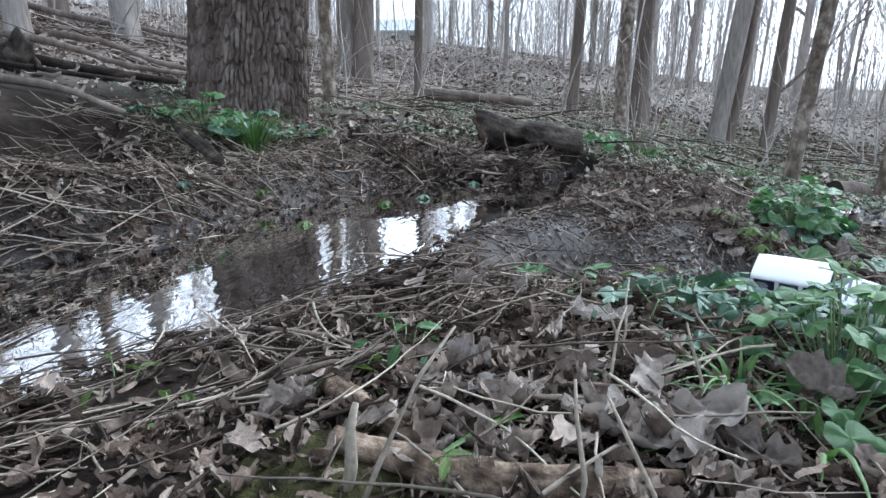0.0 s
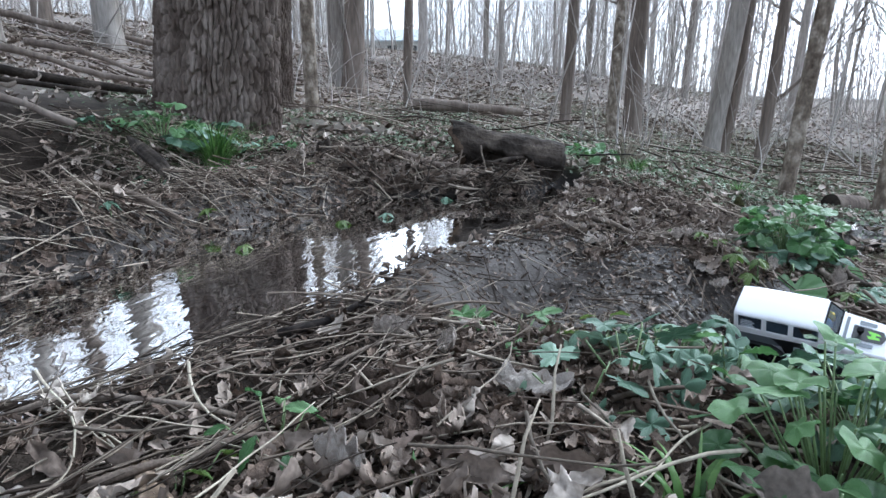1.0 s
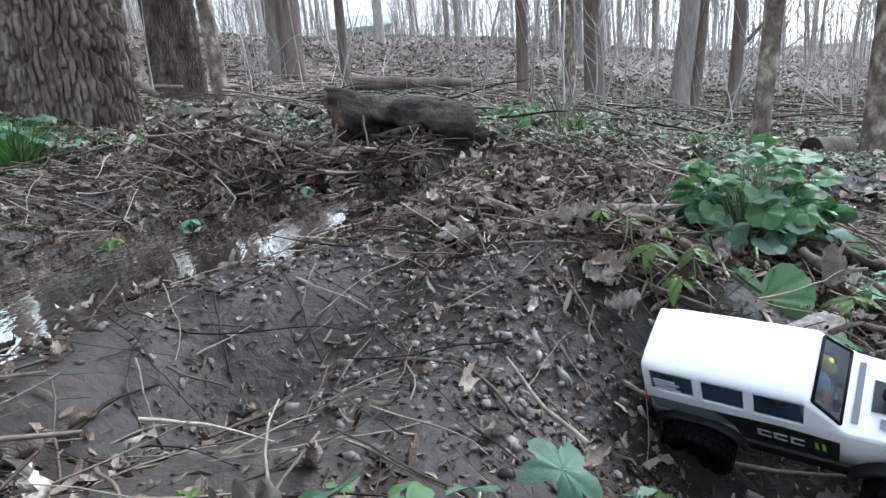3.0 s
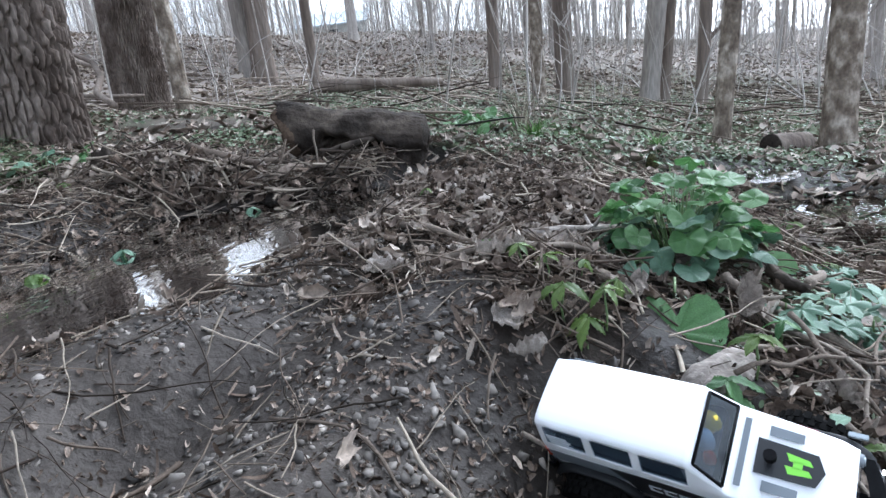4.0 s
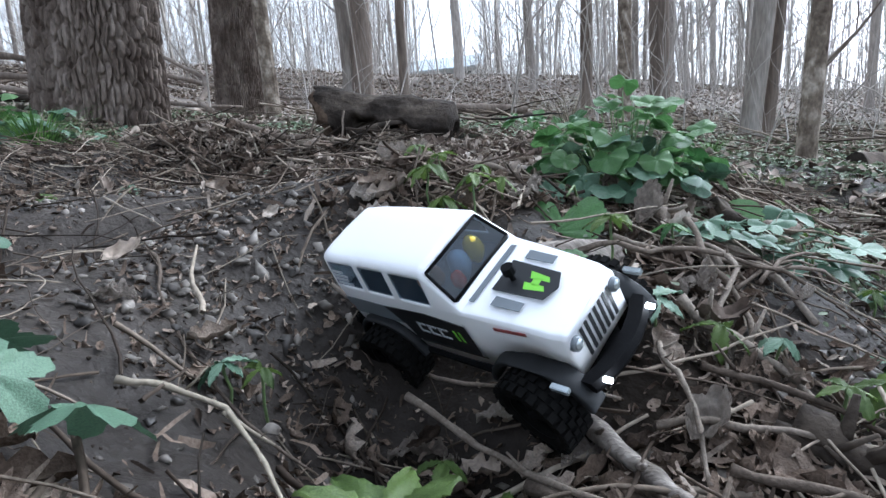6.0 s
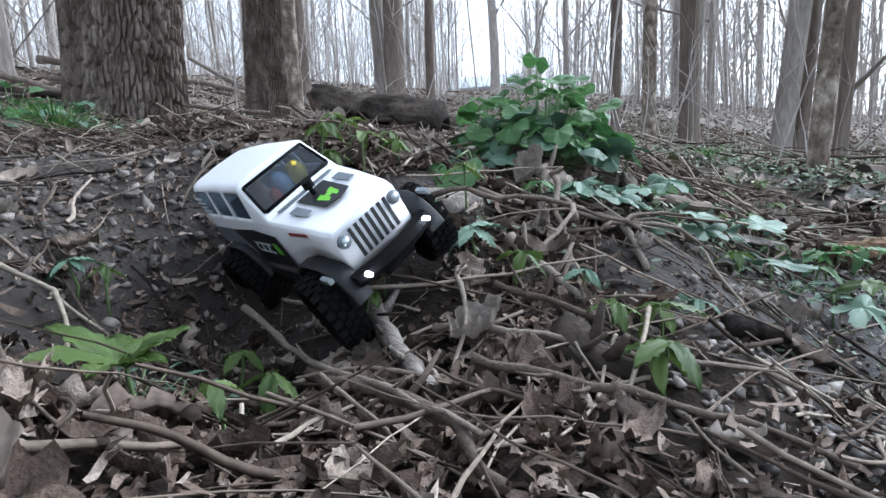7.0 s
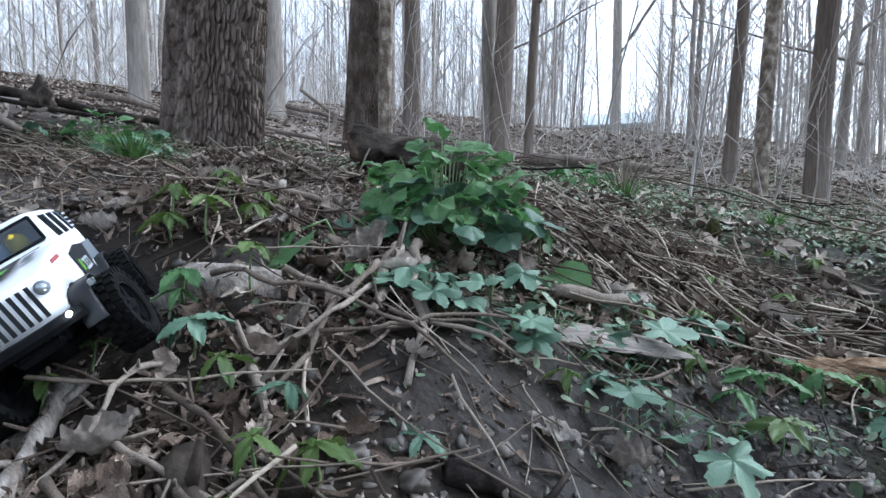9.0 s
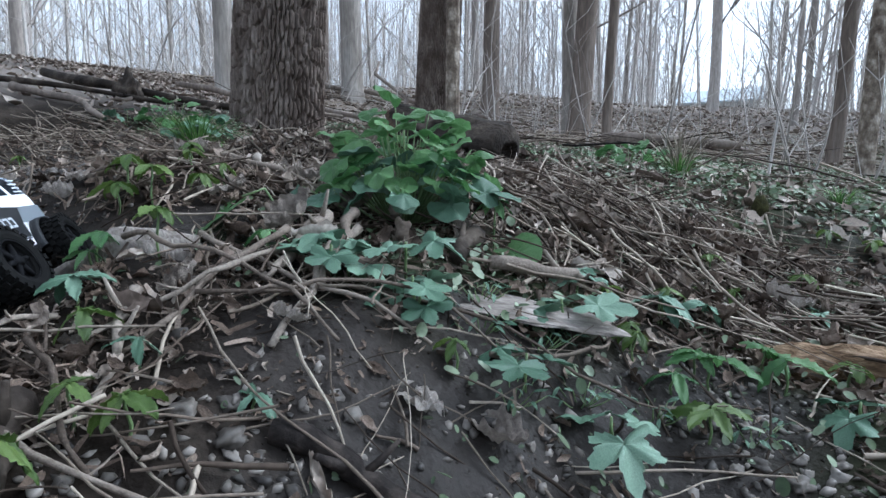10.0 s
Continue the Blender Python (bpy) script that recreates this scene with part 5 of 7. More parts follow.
mossy = world_log("mossy_log", "short rotten log coated with moss and pale bark", [(x, y, float(top(x, y)) + h) for x, y, h in MOSSY], [0.015, 0.019, 0.014], M_BARKCHIP, 6, 0.5, 0.14)
part("moss", log_mesh("moss", [(0.002, 0.0, 0.003), (0.02, 0.02, 0.006), (0.045, 0.045, 0.006)], [0.012, 0.0155, 0.01], M_MOSS, 26, 40, 0.75, 0.1), mossy, "dark green moss")
world_log("rotten_log", "orange-brown splintered rotten log", [(1.395, 1.535, float(top(1.395, 1.535)) + 0.008), (1.46, 1.57, float(top(1.46, 1.57)) + 0.012), (1.57, 1.61, float(top(1.57, 1.61)) + 0.01)], [0.012, 0.022, 0.02], M_ROT, 8, 0.55, 0.16)
for n, (pts, r, m, lab) in enumerate((
        ([(0.789, 0.803, 0.014), (0.835, 0.826, 0.02), (0.9, 0.796, 0.006)], 0.0022, M_STRAW, "pale bent bare twig over the mud"), ([(0.835, 0.826, 0.02), (0.85, 0.85, 0.004)], 0.0016, M_STRAW, "short pale side twig"),
        ([(0.995, 0.95, 0.004), (1.03, 0.919, 0.006), (1.085, 0.872, 0.0)], 0.0085, M_BARKCHIP, "thick grey branch half sunk in leaves"), ([(0.99, 0.885, 0.012), (1.101, 0.823, 0.014), (1.15, 0.8, 0.01)], 0.005, M_STICK, "long grey-brown stick over dead leaves"),
        ([(1.094, 0.888, 0.012), (1.183, 0.895, 0.014), (1.3, 0.915, 0.006)], 0.0032, M_STICK, "long straight brown stick"), ([(1.061, 0.99, 0.004), (1.075, 0.94, 0.034), (1.091, 0.891, 0.004)], 0.0024, M_STICK, "thin arched twig over leaves"),
        ([(1.14, 0.947, 0.002), (1.2, 0.923, 0.0)], 0.012, M_WOOD_WET, "black rotten wood sunk in the litter"), ([(1.087, 0.97, 0.012), (1.15, 0.965, 0.016), (1.225, 0.965, 0.006)], 0.0028, M_STICK, "thin grey stick across the leaves"),
        ([(1.09, 1.16, 0.03), (1.12, 1.08, 0.02), (1.13, 1.0, 0.004)], 0.0032, M_STICK, "long twig leaning down the bank"), ([(1.06, 1.27, 0.03), (1.1, 1.22, 0.02), (1.16, 1.16, 0.01)], 0.006, M_STICK, "crooked brown branch below the plant"),
        ([(1.14, 1.1, 0.016), (1.21, 1.2, 0.026), (1.28, 1.27, 0.006)], 0.002, M_STICK, "thin bent twig across the bank"), ([(1.0, 1.05, 0.02), (1.1, 1.1, 0.03), (1.22, 1.13, 0.008)], 0.0026, M_STICK, "long thin twig over the bank"),
        ([(1.245, 1.06, 0.002), (1.29, 1.09, 0.0), (1.345, 1.135, 0.0)], 0.0095, M_STICK_DARK, "wet black stick lying on gravel"), ([(1.127, 0.944, 0.0), (1.197, 0.921, -0.003)], 0.007, M_WOOD_WET, "dark rotten wood in the leaves"),
        ([(1.010, 0.950, 0.0), (1.031, 0.921, 0.002), (1.095, 0.831, 0.004)], 0.0045, M_STICK, "pale forked branch among dead leaves"), ([(1.079, 1.036, 0.012), (1.123, 1.014, 0.008), (1.166, 0.980, 0.004)], 0.0045, M_STICK, "bent brown stick in dead leaves"),
        ([(0.893, 0.934, 0.03), (0.997, 0.879, 0.02), (1.138, 0.810, 0.02)], 0.0028, M_STICK, "long thin bent twig across the litter"), ([(1.053, 0.912, 0.02), (1.187, 0.954, 0.01), (1.379, 1.026, 0.004)], 0.0026, M_STICK, "long thin twig across the gravel"),
        ([(1.066, 1.224, 0.03), (1.082, 1.194, 0.012), (1.120, 1.124, 0.004)], 0.0075, M_STICK, "thick crooked stick by the big plant"), ([(1.077, 1.249, 0.02), (1.137, 1.171, 0.012), (1.191, 1.090, 0.004)], 0.005, M_STICK, "crooked stick leaning down the bank"),
        ([(1.093, 1.174, 0.012), (1.125, 1.081, 0.03), (1.100, 0.968, 0.004)], 0.0028, M_STICK, "thin upright bent twig"), ([(1.026, 1.119, 0.01), (1.115, 1.134, 0.012), (1.247, 1.199, 0.01)], 0.0028, M_STICK, "thin pale twig lying flat"),
        ([(1.196, 1.343, 0.02), (1.243, 1.425, 0.016), (1.210, 1.536, 0.01)], 0.008, M_STICK, "thick grey stick amid the reeds"), ([(1.140, 1.370, 0.01), (1.172, 1.303, 0.012)], 0.012, M_WOOD_WET, "dark rotten stump piece"),
        ([(1.114, 1.079, 0.014), (1.249, 1.257, 0.012), (1.416, 1.399, 0.01)], 0.002, M_STICK, "thin twig across the mud"), ([(1.264, 1.236, 0.004), (1.317, 1.324, 0.03), (1.298, 1.394, 0.012)], 0.0022, M_STICK, "thin forked twig rising from the mud"),
        ([(0.613, 0.975, 0.002), (0.733, 0.893, 0.004), (0.870, 0.844, 0.004)], 0.0018, M_STICK, "long thin root on the mud"), ([(0.813, 0.992, 0.002), (0.914, 0.970, 0.006), (1.043, 0.942, 0.004)], 0.002, M_STICK, "thin brown root on the bank"),
        ([(0.695, 1.245, 0.014), (0.819, 1.255, 0.02), (0.943, 1.315, 0.012)], 0.006, M_STICK, "grey stick in the leaf pile"), ([(0.635, 1.424, 0.012), (0.839, 1.489, 0.014)], 0.006, M_STICK, "grey stick in the leaf pile"),
        ([(0.819, 1.401, 0.012), (0.984, 1.458, 0.014)], 0.009, M_BARKCHIP, "flaky grey piece of wood in the leaves"), ([(0.101, 0.388, 0.01), (0.281, 0.476, 0.012), (0.429, 0.611, 0.01)], 0.0035, M_STICK, "thin stick on the reed bank"),
        ([(0.180, 0.269, 0.012), (0.300, 0.330, 0.016), (0.402, 0.423, 0.01)], 0.004, M_STICK, "grey stick on the reed bank"), ([(0.256, 0.612, 0.008), (0.351, 0.730, 0.01)], 0.006, M_STICK_DARK, "black wet stick by the pool"),
        ([(-0.764, 0.636, 0.01), (-0.427, 0.956, 0.02), (-0.264, 1.126, 0.01)], 0.012, M_STICK, "long grey branch on the far bank"), ([(-0.709, 1.120, 0.01), (-0.366, 1.265, 0.02)], 0.008, M_STICK, "grey branch on the far bank"),
        ([(0.473, 0.301, 0.01), (0.566, 0.283, 0.012), (0.668, 0.315, 0.01)], 0.002, M_STRAW, "straw stem lying over leaves"), ([(0.422, 0.252, 0.012), (0.474, 0.213, 0.014), (0.505, 0.166, 0.01)], 0.0035, M_STICK, "brown forked stick on the near bank"))):
    stick(lab, pts, r, m, n + 100, stubs=2 if r > 0.002 else 1)
for n, (x, y, l, w, yaw) in enumerate(((1.244, 1.323, 0.19, 0.066, 43), (0.994, 1.524, 0.07, 0.03, 60))):
    me = lump("bark_slab", n + 21, (l / 2, w / 2, 0.004), M_BARKCHIP, 0.3, 4)
    ob = new("bark_slab", me)
    ob.matrix_basis = pose(x, y, float(top(x, y)) + 0.01, 8, 10, yaw)
    tagged(ob, "flat grey slab of fallen bark", "bark")
blade = grass_clump("flat yellow-green iris blade lying on the litter", 0.494, 0.311, 3, 0.02, 0.12, M_GRASS, 19, 0.012, "leaf blade", "leaf_blade", 0.8)

patch = new("moss_patch", lump("moss_patch", 17, (0.06, 0.045, 0.007), M_MOSS, 0.4, 4))
patch.matrix_basis = pose(0.362, 0.199, float(top(0.362, 0.199)) + 0.001, 0, 0, 20)
tagged(patch, "low yellow-green moss patch on bare soil", "moss")
# single stones on the mud and the gravel: x, y, length
for n, (x, y, l) in enumerate(((1.442, 1.362, 0.022), (1.47, 1.367, 0.026), (1.43, 1.345, 0.018), (1.2, 1.023, 0.03), (1.46, 1.39, 0.018), (1.49, 1.4, 0.016), (1.233, 1.037, 0.03), (1.227, 0.947, 0.014), (1.299, 1.031, 0.024), (1.275, 1.001, 0.015), (1.179, 0.914, 0.018), (1.240, 0.928, 0.016), (1.262, 1.025, 0.012), (1.285, 0.994, 0.014), (1.212, 0.922, 0.013),
                               (1.284, 1.031, 0.011), (1.327, 1.011, 0.016), (1.252, 0.970, 0.013), (0.736, 0.932, 0.018), (0.747, 0.940, 0.015), (0.750, 0.964, 0.014), (0.715, 0.932, 0.011), (0.731, 0.952, 0.012), (0.739, 0.908, 0.013),
                               (0.753, 0.902, 0.015), (0.764, 0.909, 0.011), (0.507, 1.009, 0.011), (0.541, 1.035, 0.01), (0.577, 0.980, 0.01), (1.405, 1.390, 0.016), (1.420, 1.401, 0.015), (1.451, 1.430, 0.013), (0.633, 1.099, 0.012),
                               (0.669, 1.054, 0.013), (0.602, 1.166, 0.014), (0.518, 1.261, 0.018), (0.561, 1.321, 0.016), (0.612, 1.263, 0.014), (0.694, 0.971, 0.01), (0.674, 0.922, 0.01), (0.801, 0.895, 0.012), (1.350, 1.071, 0.014), (1.382, 1.120, 0.012))):
    l *= 0.8
    ob = new("stone", lump("stone", n * 3.1, (l / 2, l * 0.36, l * 0.26), M_STONE_ONE, 0.6, 3))
    ob.matrix_basis = pose(x, y, float(top(x, y)) + l * 0.1, 0, 0, n * 47)
    tagged(ob, "small pale rounded stone half sunk in mud", "stone", "stones on the bank")


# ---- the toy car ----
M_SHELL = plain("white_shell", (0.88, 0.89, 0.91), 0.3)
M_GREY = plain("grey_decal", (0.16, 0.18, 0.2), 0.4)
M_BLACK = plain("black_decal", (0.01, 0.011, 0.013), 0.45)
M_PLASTIC = surface("black_plastic", [(0.003, 0.003, 0.0035), (0.008, 0.008, 0.009)], 60, 0.72, 0.2, 500, size=0.0003)
M_FLARE = surface("grey_flare", [(0.004, 0.0045, 0.0055), (0.009, 0.01, 0.012)], 60, 0.65, 0.1, 500, size=0.0002)
M_RUBBER = surface("tyre_rubber", [(0.004, 0.004, 0.004), (0.01, 0.0095, 0.009)], 80, 0.85, 0.3, 500, size=0.0004)
M_LIMEPAINT = plain("lime_decal", (0.22, 0.6, 0.05), 0.45)
M_SILVER = plain("silver_decal", (0.5, 0.53, 0.56), 0.4)
M_RED = plain("red_lamp", (0.5, 0.05, 0.025), 0.25)
M_REDTEXT = plain("red_lettering", (0.3, 0.06, 0.06), 0.5)
M_LED = plain("lit_lamp", (0.9, 0.9, 0.9), 0.3, 0, 14.0)
M_CHROME = plain("lamp_glass", (0.45, 0.5, 0.52), 0.12, 0.6)
M_YELLOW = plain("yellow_figure", (0.85, 0.6, 0.05), 0.5)
M_TAN = plain("tan_figure", (0.35, 0.2, 0.12), 0.6)
M_GLASS = bpy.data.materials.new("tinted_glass")
M_GLASS.use_nodes = True
gn = M_GLASS.node_tree
gb = gn.nodes["Principled BSDF"]
gb.inputs["Base Color"].default_value, gb.inputs["Roughness"].default_value = (0.01, 0.012, 0.014, 1), 0.06
gt, gm = gn.nodes.new("ShaderNodeBsdfTransparent"), gn.nodes.new("ShaderNodeMixShader")
gt.inputs[0].default_value = (0.75, 0.8, 0.85, 1)
gm.inputs[0].default_value = 0.75
gn.links.new(gb.outputs[0], gm.inputs[1])
gn.links.new(gt.outputs[0], gm.inputs[2])
gn.links.new(gm.outputs[0], gn.nodes["Material Output"].inputs[0])

# the clear screen's grey base colour stands in for sky glare
M_SCREEN = M_GLASS.copy()
M_SCREEN.name = "scuffed_clear_screen"
M_SCREEN.node_tree.nodes["Principled BSDF"].inputs["Base Color"].default_value = (0.1, 0.105, 0.11, 1)
M_SCREEN.node_tree.nodes["Principled BSDF"].inputs["Specular IOR Level"].default_value = 0.9
M_BLUE, M_REDFIG = plain("blue_figure", (0.42, 0.55, 0.68), 0.5), plain("red_figure", (0.55, 0.08, 0.05), 0.5)
S = 0.45  # the model is drawn at a tenth of a real car
CARPOSE = pose(*CAR, 33.2, 0.4, -28.9) @ Matrix.Scale(S, 4)
toy = thing("toy_car", CARPOSE, "white off-road toy car with grey decals on the muddy bank", "toy car")
AX, TYRE = 0.155, 0.057
WIDE = 0.1


def body_row(x):
    """The half section of the shell at x, from sill to roof middle: (y, z) points; the same count everywhere."""
    arch = 0.0
    for a in (-AX, AX):
        d = abs(x - a)
        if d < 0.074:
            arch = max(arch, math.sqrt(0.074 ** 2 - d * d))
    sill = max(0.082 + 0.006 * (x > 0.06), 0.056 + arch * 1.02) if arch else 0.082
    k = smooth(0.2, 0.235, abs(x)) if x < 0 else smooth(0.195, 0.218, x)
    k = float(k)
    if x <= 0.012:
        ztop, w0, w1 = 0.253 - 0.004 * float(smooth(-0.1, -0.235, x) if x < -0.1 else 0), 0.078, 0.068
    elif x <= 0.066:
        q = (x - 0.012) / 0.054
        ztop, w0, w1 = 0.253 - 0.06 * q, 0.078 - 0.002 * q, 0.068 + 0.005 * q
    else:
        q = (x - 0.066) / 0.15
        ztop, w0, w1 = 0.193 - 0.016 * q - 0.008 * q ** 3, 0.076 - 0.012 * q, 0.073 - 0.014 * q
    waist = min(0.188, ztop - 0.006)
    inset = 0.004 * k
    sill = min(sill, waist - 0.012)
    up = lambda t: (w0 + (w1 - w0) * t - inset)
    pts = [(w0 - inset, sill), (w0 - inset, sill + (waist - sill) * 0.5), (w0 - inset, waist), (up(0.12), waist + (ztop - waist) * 0.12), (up(0.82), waist + (ztop - waist) * 0.8)]
    c = 0.018 if x < 0.03 else 0.012
    yy, zz = up(0.9), ztop
    for a in (25, 50, 75):
        pts.append((yy - c * (1 - math.cos(radians(a))), waist + (ztop - waist) * 0.8 + (ztop - waist) * 0.2 * math.sin(radians(a)) ** 0.8))
    pts += [(yy * 0.55, ztop + 0.001), (0.0, ztop + 0.002)]
    return pts


XS = sorted(set([round(v, 4) for v in np.linspace(-0.238, 0.217, 62)] + [-0.222, -0.152, -0.136, -0.073, -0.057, 0.006, 0.012, 0.0195, 0.06, 0.066]))
ROWS_N = len(body_row(0))
WINDOWS = [(-0.222, -0.152), (-0.136, -0.073), (-0.057, 0.012)]


def shell():
    v, f = [], []
    k = 2 * ROWS_N - 1
    for x in XS:
        half = body_row(x)
        v += [(x, -y, z) for y, z in half] + [(x, y, z) for y, z in half[-2::-1]]
    for i in range(len(XS) - 1):
        mx = (XS[i] + XS[i + 1]) / 2
        for j in range(k - 1):
            row = j if j < ROWS_N - 1 else k - 2 - j
            if row == 3 and any(a < mx < b for a, b in WINDOWS):
                continue
            if row >= 4 and 0.0195 < mx < 0.06 and row >= 7:
                continue
            f.append((i * k + j, (i + 1) * k + j, (i + 1) * k + j + 1, i * k + j + 1))
    for i, flip in ((0, False), (len(XS) - 1, True)):
        for j in range(ROWS_N - 1):
            if i == 0 and j == 3:
                pass
            q = (i * k + j, i * k + j + 1, i * k + k - 2 - j, i * k + k - 1 - j)
            q = q[:3] if q[1] == q[2] else q
            f.append(q if not flip else q[::-1])
    return mesh_of("body", v, f, M_SHELL)


body = part("body", shell(), toy, "glossy white plastic shell")
shape = body.modifiers.new("thickness", "SOLIDIFY")
shape.thickness, shape.offset = 0.0025, -1


def plate(name, pts, material, parent=None, label="", deep=0.0012):
    """A thin plate over the polygon pts, standing off along its normal."""
    p = [Vector(q) for q in pts]
    n = (p[1] - p[0]).cross(p[2] - p[0]).normalized() * deep
    k = len(p)
    v = p + [q + n for q in p]
    f = [tuple(range(k))[::-1], tuple(range(k, 2 * k))] + [(i, (i + 1) % k, k + (i + 1) % k, k + i) for i in range(k)]
    return part(name, mesh_of(name, v, f, material, True), parent or toy, label)


def block(name, lo, hi, material, parent=None, label="", bevel=0.003, m=None):
    bm = bmesh.new()
    bmesh.ops.create_cube(bm, size=1)
    bmesh.ops.transform(bm, matrix=Matrix.LocRotScale([(a + b) / 2 for a, b in zip(lo, hi)], None, [b - a for a, b in zip(lo, hi)]), verts=bm.verts)
    if bevel:
        bmesh.ops.bevel(bm, geom=bm.edges[:], offset=bevel, segments=2, affect="EDGES")
    me = bpy.data.meshes.new(name)
    bm.to_mesh(me)
    bm.free()
    me.materials.append(material)
    return part(name, me, parent or toy, label, m)


# glass: side panes, windscreen, rear pane
for side in (-1, 1):
    for a, b in WINDOWS:
        z0, z1 = 0.1958, 0.2405
        q = [(a - 0.001, 0.0762 * side, z0), (b + 0.001, 0.0762 * side, z0), (b + 0.001 - (0.008 if b > 0 else 0), 0.0693 * side, z1), (a - 0.001, 0.0693 * side, z1)]
        plate("window_pane", q if side < 0 else q[::-1], M_GLASS, None, "dark tinted glass", 0.0006)
wind = [(0.058, -0.066, 0.2035), (0.058, 0.066, 0.2035), (0.0215, 0.06, 0.2445), (0.0215, -0.06, 0.2445)]
plate("windscreen", wind, M_SCREEN, None, "clear front screen", 0.0006)
for a, b in ((0, 1), (1, 2), (2, 3), (3, 0)):
    p0, p1 = Vector(wind[a]), Vector(wind[b])
    v, f = tube([p0, p1], [0.0026, 0.0026], 6)
    part("windscreen_frame", mesh_of("windscreen_frame", v, f, M_PLASTIC), toy)
plate("rear_window", [(-0.2405, -0.058, 0.196), (-0.2405, -0.056, 0.238), (-0.2405, 0.056, 0.238), (-0.2405, 0.058, 0.196)], M_GLASS, None, "dark rear glass", 0.0008)
plate("rear_plate", [(-0.2405, -0.03, 0.115), (-0.2405, -0.03, 0.17), (-0.2405, 0.03, 0.17), (-0.2405, 0.03, 0.115)], M_PLASTIC, None, "black tailgate panel", 0.002)
# grey rather than black: light inside the cabin is put into the colour
block("interior", (-0.22, -0.07, 0.12), (0.04, 0.07, 0.185), M_GREY, None, "cabin floor in brightened grey", 0.004)

# decals on both flanks
for side in (-1, 1):
    y = 0.0784 * side
    flip = (lambda q: q) if side < 0 else (lambda q: q[::-1])
    plate("decal", flip([(-0.232, y, 0.165), (-0.225, y, 0.128), (-0.08, y, 0.132), (-0.05, y, 0.168)]), M_GREY, None, "grey flank decal", 0.0006)
    plate("decal", flip([(-0.08, y, 0.1), (0.06, y, 0.104), (0.06, y, 0.166), (-0.02, y, 0.173), (-0.12, y, 0.166), (-0.09, y, 0.13)]), M_BLACK, None, "black flank decal", 0.0009)
    for x0, w in ((-0.055, 0.02), (-0.031, 0.02), (-0.007, 0.02)):
        for z0, z1, a, b in ((0.142, 0.1465, 0, w), (0.125, 0.1295, 0, w), (0.125, 0.1465, 0, 0.005)):
            plate("emblem", flip([(x0 + a, y * 1.004, z0), (x0 + b, y * 1.004, z0), (x0 + b, y * 1.004, z1), (x0 + a, y * 1.004, z1)]), M_SILVER, None, "pale emblem stroke", 0.0012)
    for dx in (-0.004, 0.006):
        plate("emblem", flip([(0.032 + dx, y * 1.004, 0.128), (0.037 + dx, y * 1.004, 0.128), (0.035 + dx, y * 1.004, 0.149), (0.031 + dx, y * 1.004, 0.149)]), M_LIMEPAINT, None, "lime emblem stroke", 0.0012)
    plate("stripe", flip([(-0.075, y, 0.096), (0.07, y, 0.1), (0.07, y, 0.1025), (-0.075, y, 0.099)]), M_BLACK, None, "thin black stripe", 0.0006)
    for k in range(4):
        plate("sticker", flip([(-0.215, 0.0775 * side, 0.2 + 0.009 * k), (-0.172 - 0.006 * (k % 2), 0.0775 * side, 0.2 + 0.009 * k), (-0.172 - 0.006 * (k % 2), 0.0765 * side, 0.2035 + 0.009 * k), (-0.215, 0.0765 * side, 0.2035 + 0.009 * k)]), M_SILVER, None, "white window sticker", 0.001)
    q = [(0.115, 0.0735 * side, 0.1755), (0.165, 0.0695 * side, 0.1735), (0.165, 0.0695 * side, 0.1675), (0.115, 0.0735 * side, 0.1695)]
    plate("lettering", q[::-1] if side < 0 else q, M_REDTEXT, None, "dark red hood lettering", 0.0006)
    # fender flares: arched bands that overhang the wheels
    for a, front in ((-AX, False), (AX, True)):
        v, f, n = [], [], 15
        w0 = 0.078 if not front else 0.068
        for k in range(n):
            w = radians(12 + 156 * k / (n - 1))
            c, s_ = math.cos(w), math.sin(w)
            for r, yy in ((0.0745, w0 - 0.006), (0.081, w0 - 0.004), (0.081, 0.09), (0.079, 0.093), (0.0725, 0.093), (0.0725, w0 - 0.006)):
                zz = 0.056 + min(s_ * r * 1.0, 0.072 if front else 0.075)
                v.append((a + c * r * 1.06, yy * side, zz))
        f = grid_faces(n, 6)
        f += [(0, 1, 2, 3, 4, 5), tuple((n - 1) * 6 + i for i in (5, 4, 3, 2, 1, 0))]
        part("fender", mesh_of("fender", v, f, M_FLARE), toy, "dark grey fender flare")
    block("marker_lamp", (0.2, 0.1 * side - 0.004, 0.118), (0.226, 0.1 * side + 0.004, 0.126), M_CHROME, None, "pale side lamp", 0.001)
    block("tail_lamp", (-0.243, 0.066 * side - 0.009, 0.125), (-0.232, 0.066 * side + 0.009, 0.155), M_RED, None, "red tail lamp", 0.002)
    plate("hood_vent", [(0.105, 0.044 * side - 0.008, 0.1925), (0.15, 0.043 * side - 0.007, 0.1885), (0.15, 0.043 * side + 0.007, 0.1885), (0.105, 0.044 * side + 0.008, 0.1925)], M_GREY, None, "grey hood vent", 0.001)

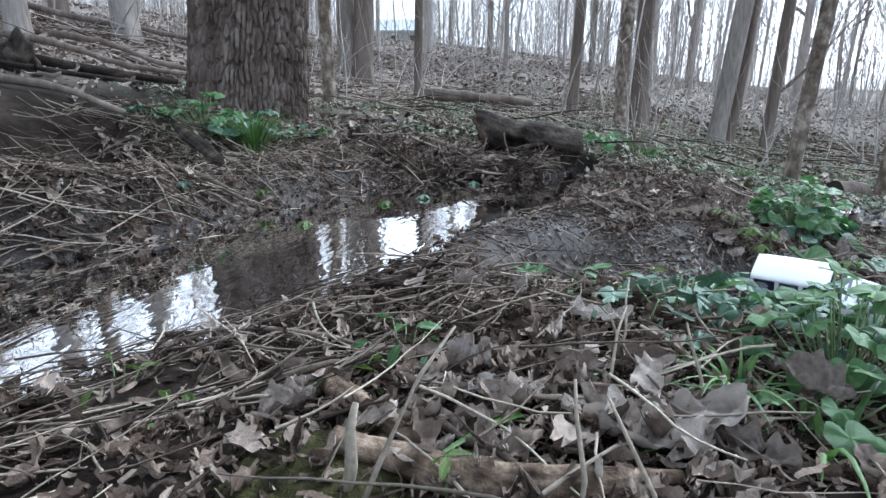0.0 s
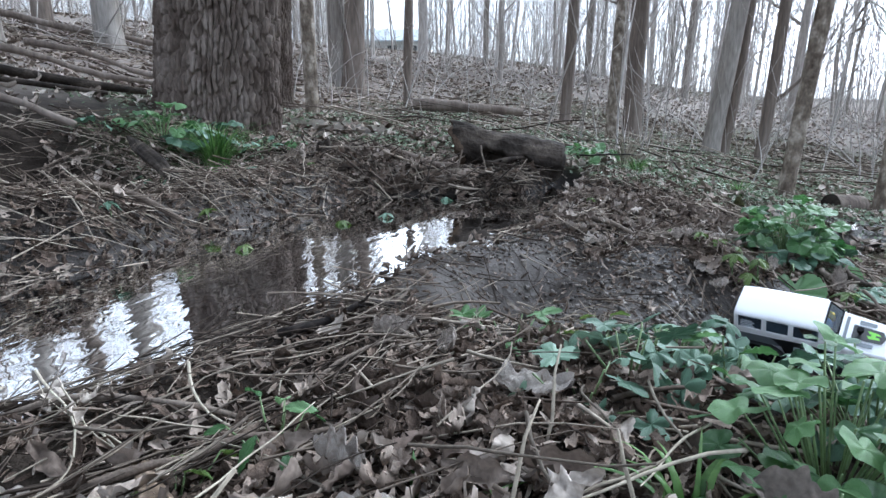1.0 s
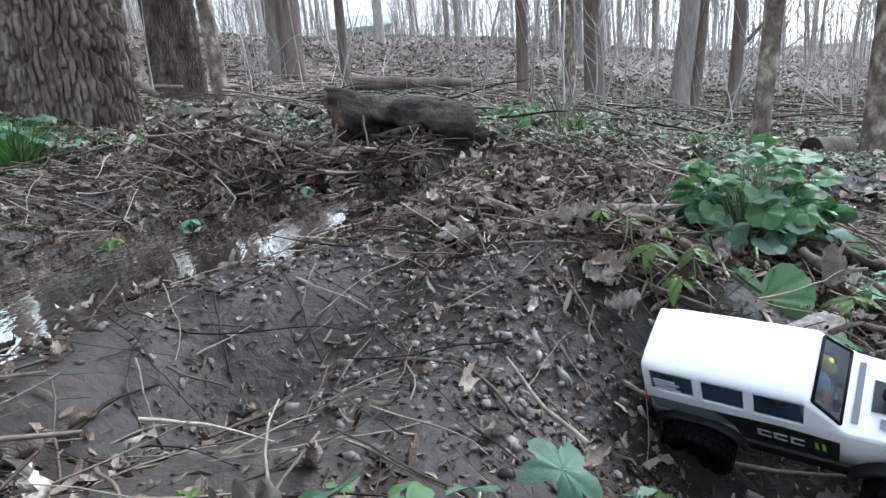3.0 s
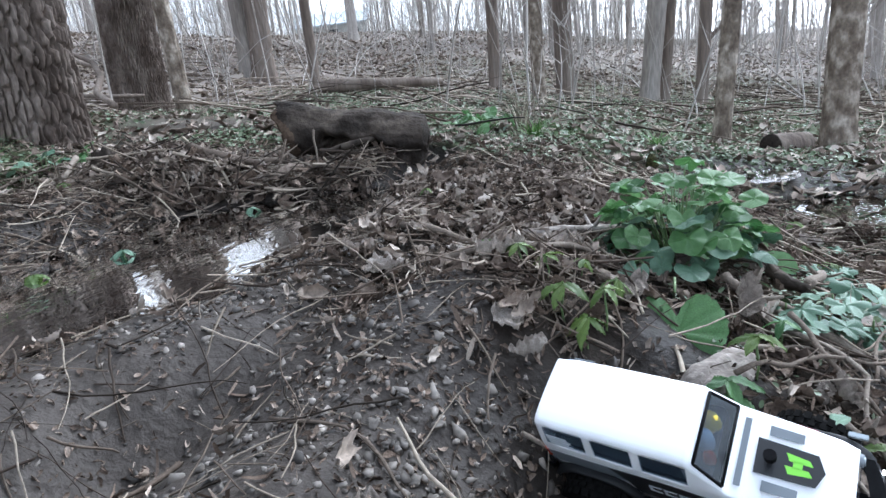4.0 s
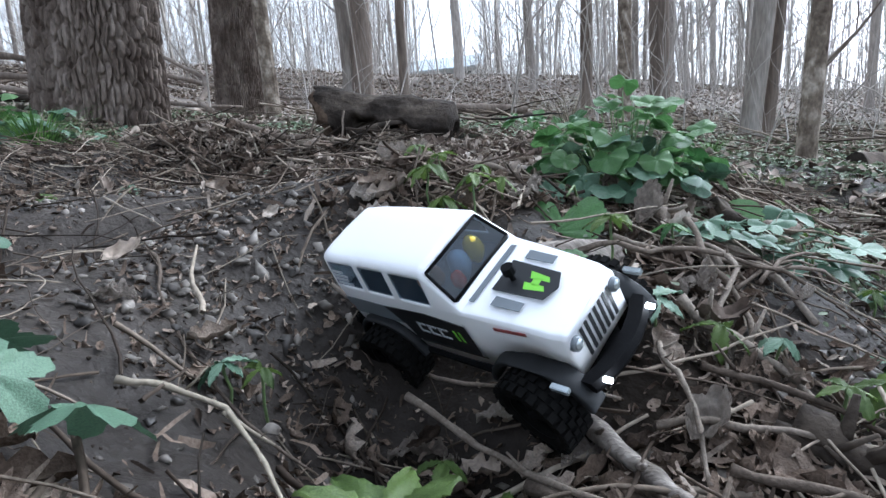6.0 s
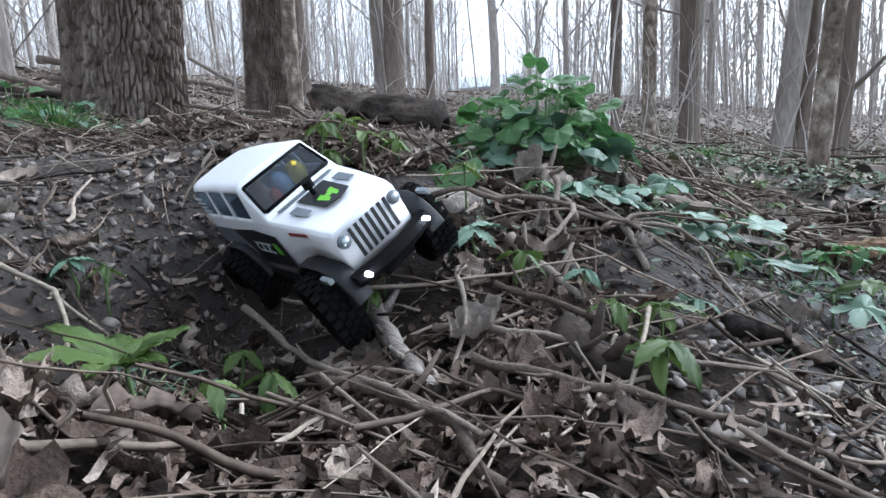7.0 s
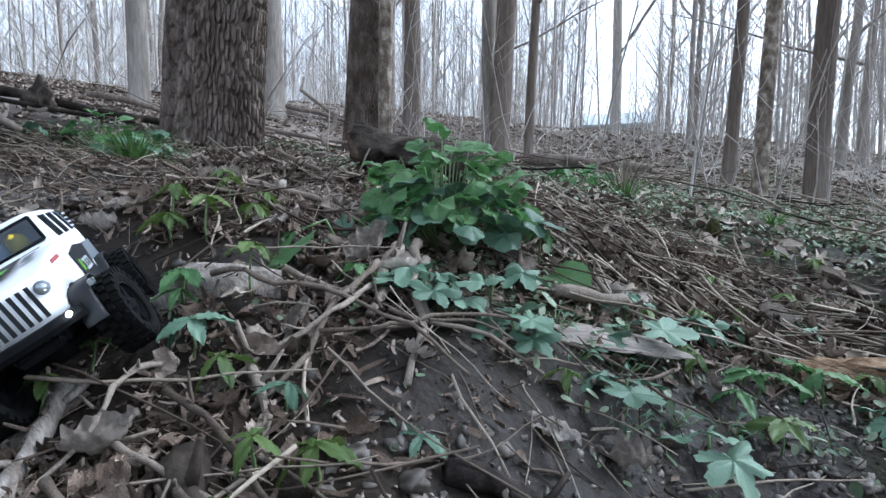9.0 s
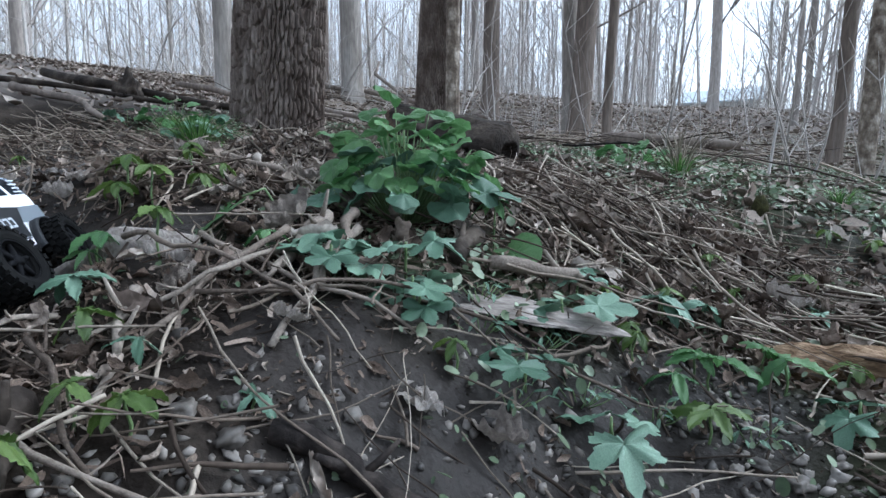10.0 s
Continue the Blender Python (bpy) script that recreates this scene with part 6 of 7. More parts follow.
# hood, grille and lamps
plate("hood_panel", [(0.092, -0.028, 0.1945), (0.17, -0.024, 0.187), (0.18, 0.0, 0.186), (0.17, 0.024, 0.187), (0.092, 0.028, 0.1945)], M_BLACK, None, "black hood panel", 0.0012)
plate("cowl", [(0.07, -0.055, 0.1955), (0.079, -0.055, 0.195), (0.079, 0.055, 0.195), (0.07, 0.055, 0.1955)], M_GREY, None, "grey cowl strip", 0.001)
for pts in ([(0.135, 0.004), (0.165, 0.004), (0.16, 0.012), (0.13, 0.016)], [(0.135, -0.016), (0.165, -0.012), (0.16, -0.004), (0.13, -0.004)], [(0.14, -0.006), (0.152, -0.006), (0.152, 0.006), (0.14, 0.006)]):
    plate("emblem", [(x, y, 0.1935 - 0.09 * (x - 0.1)) for x, y in pts], M_LIMEPAINT, None, "lime hood emblem", 0.0014)
v, f = joined([tube([(0.112, -0.004, 0.19), (0.112, -0.004, 0.207)], [0.004, 0.004], 10), tube([(0.112, -0.004, 0.205), (0.112, -0.004, 0.217)], [0.009, 0.009], 10)])
part("body_post", mesh_of("body_post", v, f, M_PLASTIC, True), toy, "black knob through the hood")
for k in range(7):
    y = (k - 3) * 0.0115
    plate("grille_slot", [(0.2195, y - 0.003, 0.112), (0.2195, y + 0.003, 0.112), (0.2195, y + 0.003, 0.16), (0.2195, y - 0.003, 0.16)], M_BLACK, None, "", 0.0008)
for side in (-1, 1):
    y = 0.05 * side
    for nm, r, x0, x1, m in (("headlight", 0.0105, 0.216, 0.2225, M_GREY), ("lens", 0.0075, 0.2222, 0.2245, M_CHROME)):
        ob = part(nm, mesh_of(nm, *tube([(x0, y, 0.149), (x1, y, 0.149)], [r, r * 0.9], 18), m), toy)
    v, f = tube([(0.246, 0.06 * side, 0.104), (0.256, 0.06 * side, 0.104)], [0.0036, 0.0034], 14)
    lamp = part("bumper_lamp", mesh_of("bumper_lamp", v, f, M_LED), toy, "small lit white lamp")
    block("frame_rail", (-0.2, 0.03 * side - 0.006, 0.07), (0.21, 0.03 * side + 0.006, 0.085), M_PLASTIC, None, "black chassis rail", 0.001)
    block("rock_slider", (-0.075, 0.078 * side - 0.006, 0.07), (0.075, 0.078 * side + 0.006, 0.08), M_PLASTIC, None, "black sill guard", 0.002)
v, f = [], []
for k in range(9):
    q = (k - 4) / 4
    x = 0.256 - 0.018 * abs(q) ** 2.2
    for dx, dz in ((-0.02, 0.09), (0.0, 0.09), (0.003, 0.098), (-0.002, 0.107), (-0.022, 0.107)):
        v.append((x + dx, q * 0.074, dz))
f = grid_faces(9, 5) + [(0, 1, 2, 3, 4), (44, 43, 42, 41, 40)] + [(i * 5 + 4, (i + 1) * 5 + 4, (i + 1) * 5, i * 5) for i in range(8)]
part("front_bumper", mesh_of("front_bumper", v, f, M_PLASTIC, True), toy, "black front bumper")
block("skid_plate", (0.19, -0.03, 0.07), (0.235, 0.03, 0.082), M_PLASTIC, None, "black skid plate", 0.003)
block("rear_bumper", (-0.262, -0.085, 0.082), (-0.236, 0.085, 0.108), M_PLASTIC, None, "black rear bumper", 0.004)


def wheel(x, y, turn):
    w = part("wheel", None, toy, "", pose(x, y, TYRE, 0, 0, turn) @ Matrix.Scale(1.1, 4))
    # tyre: a lathed carcass with two rows of lugs and shoulder blocks
    prof = [(0.036, -0.019), (0.043, -0.0215), (0.05, -0.021), (0.0535, -0.016), (0.0545, 0.0), (0.0535, 0.016), (0.05, 0.021), (0.043, 0.0215), (0.036, 0.019), (0.032, 0.012), (0.032, -0.012)]
    v, n = [], 48
    for k in range(n):
        a = math.tau * k / n
        v += [(r * math.cos(a), h, r * math.sin(a)) for r, h in prof]
    f = [(k * 11 + j, k * 11 + (j + 1) % 11, ((k + 1) % n) * 11 + (j + 1) % 11, ((k + 1) % n) * 11 + j) for k in range(n) for j in range(11)]
    pieces = [(v, f)]
    for k in range(24):
        for h0, h1, r0, off in ((-0.022, -0.011, 0.0575, 0.0), (0.011, 0.022, 0.0575, 0.5), (-0.009, -0.001, 0.058, 0.5), (0.001, 0.009, 0.058, 0.0)):
            a0 = math.tau * (k + off) / 24
            a1 = a0 + math.tau / 24 * 0.62
            b = []
            for r in (0.05, r0):
                for a in (a0, a1):
                    b += [(r * math.cos(a), h0, r * math.sin(a)), (r * math.cos(a), h1, r * math.sin(a))]
            pieces.append((b, [(0, 1, 3, 2), (4, 6, 7, 5), (0, 4, 5, 1), (2, 3, 7, 6), (0, 2, 6, 4), (1, 5, 7, 3)]))
    part("tyre", mesh_of("tyre", *joined(pieces), M_RUBBER, True), w, "black knobbly rubber tyre")
    s = 1 if y > 0 else -1
    pieces = []
    ring = [(0.033, 0.018), (0.036, 0.018), (0.036, 0.012), (0.03, 0.006), (0.028, -0.012), (0.033, -0.014)]
    v = []
    for k in range(32):
        a = math.tau * k / 32
        v += [(r * math.cos(a), h * s, r * math.sin(a)) for r, h in ring]
    pieces.append((v, [(k * 6 + j, k * 6 + j + 1, ((k + 1) % 32) * 6 + j + 1, ((k + 1) % 32) * 6 + j) for k in range(32) for j in range(5)]))
    for k in range(6):
        a = math.tau * k / 6
        pieces.append(tube([(0.005 * math.cos(a), 0.011 * s, 0.005 * math.sin(a)), (0.031 * math.cos(a), 0.009 * s, 0.031 * math.sin(a))], [0.0055, 0.004], 6))
    pieces.append(tube([(0, 0.004 * s, 0), (0, 0.017 * s, 0)], [0.011, 0.009], 12))
    pieces.append(tube([(0, -0.012 * s, 0), (0, 0.004 * s, 0)], [0.03, 0.03], 24))
    part("rim", mesh_of("rim", *joined(pieces), M_PLASTIC), w, "black spoked rim")


for x, turn in ((-AX, 0), (AX, -8)):
    for y in (-WIDE, WIDE):
        wheel(x, y, turn)
    v, f = joined([tube([(x, -0.08, TYRE), (x, 0.08, TYRE)], [0.009, 0.009], 10), tube([(x, -0.02, TYRE), (x, 0.02, TYRE)], [0.018, 0.018], 12)])
    part("axle", mesh_of("axle", v, f, M_PLASTIC), toy, "black axle")
    for y in (-0.05, 0.05):
        part("shock", mesh_of("shock", *tube([(x - 0.02, y, TYRE + 0.01), (x - 0.03, y * 0.95, 0.14)], [0.007, 0.006], 10), M_PLASTIC), toy, "black shock absorber")

# plain little figures in the cabin
for x, y, z, s, m, lab in ((0.026, 0.026, 0.212, 0.75, M_YELLOW, "plain yellow toy figure behind the screen"), (-0.03, -0.03, 0.2, 1.0, M_TAN, "plain brown toy figure in the cabin"),
                           (0.022, -0.006, 0.21, 0.8, M_BLUE, "plain pale blue toy figure behind the screen"), (0.034, -0.028, 0.203, 0.5, M_REDFIG, "plain red toy figure behind the screen")):
    fig = new("toy_figure", lump("toy_figure", x * 90, (0.02 * s, 0.02 * s, 0.032 * s), m, 0.15, 3))
    fig.matrix_basis = CARPOSE @ pose(x, y, z)
    tagged(fig, lab, "toy figure")


# ---- litter: what nobody could count ----
def dry_template(seed, nu=10, nv=6):
    r = random.Random(seed)
    a, curl, roll, wide, pts = r.uniform(0, 6), r.uniform(-0.6, 1.3), r.uniform(0.2, 2.4), r.uniform(0.4, 0.75), r.choice((0, 0, 3, 4))
    v = []
    for i in range(nu):
        t = i / (nu - 1)
        w = wide * 0.5 * math.sin(math.pi * min(max(t, 0.05), 0.95)) ** 0.6 * (1 + 0.16 * math.sin(17 * t + a))
        if pts:
            w *= 0.76 + 0.3 * abs(math.sin(math.pi * pts * t))
        for j in range(nv):
            s = 2 * j / (nv - 1) - 1
            s *= 1 + (r.uniform(-0.3, 0.12) if abs(s) > 0.99 else 0)
            ang = roll * s
            v.append(((t - 0.5) + 0.05 * r.uniform(-1, 1) * abs(s), math.sin(ang) / roll * w, (1 - math.cos(ang)) / roll * w * 1.4 + curl * (t - 0.5) ** 2 + 0.06 * math.sin(7 * t + 3 * s + a) + 0.06 * math.sin(13 * t - 6 * s + 2 * a) + 0.03 * math.sin(25 * t + 9 * s) + 0.04 * r.uniform(-1, 1)))
    return np.array(v), np.array(grid_faces(nu, nv))


def twig_template(seed, flat=False):
    r = random.Random(seed)
    p, d, pts = Vector((-0.5, 0, 0)), Vector((1, 0, 0)), []
    for k in range(8):
        pts.append(p.copy())
        d = (d + Vector((0, r.uniform(-1, 1), r.uniform(-1, 1) * 0.6)) * 0.22).normalized()
        p += d / 7
    v, f = tube(pts, [1.0] * 8, 4, False)
    v = np.array([tuple(q) for q in v]).reshape(8, 4, 3)
    c = np.array([tuple(q) for q in pts])[:, None]
    return c, (v - c), np.array(f)


def spread(rng, n, box, density):
    """n places in the box (x0, x1, y0, y1), by rejection against the density (0 to 1)."""
    out = np.zeros((0, 2))
    while len(out) < n:
        p = np.stack([rng.uniform(box[0], box[1], 4 * n), rng.uniform(box[2], box[3], 4 * n)], -1)
        out = np.concatenate([out, p[rng.random(4 * n) < density(p[:, 0], p[:, 1])]])
    return out[:n]


def turns(rng, n, tilt, yaw=None):
    """n rotation matrices: any yaw (or those given), and a tilt of about so many radians, laid on the slope."""
    w = rng.uniform(0, math.tau, n) if yaw is None else yaw
    a, b = rng.normal(0, tilt, n), rng.normal(0, tilt, n)
    cw, sw, ca, sa, cb, sb = np.cos(w), np.sin(w), np.cos(a), np.sin(a), np.cos(b), np.sin(b)
    z, o = np.zeros(n), np.ones(n)
    rz = np.stack([np.stack([cw, -sw, z], -1), np.stack([sw, cw, z], -1), np.stack([z, z, o], -1)], 1)
    rx = np.stack([np.stack([o, z, z], -1), np.stack([z, ca, -sa], -1), np.stack([z, sa, ca], -1)], 1)
    ry = np.stack([np.stack([cb, z, sb], -1), np.stack([z, o, z], -1), np.stack([-sb, z, cb], -1)], 1)
    return rz @ rx @ ry


def sloped(p, m):
    """Leans the pieces with the soil under them."""
    e = 0.02
    gx = (land(p[:, 0] + e, p[:, 1]) - land(p[:, 0] - e, p[:, 1])) / (2 * e)
    gy = (land(p[:, 0], p[:, 1] + e) - land(p[:, 0], p[:, 1] - e)) / (2 * e)
    nrm = np.stack([-gx, -gy, np.ones(len(p))], -1)
    nrm /= np.linalg.norm(nrm, axis=1, keepdims=True)
    ax = np.stack([1 - nrm[:, 0] ** 2, -nrm[:, 0] * nrm[:, 1], -nrm[:, 0] * nrm[:, 2]], -1)
    ax /= np.linalg.norm(ax, axis=1, keepdims=True)
    ay = np.cross(nrm, ax)
    return np.stack([ax, ay, nrm], -1) @ m


def big_mesh(name, verts, faces, material):
    me = bpy.data.meshes.new(name)
    v, f = np.concatenate(verts), np.concatenate(faces)
    k = f.shape[1]
    me.vertices.add(len(v))
    me.vertices.foreach_set("co", v.astype(np.float32).reshape(-1))
    me.loops.add(len(f) * k)
    me.loops.foreach_set("vertex_index", f.astype(np.int32).reshape(-1))
    me.polygons.add(len(f))
    me.polygons.foreach_set("loop_start", np.arange(0, len(f) * k, k, dtype=np.int32))
    me.update(calc_edges=True)
    me.validate()
    me.shade_smooth()
    me.materials.append(material)
    return me


def strewn(name, label, category, material, templates, places, size, tilt, lift, seed, yaw=None, flat=1.0):
    rng = np.random.default_rng(seed)
    n = len(places)
    rot = sloped(places, turns(rng, n, tilt, yaw))
    s = rng.uniform(size[0], size[1], n)
    z = top(places[:, 0], places[:, 1]) + rng.uniform(lift[0], lift[1], n)
    pick = rng.integers(0, len(templates), n)
    V, F, base = [], [], 0
    for t, (tv, tf) in enumerate(templates):
        k = np.nonzero(pick == t)[0]
        if not len(k):
            continue
        v = np.einsum("nij,vj->nvi", rot[k], tv) * s[k, None, None] + np.stack([places[k, 0], places[k, 1], z[k]], -1)[:, None]
        V.append(v.reshape(-1, 3))
        F.append((tf[None] + (base + np.arange(len(k)) * len(tv))[:, None, None]).reshape(-1, tf.shape[1]))
        base += len(k) * len(tv)
    return tagged(new(name, big_mesh(name, V, F, material)), label, category, kind="stuff")


def twigs(name, label, material, places, length, radius, tilt, lift, seed, yaw=None, category="twigs", kinds=12):
    rng = np.random.default_rng(seed)
    n = len(places)
    rot = sloped(places, turns(rng, n, tilt, yaw))
    s, r = rng.uniform(length[0], length[1], n), rng.uniform(radius[0], radius[1], n)
    z = top(places[:, 0], places[:, 1]) + rng.uniform(lift[0], lift[1], n)
    pick = rng.integers(0, kinds, n)
    taper = np.linspace(1, 0.45, 8)[None, :, None, None]
    V, F, base = [], [], 0
    for t in range(kinds):
        c, off, f = twig_template(seed * 31 + t)
        k = np.nonzero(pick == t)[0]
        if not len(k):
            continue
        loc = c[None] * s[k, None, None, None] + off[None] * r[k, None, None, None] * taper
        v = np.einsum("nij,nabj->nabi", rot[k], loc) + np.stack([places[k, 0], places[k, 1], z[k]], -1)[:, None, None]
        V.append(v.reshape(-1, 3))
        F.append((f[None] + (base + np.arange(len(k)) * 32)[:, None, None]).reshape(-1, 4))
        base += len(k) * 32
    return tagged(new(name, big_mesh(name, V, F, material)), label, category, kind="stuff")


DRYS = [dry_template(k) for k in range(30)]
SCRAPS = [dry_template(k + 50, 5, 4) for k in range(16)]
CLEAR = [(CAR[0], CAR[1], 0.085), (CAR[0] - 0.05, CAR[1] + 0.02, 0.06), (CAR[0] + 0.06, CAR[1] - 0.03, 0.06)]
LEAFY = [(0.819, 1.311, 0.2), (0.738, 1.524, 0.22), (0.715, 1.255, 0.12), (-0.031, 1.988, 0.25), (0.310, 2.015, 0.2), (-0.351, 1.989, 0.2), (0.504, 0.321, 0.25), (1.312, 1.627, 0.25),
         (1.199, 1.510, 0.15), (0.974, 1.675, 0.25), (0.560, 0.586, 0.15), (1.349, 1.047, 0.12), (1.026, 1.119, 0.06), (0.909, 0.762, 0.15), (1.052, 0.861, 0.1), (1.017, 0.791, 0.12), (1.131, 0.917, 0.07)]


def leaf_density(x, y):
    u = creek_at(x, y)
    d = 0.3 + 0.75 * near(x, y, LEAFY) + 0.3 * (fbm(x * 4, y * 4, 3) - 0.5)
    d = d * (1 - 0.97 * near(x, y, MUD)) * (1 - 0.6 * near(x, y, GRAVEL)) * (u > 1.0) * (1 - near(x, y, CLEAR) > 0.35)
    return np.clip(d, 0, 1)


g = np.random.default_rng(5)
strewn("leaf_litter", "brown dead leaves on the far forest floor", "leaf litter", M_DEADFAR, [dry_template(k, 4, 3) for k in range(8)], spread(g, 14000, (-16, 14, 8, 32), lambda x, y: np.clip(1.2 - y / 40, 0, 1)), (0.06, 0.14), 0.1, (0.0, 0.01), 40)
strewn("leaf_litter", "brown dead leaves strewn thickly over the soil", "leaf litter", M_DEAD, DRYS, spread(g, 7000, (-1.0, 1.9, 0.0, 2.7), leaf_density), (0.012, 0.035), 0.34, (0.0, 0.014), 6)
strewn("leaf_litter", "small broken dead leaf scraps over the soil", "leaf litter", M_DEAD, SCRAPS, spread(g, 12000, (-0.6, 1.8, 0.0, 2.2), lambda x, y: np.clip(leaf_density(x, y) + 0.18 * (creek_at(x, y) > 1.1) * (1 - 0.95 * np.maximum(near(x, y, MUD), 0.5 * near(x, y, GRAVEL))), 0, 1)), (0.008, 0.02), 0.4, (0.0, 0.006), 7)
strewn("leaf_litter", "brown dead leaves on the rising forest floor", "leaf litter", M_DEADFAR, [dry_template(k, 4, 3) for k in range(12)], spread(g, 17000, (-6, 5, 2.2, 10), lambda x, y: 0.9 * (creek_at(x, y) > 1.2) * np.clip(1.3 - y / 12, 0, 1)), (0.03, 0.08), 0.16, (0.0, 0.01), 8)
strewn("leaf_litter", "dead leaves heaped on the drift pile", "leaf litter", M_DEAD, DRYS, spread(g, 450, (-0.5, 0.55, 1.78, 2.25), lambda x, y: near(x, y, [(0.0, 1.98, 0.2), (0.3, 2.02, 0.16), (-0.28, 1.98, 0.16)]) * (creek_at(x, y) > 1.0)), (0.03, 0.065), 0.6, (0.0, 0.03), 9)
strewn("leaf_litter", "pale dry leaves on top of the drift pile", "leaf litter", M_DEADFAR, DRYS, spread(g, 520, (-0.5, 0.3, 1.85, 2.3), lambda x, y: near(x, y, [(-0.05, 2.0, 0.16), (-0.28, 2.0, 0.14), (0.12, 2.08, 0.1)]) * (creek_at(x, y) > 1.15)), (0.025, 0.05), 0.6, (0.008, 0.036), 65)


LOGS = [(0.402, 0.242, 0.06), (0.454, 0.199, 0.06), (0.526, 0.176, 0.06), (0.587, 0.196, 0.06), (0.351, 0.271, 0.05), (0.362, 0.194, 0.07)]


PALE = [(0.738, 1.524, 0.2), (0.974, 1.675, 0.22), (0.613, 1.662, 0.16), (-0.030, 2.039, 0.2), (0.257, 2.069, 0.15), (-0.296, 2.038, 0.15), (0.819, 1.334, 0.12), (1.255, 1.864, 0.2), (0.504, 0.272, 0.12), (-0.717, 1.422, 0.25)]
# dry leaves that lie on top
strewn("leaf_litter", "pale curled dry leaves on top of the litter", "leaf litter", M_DEADFAR, DRYS, spread(g, 2200, (-1.0, 1.6, 0.2, 2.3), lambda x, y: (near(x, y, PALE) + 0.06) * (creek_at(x, y) > 1.15) * (1 - near(x, y, CLEAR) > 0.5) * (1 - 0.9 * near(x, y, MUD))), (0.018, 0.045), 0.45, (0.004, 0.02), 45)
# and on round the clearing
strewn("leaf_litter", "dead leaves over the open forest floor", "leaf litter", M_DEADFAR, [dry_template(k, 4, 3) for k in range(8)], spread(g, 9000, (-7, 9, -8, 3.5), lambda x, y: smooth(0.9, 1.9, np.hypot((x - 0.5) / 1.1, y - 1.3)) * (creek_at(x, y) > 1.3) * (1 - 0.8 * smooth(3, 9, np.hypot(x, y)))), (0.03, 0.08), 0.25, (0.0, 0.012), 46)


def twig_density(x, y):
    return (1 - 0.85 * near(x, y, LOGS)) * (1 - 0.7 * (1 - smooth(0.55, 0.8, y))) * np.clip((0.35 + 0.5 * near(x, y, LEAFY) + 0.3 * (fbm(x * 6, y * 6, 13) - 0.5)) * (1 - 0.8 * near(x, y, MUD)) * (creek_at(x, y) > 1.1) * (1 - near(x, y, CLEAR) > 0.5), 0, 1)


twigs("twigs", "thin dead twigs tangled in the litter", M_TWIGS, spread(g, 2600, (-0.9, 1.8, 0.05, 2.5), twig_density), (0.04, 0.2), (0.0006, 0.002), 0.2, (0.002, 0.018), 3)
twigs("twigs", "short stouter twigs in the litter", M_TWIGS, spread(g, 500, (-0.9, 1.8, 0.05, 2.5), twig_density), (0.05, 0.16), (0.0014, 0.003), 0.16, (0.003, 0.014), 4)
twigs("twigs", "sparse thin roots and twigs on the mud", M_STRAW_WET, spread(g, 260, (0.3, 1.4, 0.7, 1.3), lambda x, y: near(x, y, MUD)), (0.05, 0.18), (0.0005, 0.0014), 0.1, (0.0, 0.004), 5)
# straw laid by the flood along the near bank, reeds on the mound, drift on the far bank
p = spread(g, 300, (-0.15, 0.6, 0.1, 0.85), lambda x, y: np.clip(near(x, y, [(0.12, 0.42, 0.16), (0.22, 0.55, 0.15), (0.3, 0.35, 0.18), (0.42, 0.6, 0.12), (0.32, 0.7, 0.1), (0.08, 0.25, 0.15)]), 0, 1) * (creek_at(x, y) > 0.97) * (1 - near(x, y, LOGS)))
twigs("straw", "flattened dark wet straw on the near bank", M_STRAW_WET, p, (0.07, 0.24), (0.0006, 0.0014), 0.08, (0.003, 0.02), 11, g.normal(0.72, 0.35, 300), "straw")
p = spread(g, 60, (0.1, 0.7, 0.15, 0.7), lambda x, y: np.clip(near(x, y, [(0.3, 0.35, 0.2), (0.5, 0.3, 0.2)]), 0, 1) * (1 - 0.8 * near(x, y, LOGS)))
twigs("straw", "pale straw stems lying across the near bank", M_STRAW, p, (0.06, 0.18), (0.0007, 0.0018), 0.14, (0.006, 0.03), 12, None, "straw")
reeds_at = lambda x, y: near(x, y, [(1.2, 1.62, 0.14), (1.35, 1.66, 0.15), (1.1, 1.74, 0.13), (1.46, 1.76, 0.16), (1.28, 1.85, 0.15)])
p = spread(g, 330, (0.9, 1.9, 1.4, 2.2), reeds_at)
twigs("reeds", "flattened brown reeds heaped on the mound", M_TWIGS, p, (0.08, 0.28), (0.0008, 0.0026), 0.14, (0.003, 0.03), 13, g.normal(-0.2, 0.6, 330), "reeds")
twigs("straw", "pale dry stems among the flattened reeds", M_STRAW, spread(g, 90, (0.9, 1.9, 1.4, 2.2), reeds_at), (0.08, 0.26), (0.0007, 0.002), 0.14, (0.006, 0.034), 63, g.normal(-0.1, 0.8, 90), "straw")
strewn("leaf_litter", "dead leaves caught in the flattened reeds", "leaf litter", M_DEAD, DRYS, spread(g, 420, (0.9, 1.9, 1.4, 2.2), reeds_at), (0.015, 0.045), 0.5, (0.0, 0.03), 64)
p = spread(g, 750, (-0.6, 0.6, 1.75, 2.3), lambda x, y: near(x, y, [(0.0, 1.97, 0.2), (0.3, 2.0, 0.19), (-0.3, 1.97, 0.17)]) * (creek_at(x, y) > 0.98))
twigs("drift", "dark drift twigs piled on the far bank", M_STRAW_WET, p, (0.06, 0.26), (0.0014, 0.0045), 0.24, (0.0, 0.026), 14, g.normal(0.1, 0.7, 750), "drift")
p = spread(g, 1300, (-1.1, -0.2, 0.7, 1.8), lambda x, y: np.clip(0.8 - 0.8 * near(x, y, MUD), 0, 1) * (creek_at(x, y) > 0.98))
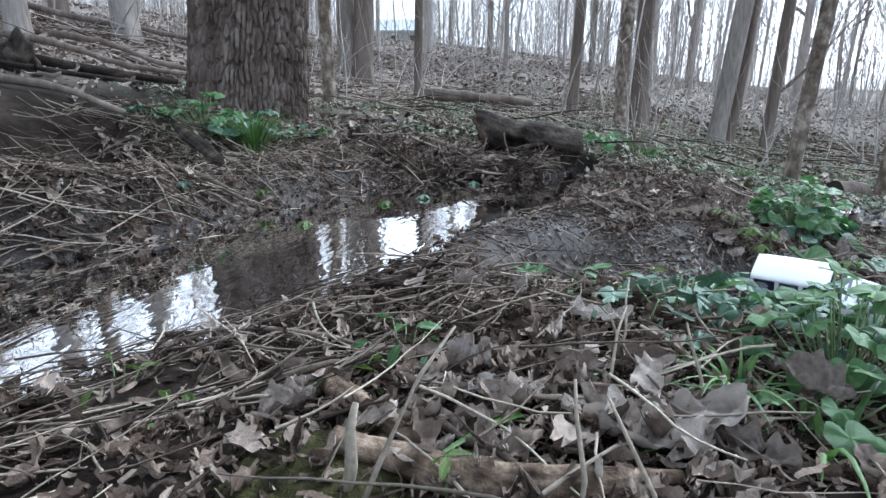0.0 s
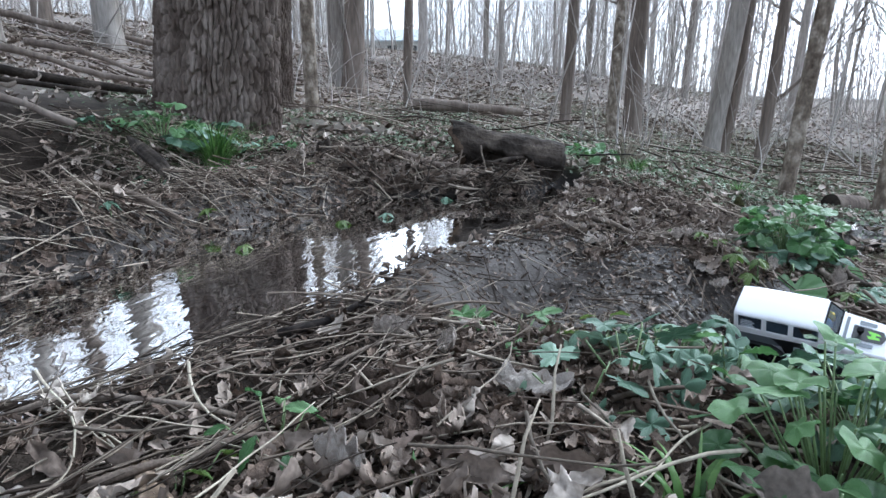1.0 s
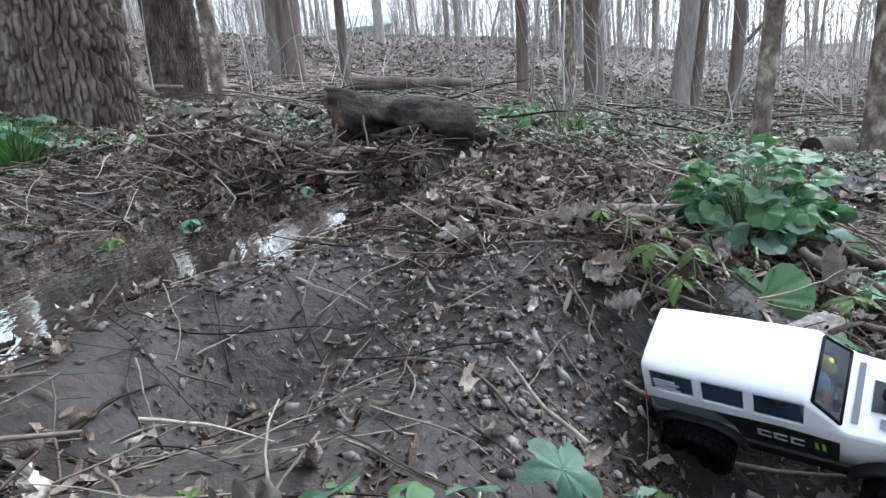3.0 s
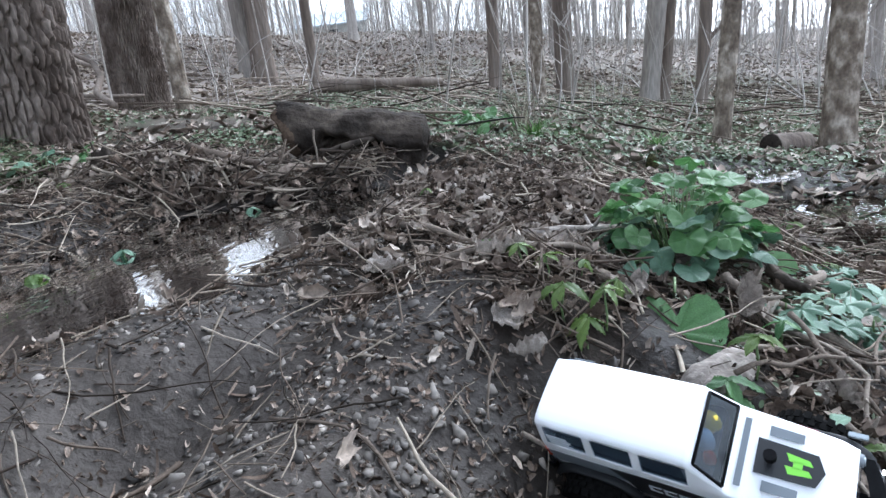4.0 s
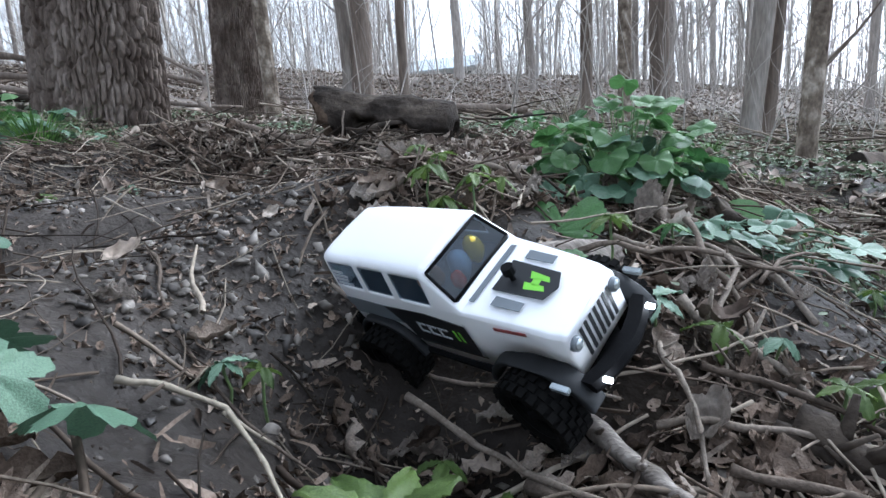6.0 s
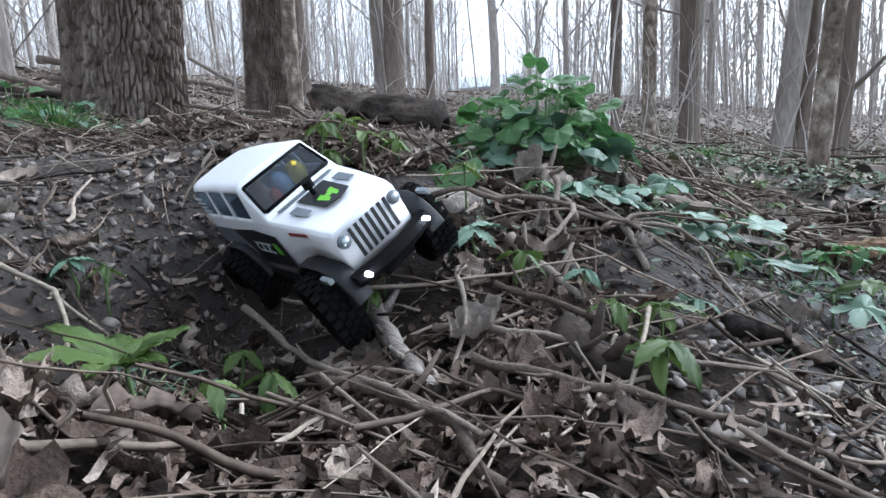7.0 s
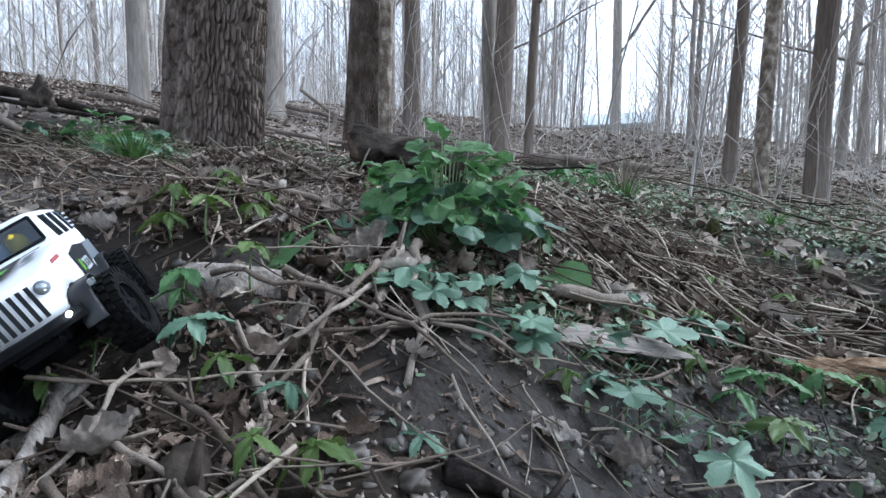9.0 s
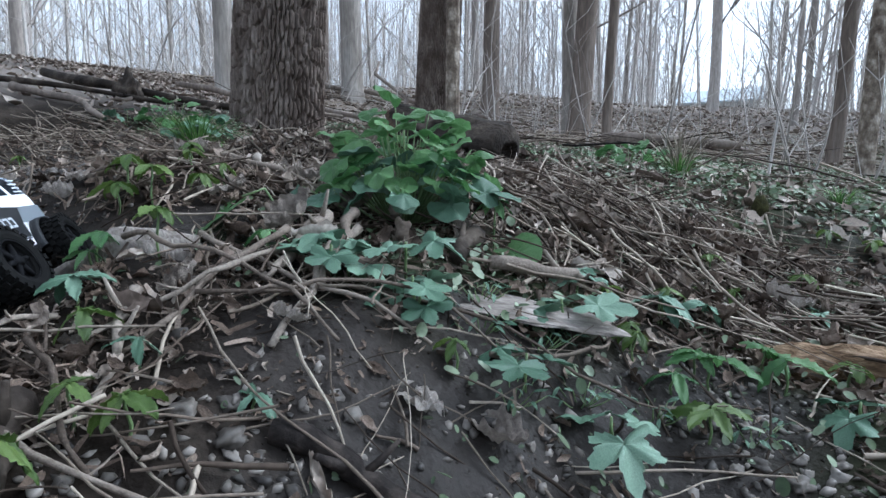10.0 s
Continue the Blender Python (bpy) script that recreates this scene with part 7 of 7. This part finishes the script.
twigs("straw", "flattened straw and twigs on the far bank", M_TWIGS, p, (0.08, 0.3), (0.0008, 0.002), 0.1, (0.003, 0.02), 15, g.normal(0.5, 0.5, 1300), "straw")
edge = lambda x, y: np.clip(1.6 - 2.0 * np.abs(creek_at(x, y) - 1.22), 0, 1) * (x < 0.2 - 0.2 * y + 0.3 * (y > 1.3))
p = spread(g, 900, (-0.8, 0.1, 0.5, 1.8), edge)
twigs("drift", "wet dark straw and twigs along the water's edge", M_TWIGS, p, (0.05, 0.22), (0.0007, 0.002), 0.08, (0.0, 0.008), 17, g.normal(0.75, 0.45, 900), "drift")
strewn("leaf_litter", "wet dead leaves along the water's edge", "leaf litter", M_DEAD, DRYS, spread(g, 900, (-0.8, 0.1, 0.5, 1.8), edge), (0.012, 0.035), 0.3, (0.0, 0.006), 18)
twigs("twigs", "fallen twigs on the rising forest floor", M_TWIGS, spread(g, 800, (-5, 4, 3.0, 9), lambda x, y: 1.0 * (creek_at(x, y) > 1.2)), (0.2, 0.9), (0.002, 0.007), 0.1, (0.01, 0.05), 16)


def stones():
    out = []
    for k in range(8):
        bm = bmesh.new()
        bmesh.ops.create_icosphere(bm, subdivisions=1 if k else 2, radius=0.5)
        for q in bm.verts:
            q.co *= 1 + 1.1 * noise.noise(q.co * 3.1 + Vector((k * 7.0, 0, 0)))
            q.co.z *= 0.62
            q.co.y *= 0.8
        bm.faces.ensure_lookup_table()
        bm.verts.index_update()
        out.append((np.array([tuple(q.co) for q in bm.verts]), np.array([[q.index for q in f.verts] for f in bm.faces])))
        bm.free()
    return out


STONES = stones()
gravel_at = lambda x, y: np.clip(near(x, y, GRAVEL) * (0.4 + fbm(x * 12, y * 12, 17)), 0, 1) * (1 - near(x, y, CLEAR) > 0.5)
strewn("pebbles", "pale and brown pebbles of the gravel bar", "pebbles", M_STONE, STONES, spread(g, 3200, (0.25, 1.8, 0.6, 1.6), gravel_at), (0.003, 0.01), 0.3, (-0.001, 0.002), 21)
strewn("pebbles", "larger stones half sunk in the mud", "pebbles", M_STONE, STONES, spread(g, 340, (0.25, 1.8, 0.6, 1.6), gravel_at), (0.008, 0.016), 0.25, (-0.002, 0.002), 22)
strewn("pebbles", "scattered small stones on the mud", "pebbles", M_STONE, STONES, spread(g, 380, (0.1, 1.5, 0.7, 1.9), lambda x, y: np.clip(near(x, y, MUD) + (np.abs(creek_at(x, y) - 0.9) < 0.35), 0, 1) * (1 - near(x, y, CLEAR) > 0.5)), (0.004, 0.014), 0.3, (-0.002, 0.001), 23)


def green_template(seed):
    r = random.Random(seed)
    v = [(0, 0, 0)]
    n, wide = 9, r.uniform(0.2, 0.42)
    for i in range(n):
        w = math.tau * i / n
        v.append((0.5 + 0.5 * math.cos(w), wide * math.sin(w), 0.25 * abs(math.sin(w)) * wide - 0.15 * math.cos(w)))
    v[0] = (0.5, 0, 0)
    return np.array(v), np.array([(0, 1 + i, 1 + (i + 1) % n) for i in range(n)])


COVER = [green_template(k) for k in range(8)]
cover_at = lambda x, y: np.clip(greenness(x, y) * 1.3, 0, 1) * (1 - near(x, y, CLEAR) > 0.5)
strewn("ground_cover", "small green leaves of low ground cover", "ground cover", M_COVER, COVER, spread(g, 8000, (-1.6, 1.9, 0.6, 2.7), cover_at), (0.005, 0.015), 0.4, (0.004, 0.022), 31)
strewn("ground_cover", "green leaves of ground cover among the trees", "ground cover", M_COVER, COVER, spread(g, 22000, (-2.0, 3.2, 2.4, 6.5), cover_at), (0.008, 0.022), 0.35, (0.006, 0.03), 32)
strewn("ground_cover", "tiny sparse green leaves on the mound", "ground cover", M_COVER, COVER, spread(g, 900, (0.95, 1.7, 1.0, 2.1), lambda x, y: 0.3 + 0 * x), (0.004, 0.009), 0.4, (0.003, 0.014), 33)


def crumb_template(seed):
    r = np.random.default_rng(seed)
    v = np.array([(1, 0, 0), (-1, 0, 0), (0, 1, 0), (0, -1, 0), (0, 0, 1), (0, 0, -1)], float) * 0.5 * r.uniform(0.4, 1.1, (6, 3))
    v[:, 2] *= 0.7
    return v, np.array([(0, 2, 4), (2, 1, 4), (1, 3, 4), (3, 0, 4), (2, 0, 5), (1, 2, 5), (3, 1, 5), (0, 3, 5)])


def shred_template(seed):
    r = random.Random(seed)
    w, c = r.uniform(0.08, 0.3), r.uniform(-0.3, 0.5)
    v = [(t - 0.5, s * w * (1 - abs(2 * t - 1) * 0.6), c * (t - 0.5) ** 2 + 0.1 * math.sin(5 * t + seed) + 0.05 * s) for t in (0, 0.33, 0.66, 1) for s in (-0.5, 0.5)]
    return np.array(v), np.array(grid_faces(4, 2))


M_CRUMB = surface("soil_crumbs", [(0.02, 0.016, 0.013), (0.05, 0.04, 0.032), (0.1, 0.082, 0.066)], 60, 0.85, 0.3, 400, vary=0.85, by="island", size=0.0005)
near_walk = lambda x, y: np.clip(0.25 + 0.8 * near(x, y, [(0.5, 0.4, 0.35), (0.8, 0.9, 0.35), (1.15, 0.95, 0.3), (1.3, 1.2, 0.3)]), 0, 1) * (creek_at(x, y) > 1.0)
strewn("soil_crumbs", "dark crumbs of soil and bark on the mud", "soil", M_CRUMB, [crumb_template(k) for k in range(8)], spread(g, 9000, (0.0, 1.7, 0.15, 1.7), lambda x, y: near_walk(x, y) * np.clip(4 * (fbm(x * 14, y * 14, 61) - 0.45), 0, 1)), (0.0015, 0.006), 0.5, (-0.002, 0.0005), 41)
strewn("leaf_crumbs", "tiny broken leaf and bark flakes pressed on the mud", "leaf litter", M_DEAD, [dry_template(k + 80, 4, 3) for k in range(12)], spread(g, 10000, (0.0, 1.7, 0.15, 1.7), lambda x, y: near_walk(x, y) * (1 - 0.85 * near(x, y, MUD) * (x > 1.0)) * (1 + 0.6 * near(x, y, PALE_MUD)) * np.clip(0.25 + 3 * (fbm(x * 9, y * 9, 67) - 0.45), 0, 1)), (0.003, 0.01), 0.4, (-0.001, 0.002), 44)
strewn("soil_crumbs", "dark clods of mud along the water's edge", "soil", M_CRUMB, [crumb_template(k) for k in range(8)], spread(g, 5000, (-0.8, 0.1, 0.5, 1.8), edge), (0.003, 0.014), 0.5, (-0.001, 0.002), 43)
strewn("leaf_shreds", "narrow shreds of dead leaves and grass", "leaf litter", M_DEAD, [shred_template(k) for k in range(10)], spread(g, 9000, (0.0, 1.7, 0.15, 1.8), lambda x, y: near_walk(x, y) * (1 - 0.95 * near(x, y, MUD)) * (1 - 0.85 * near(x, y, GRAVEL)) * (1 - near(x, y, CLEAR) > 0.4)), (0.008, 0.028), 0.45, (0.0, 0.01), 42)
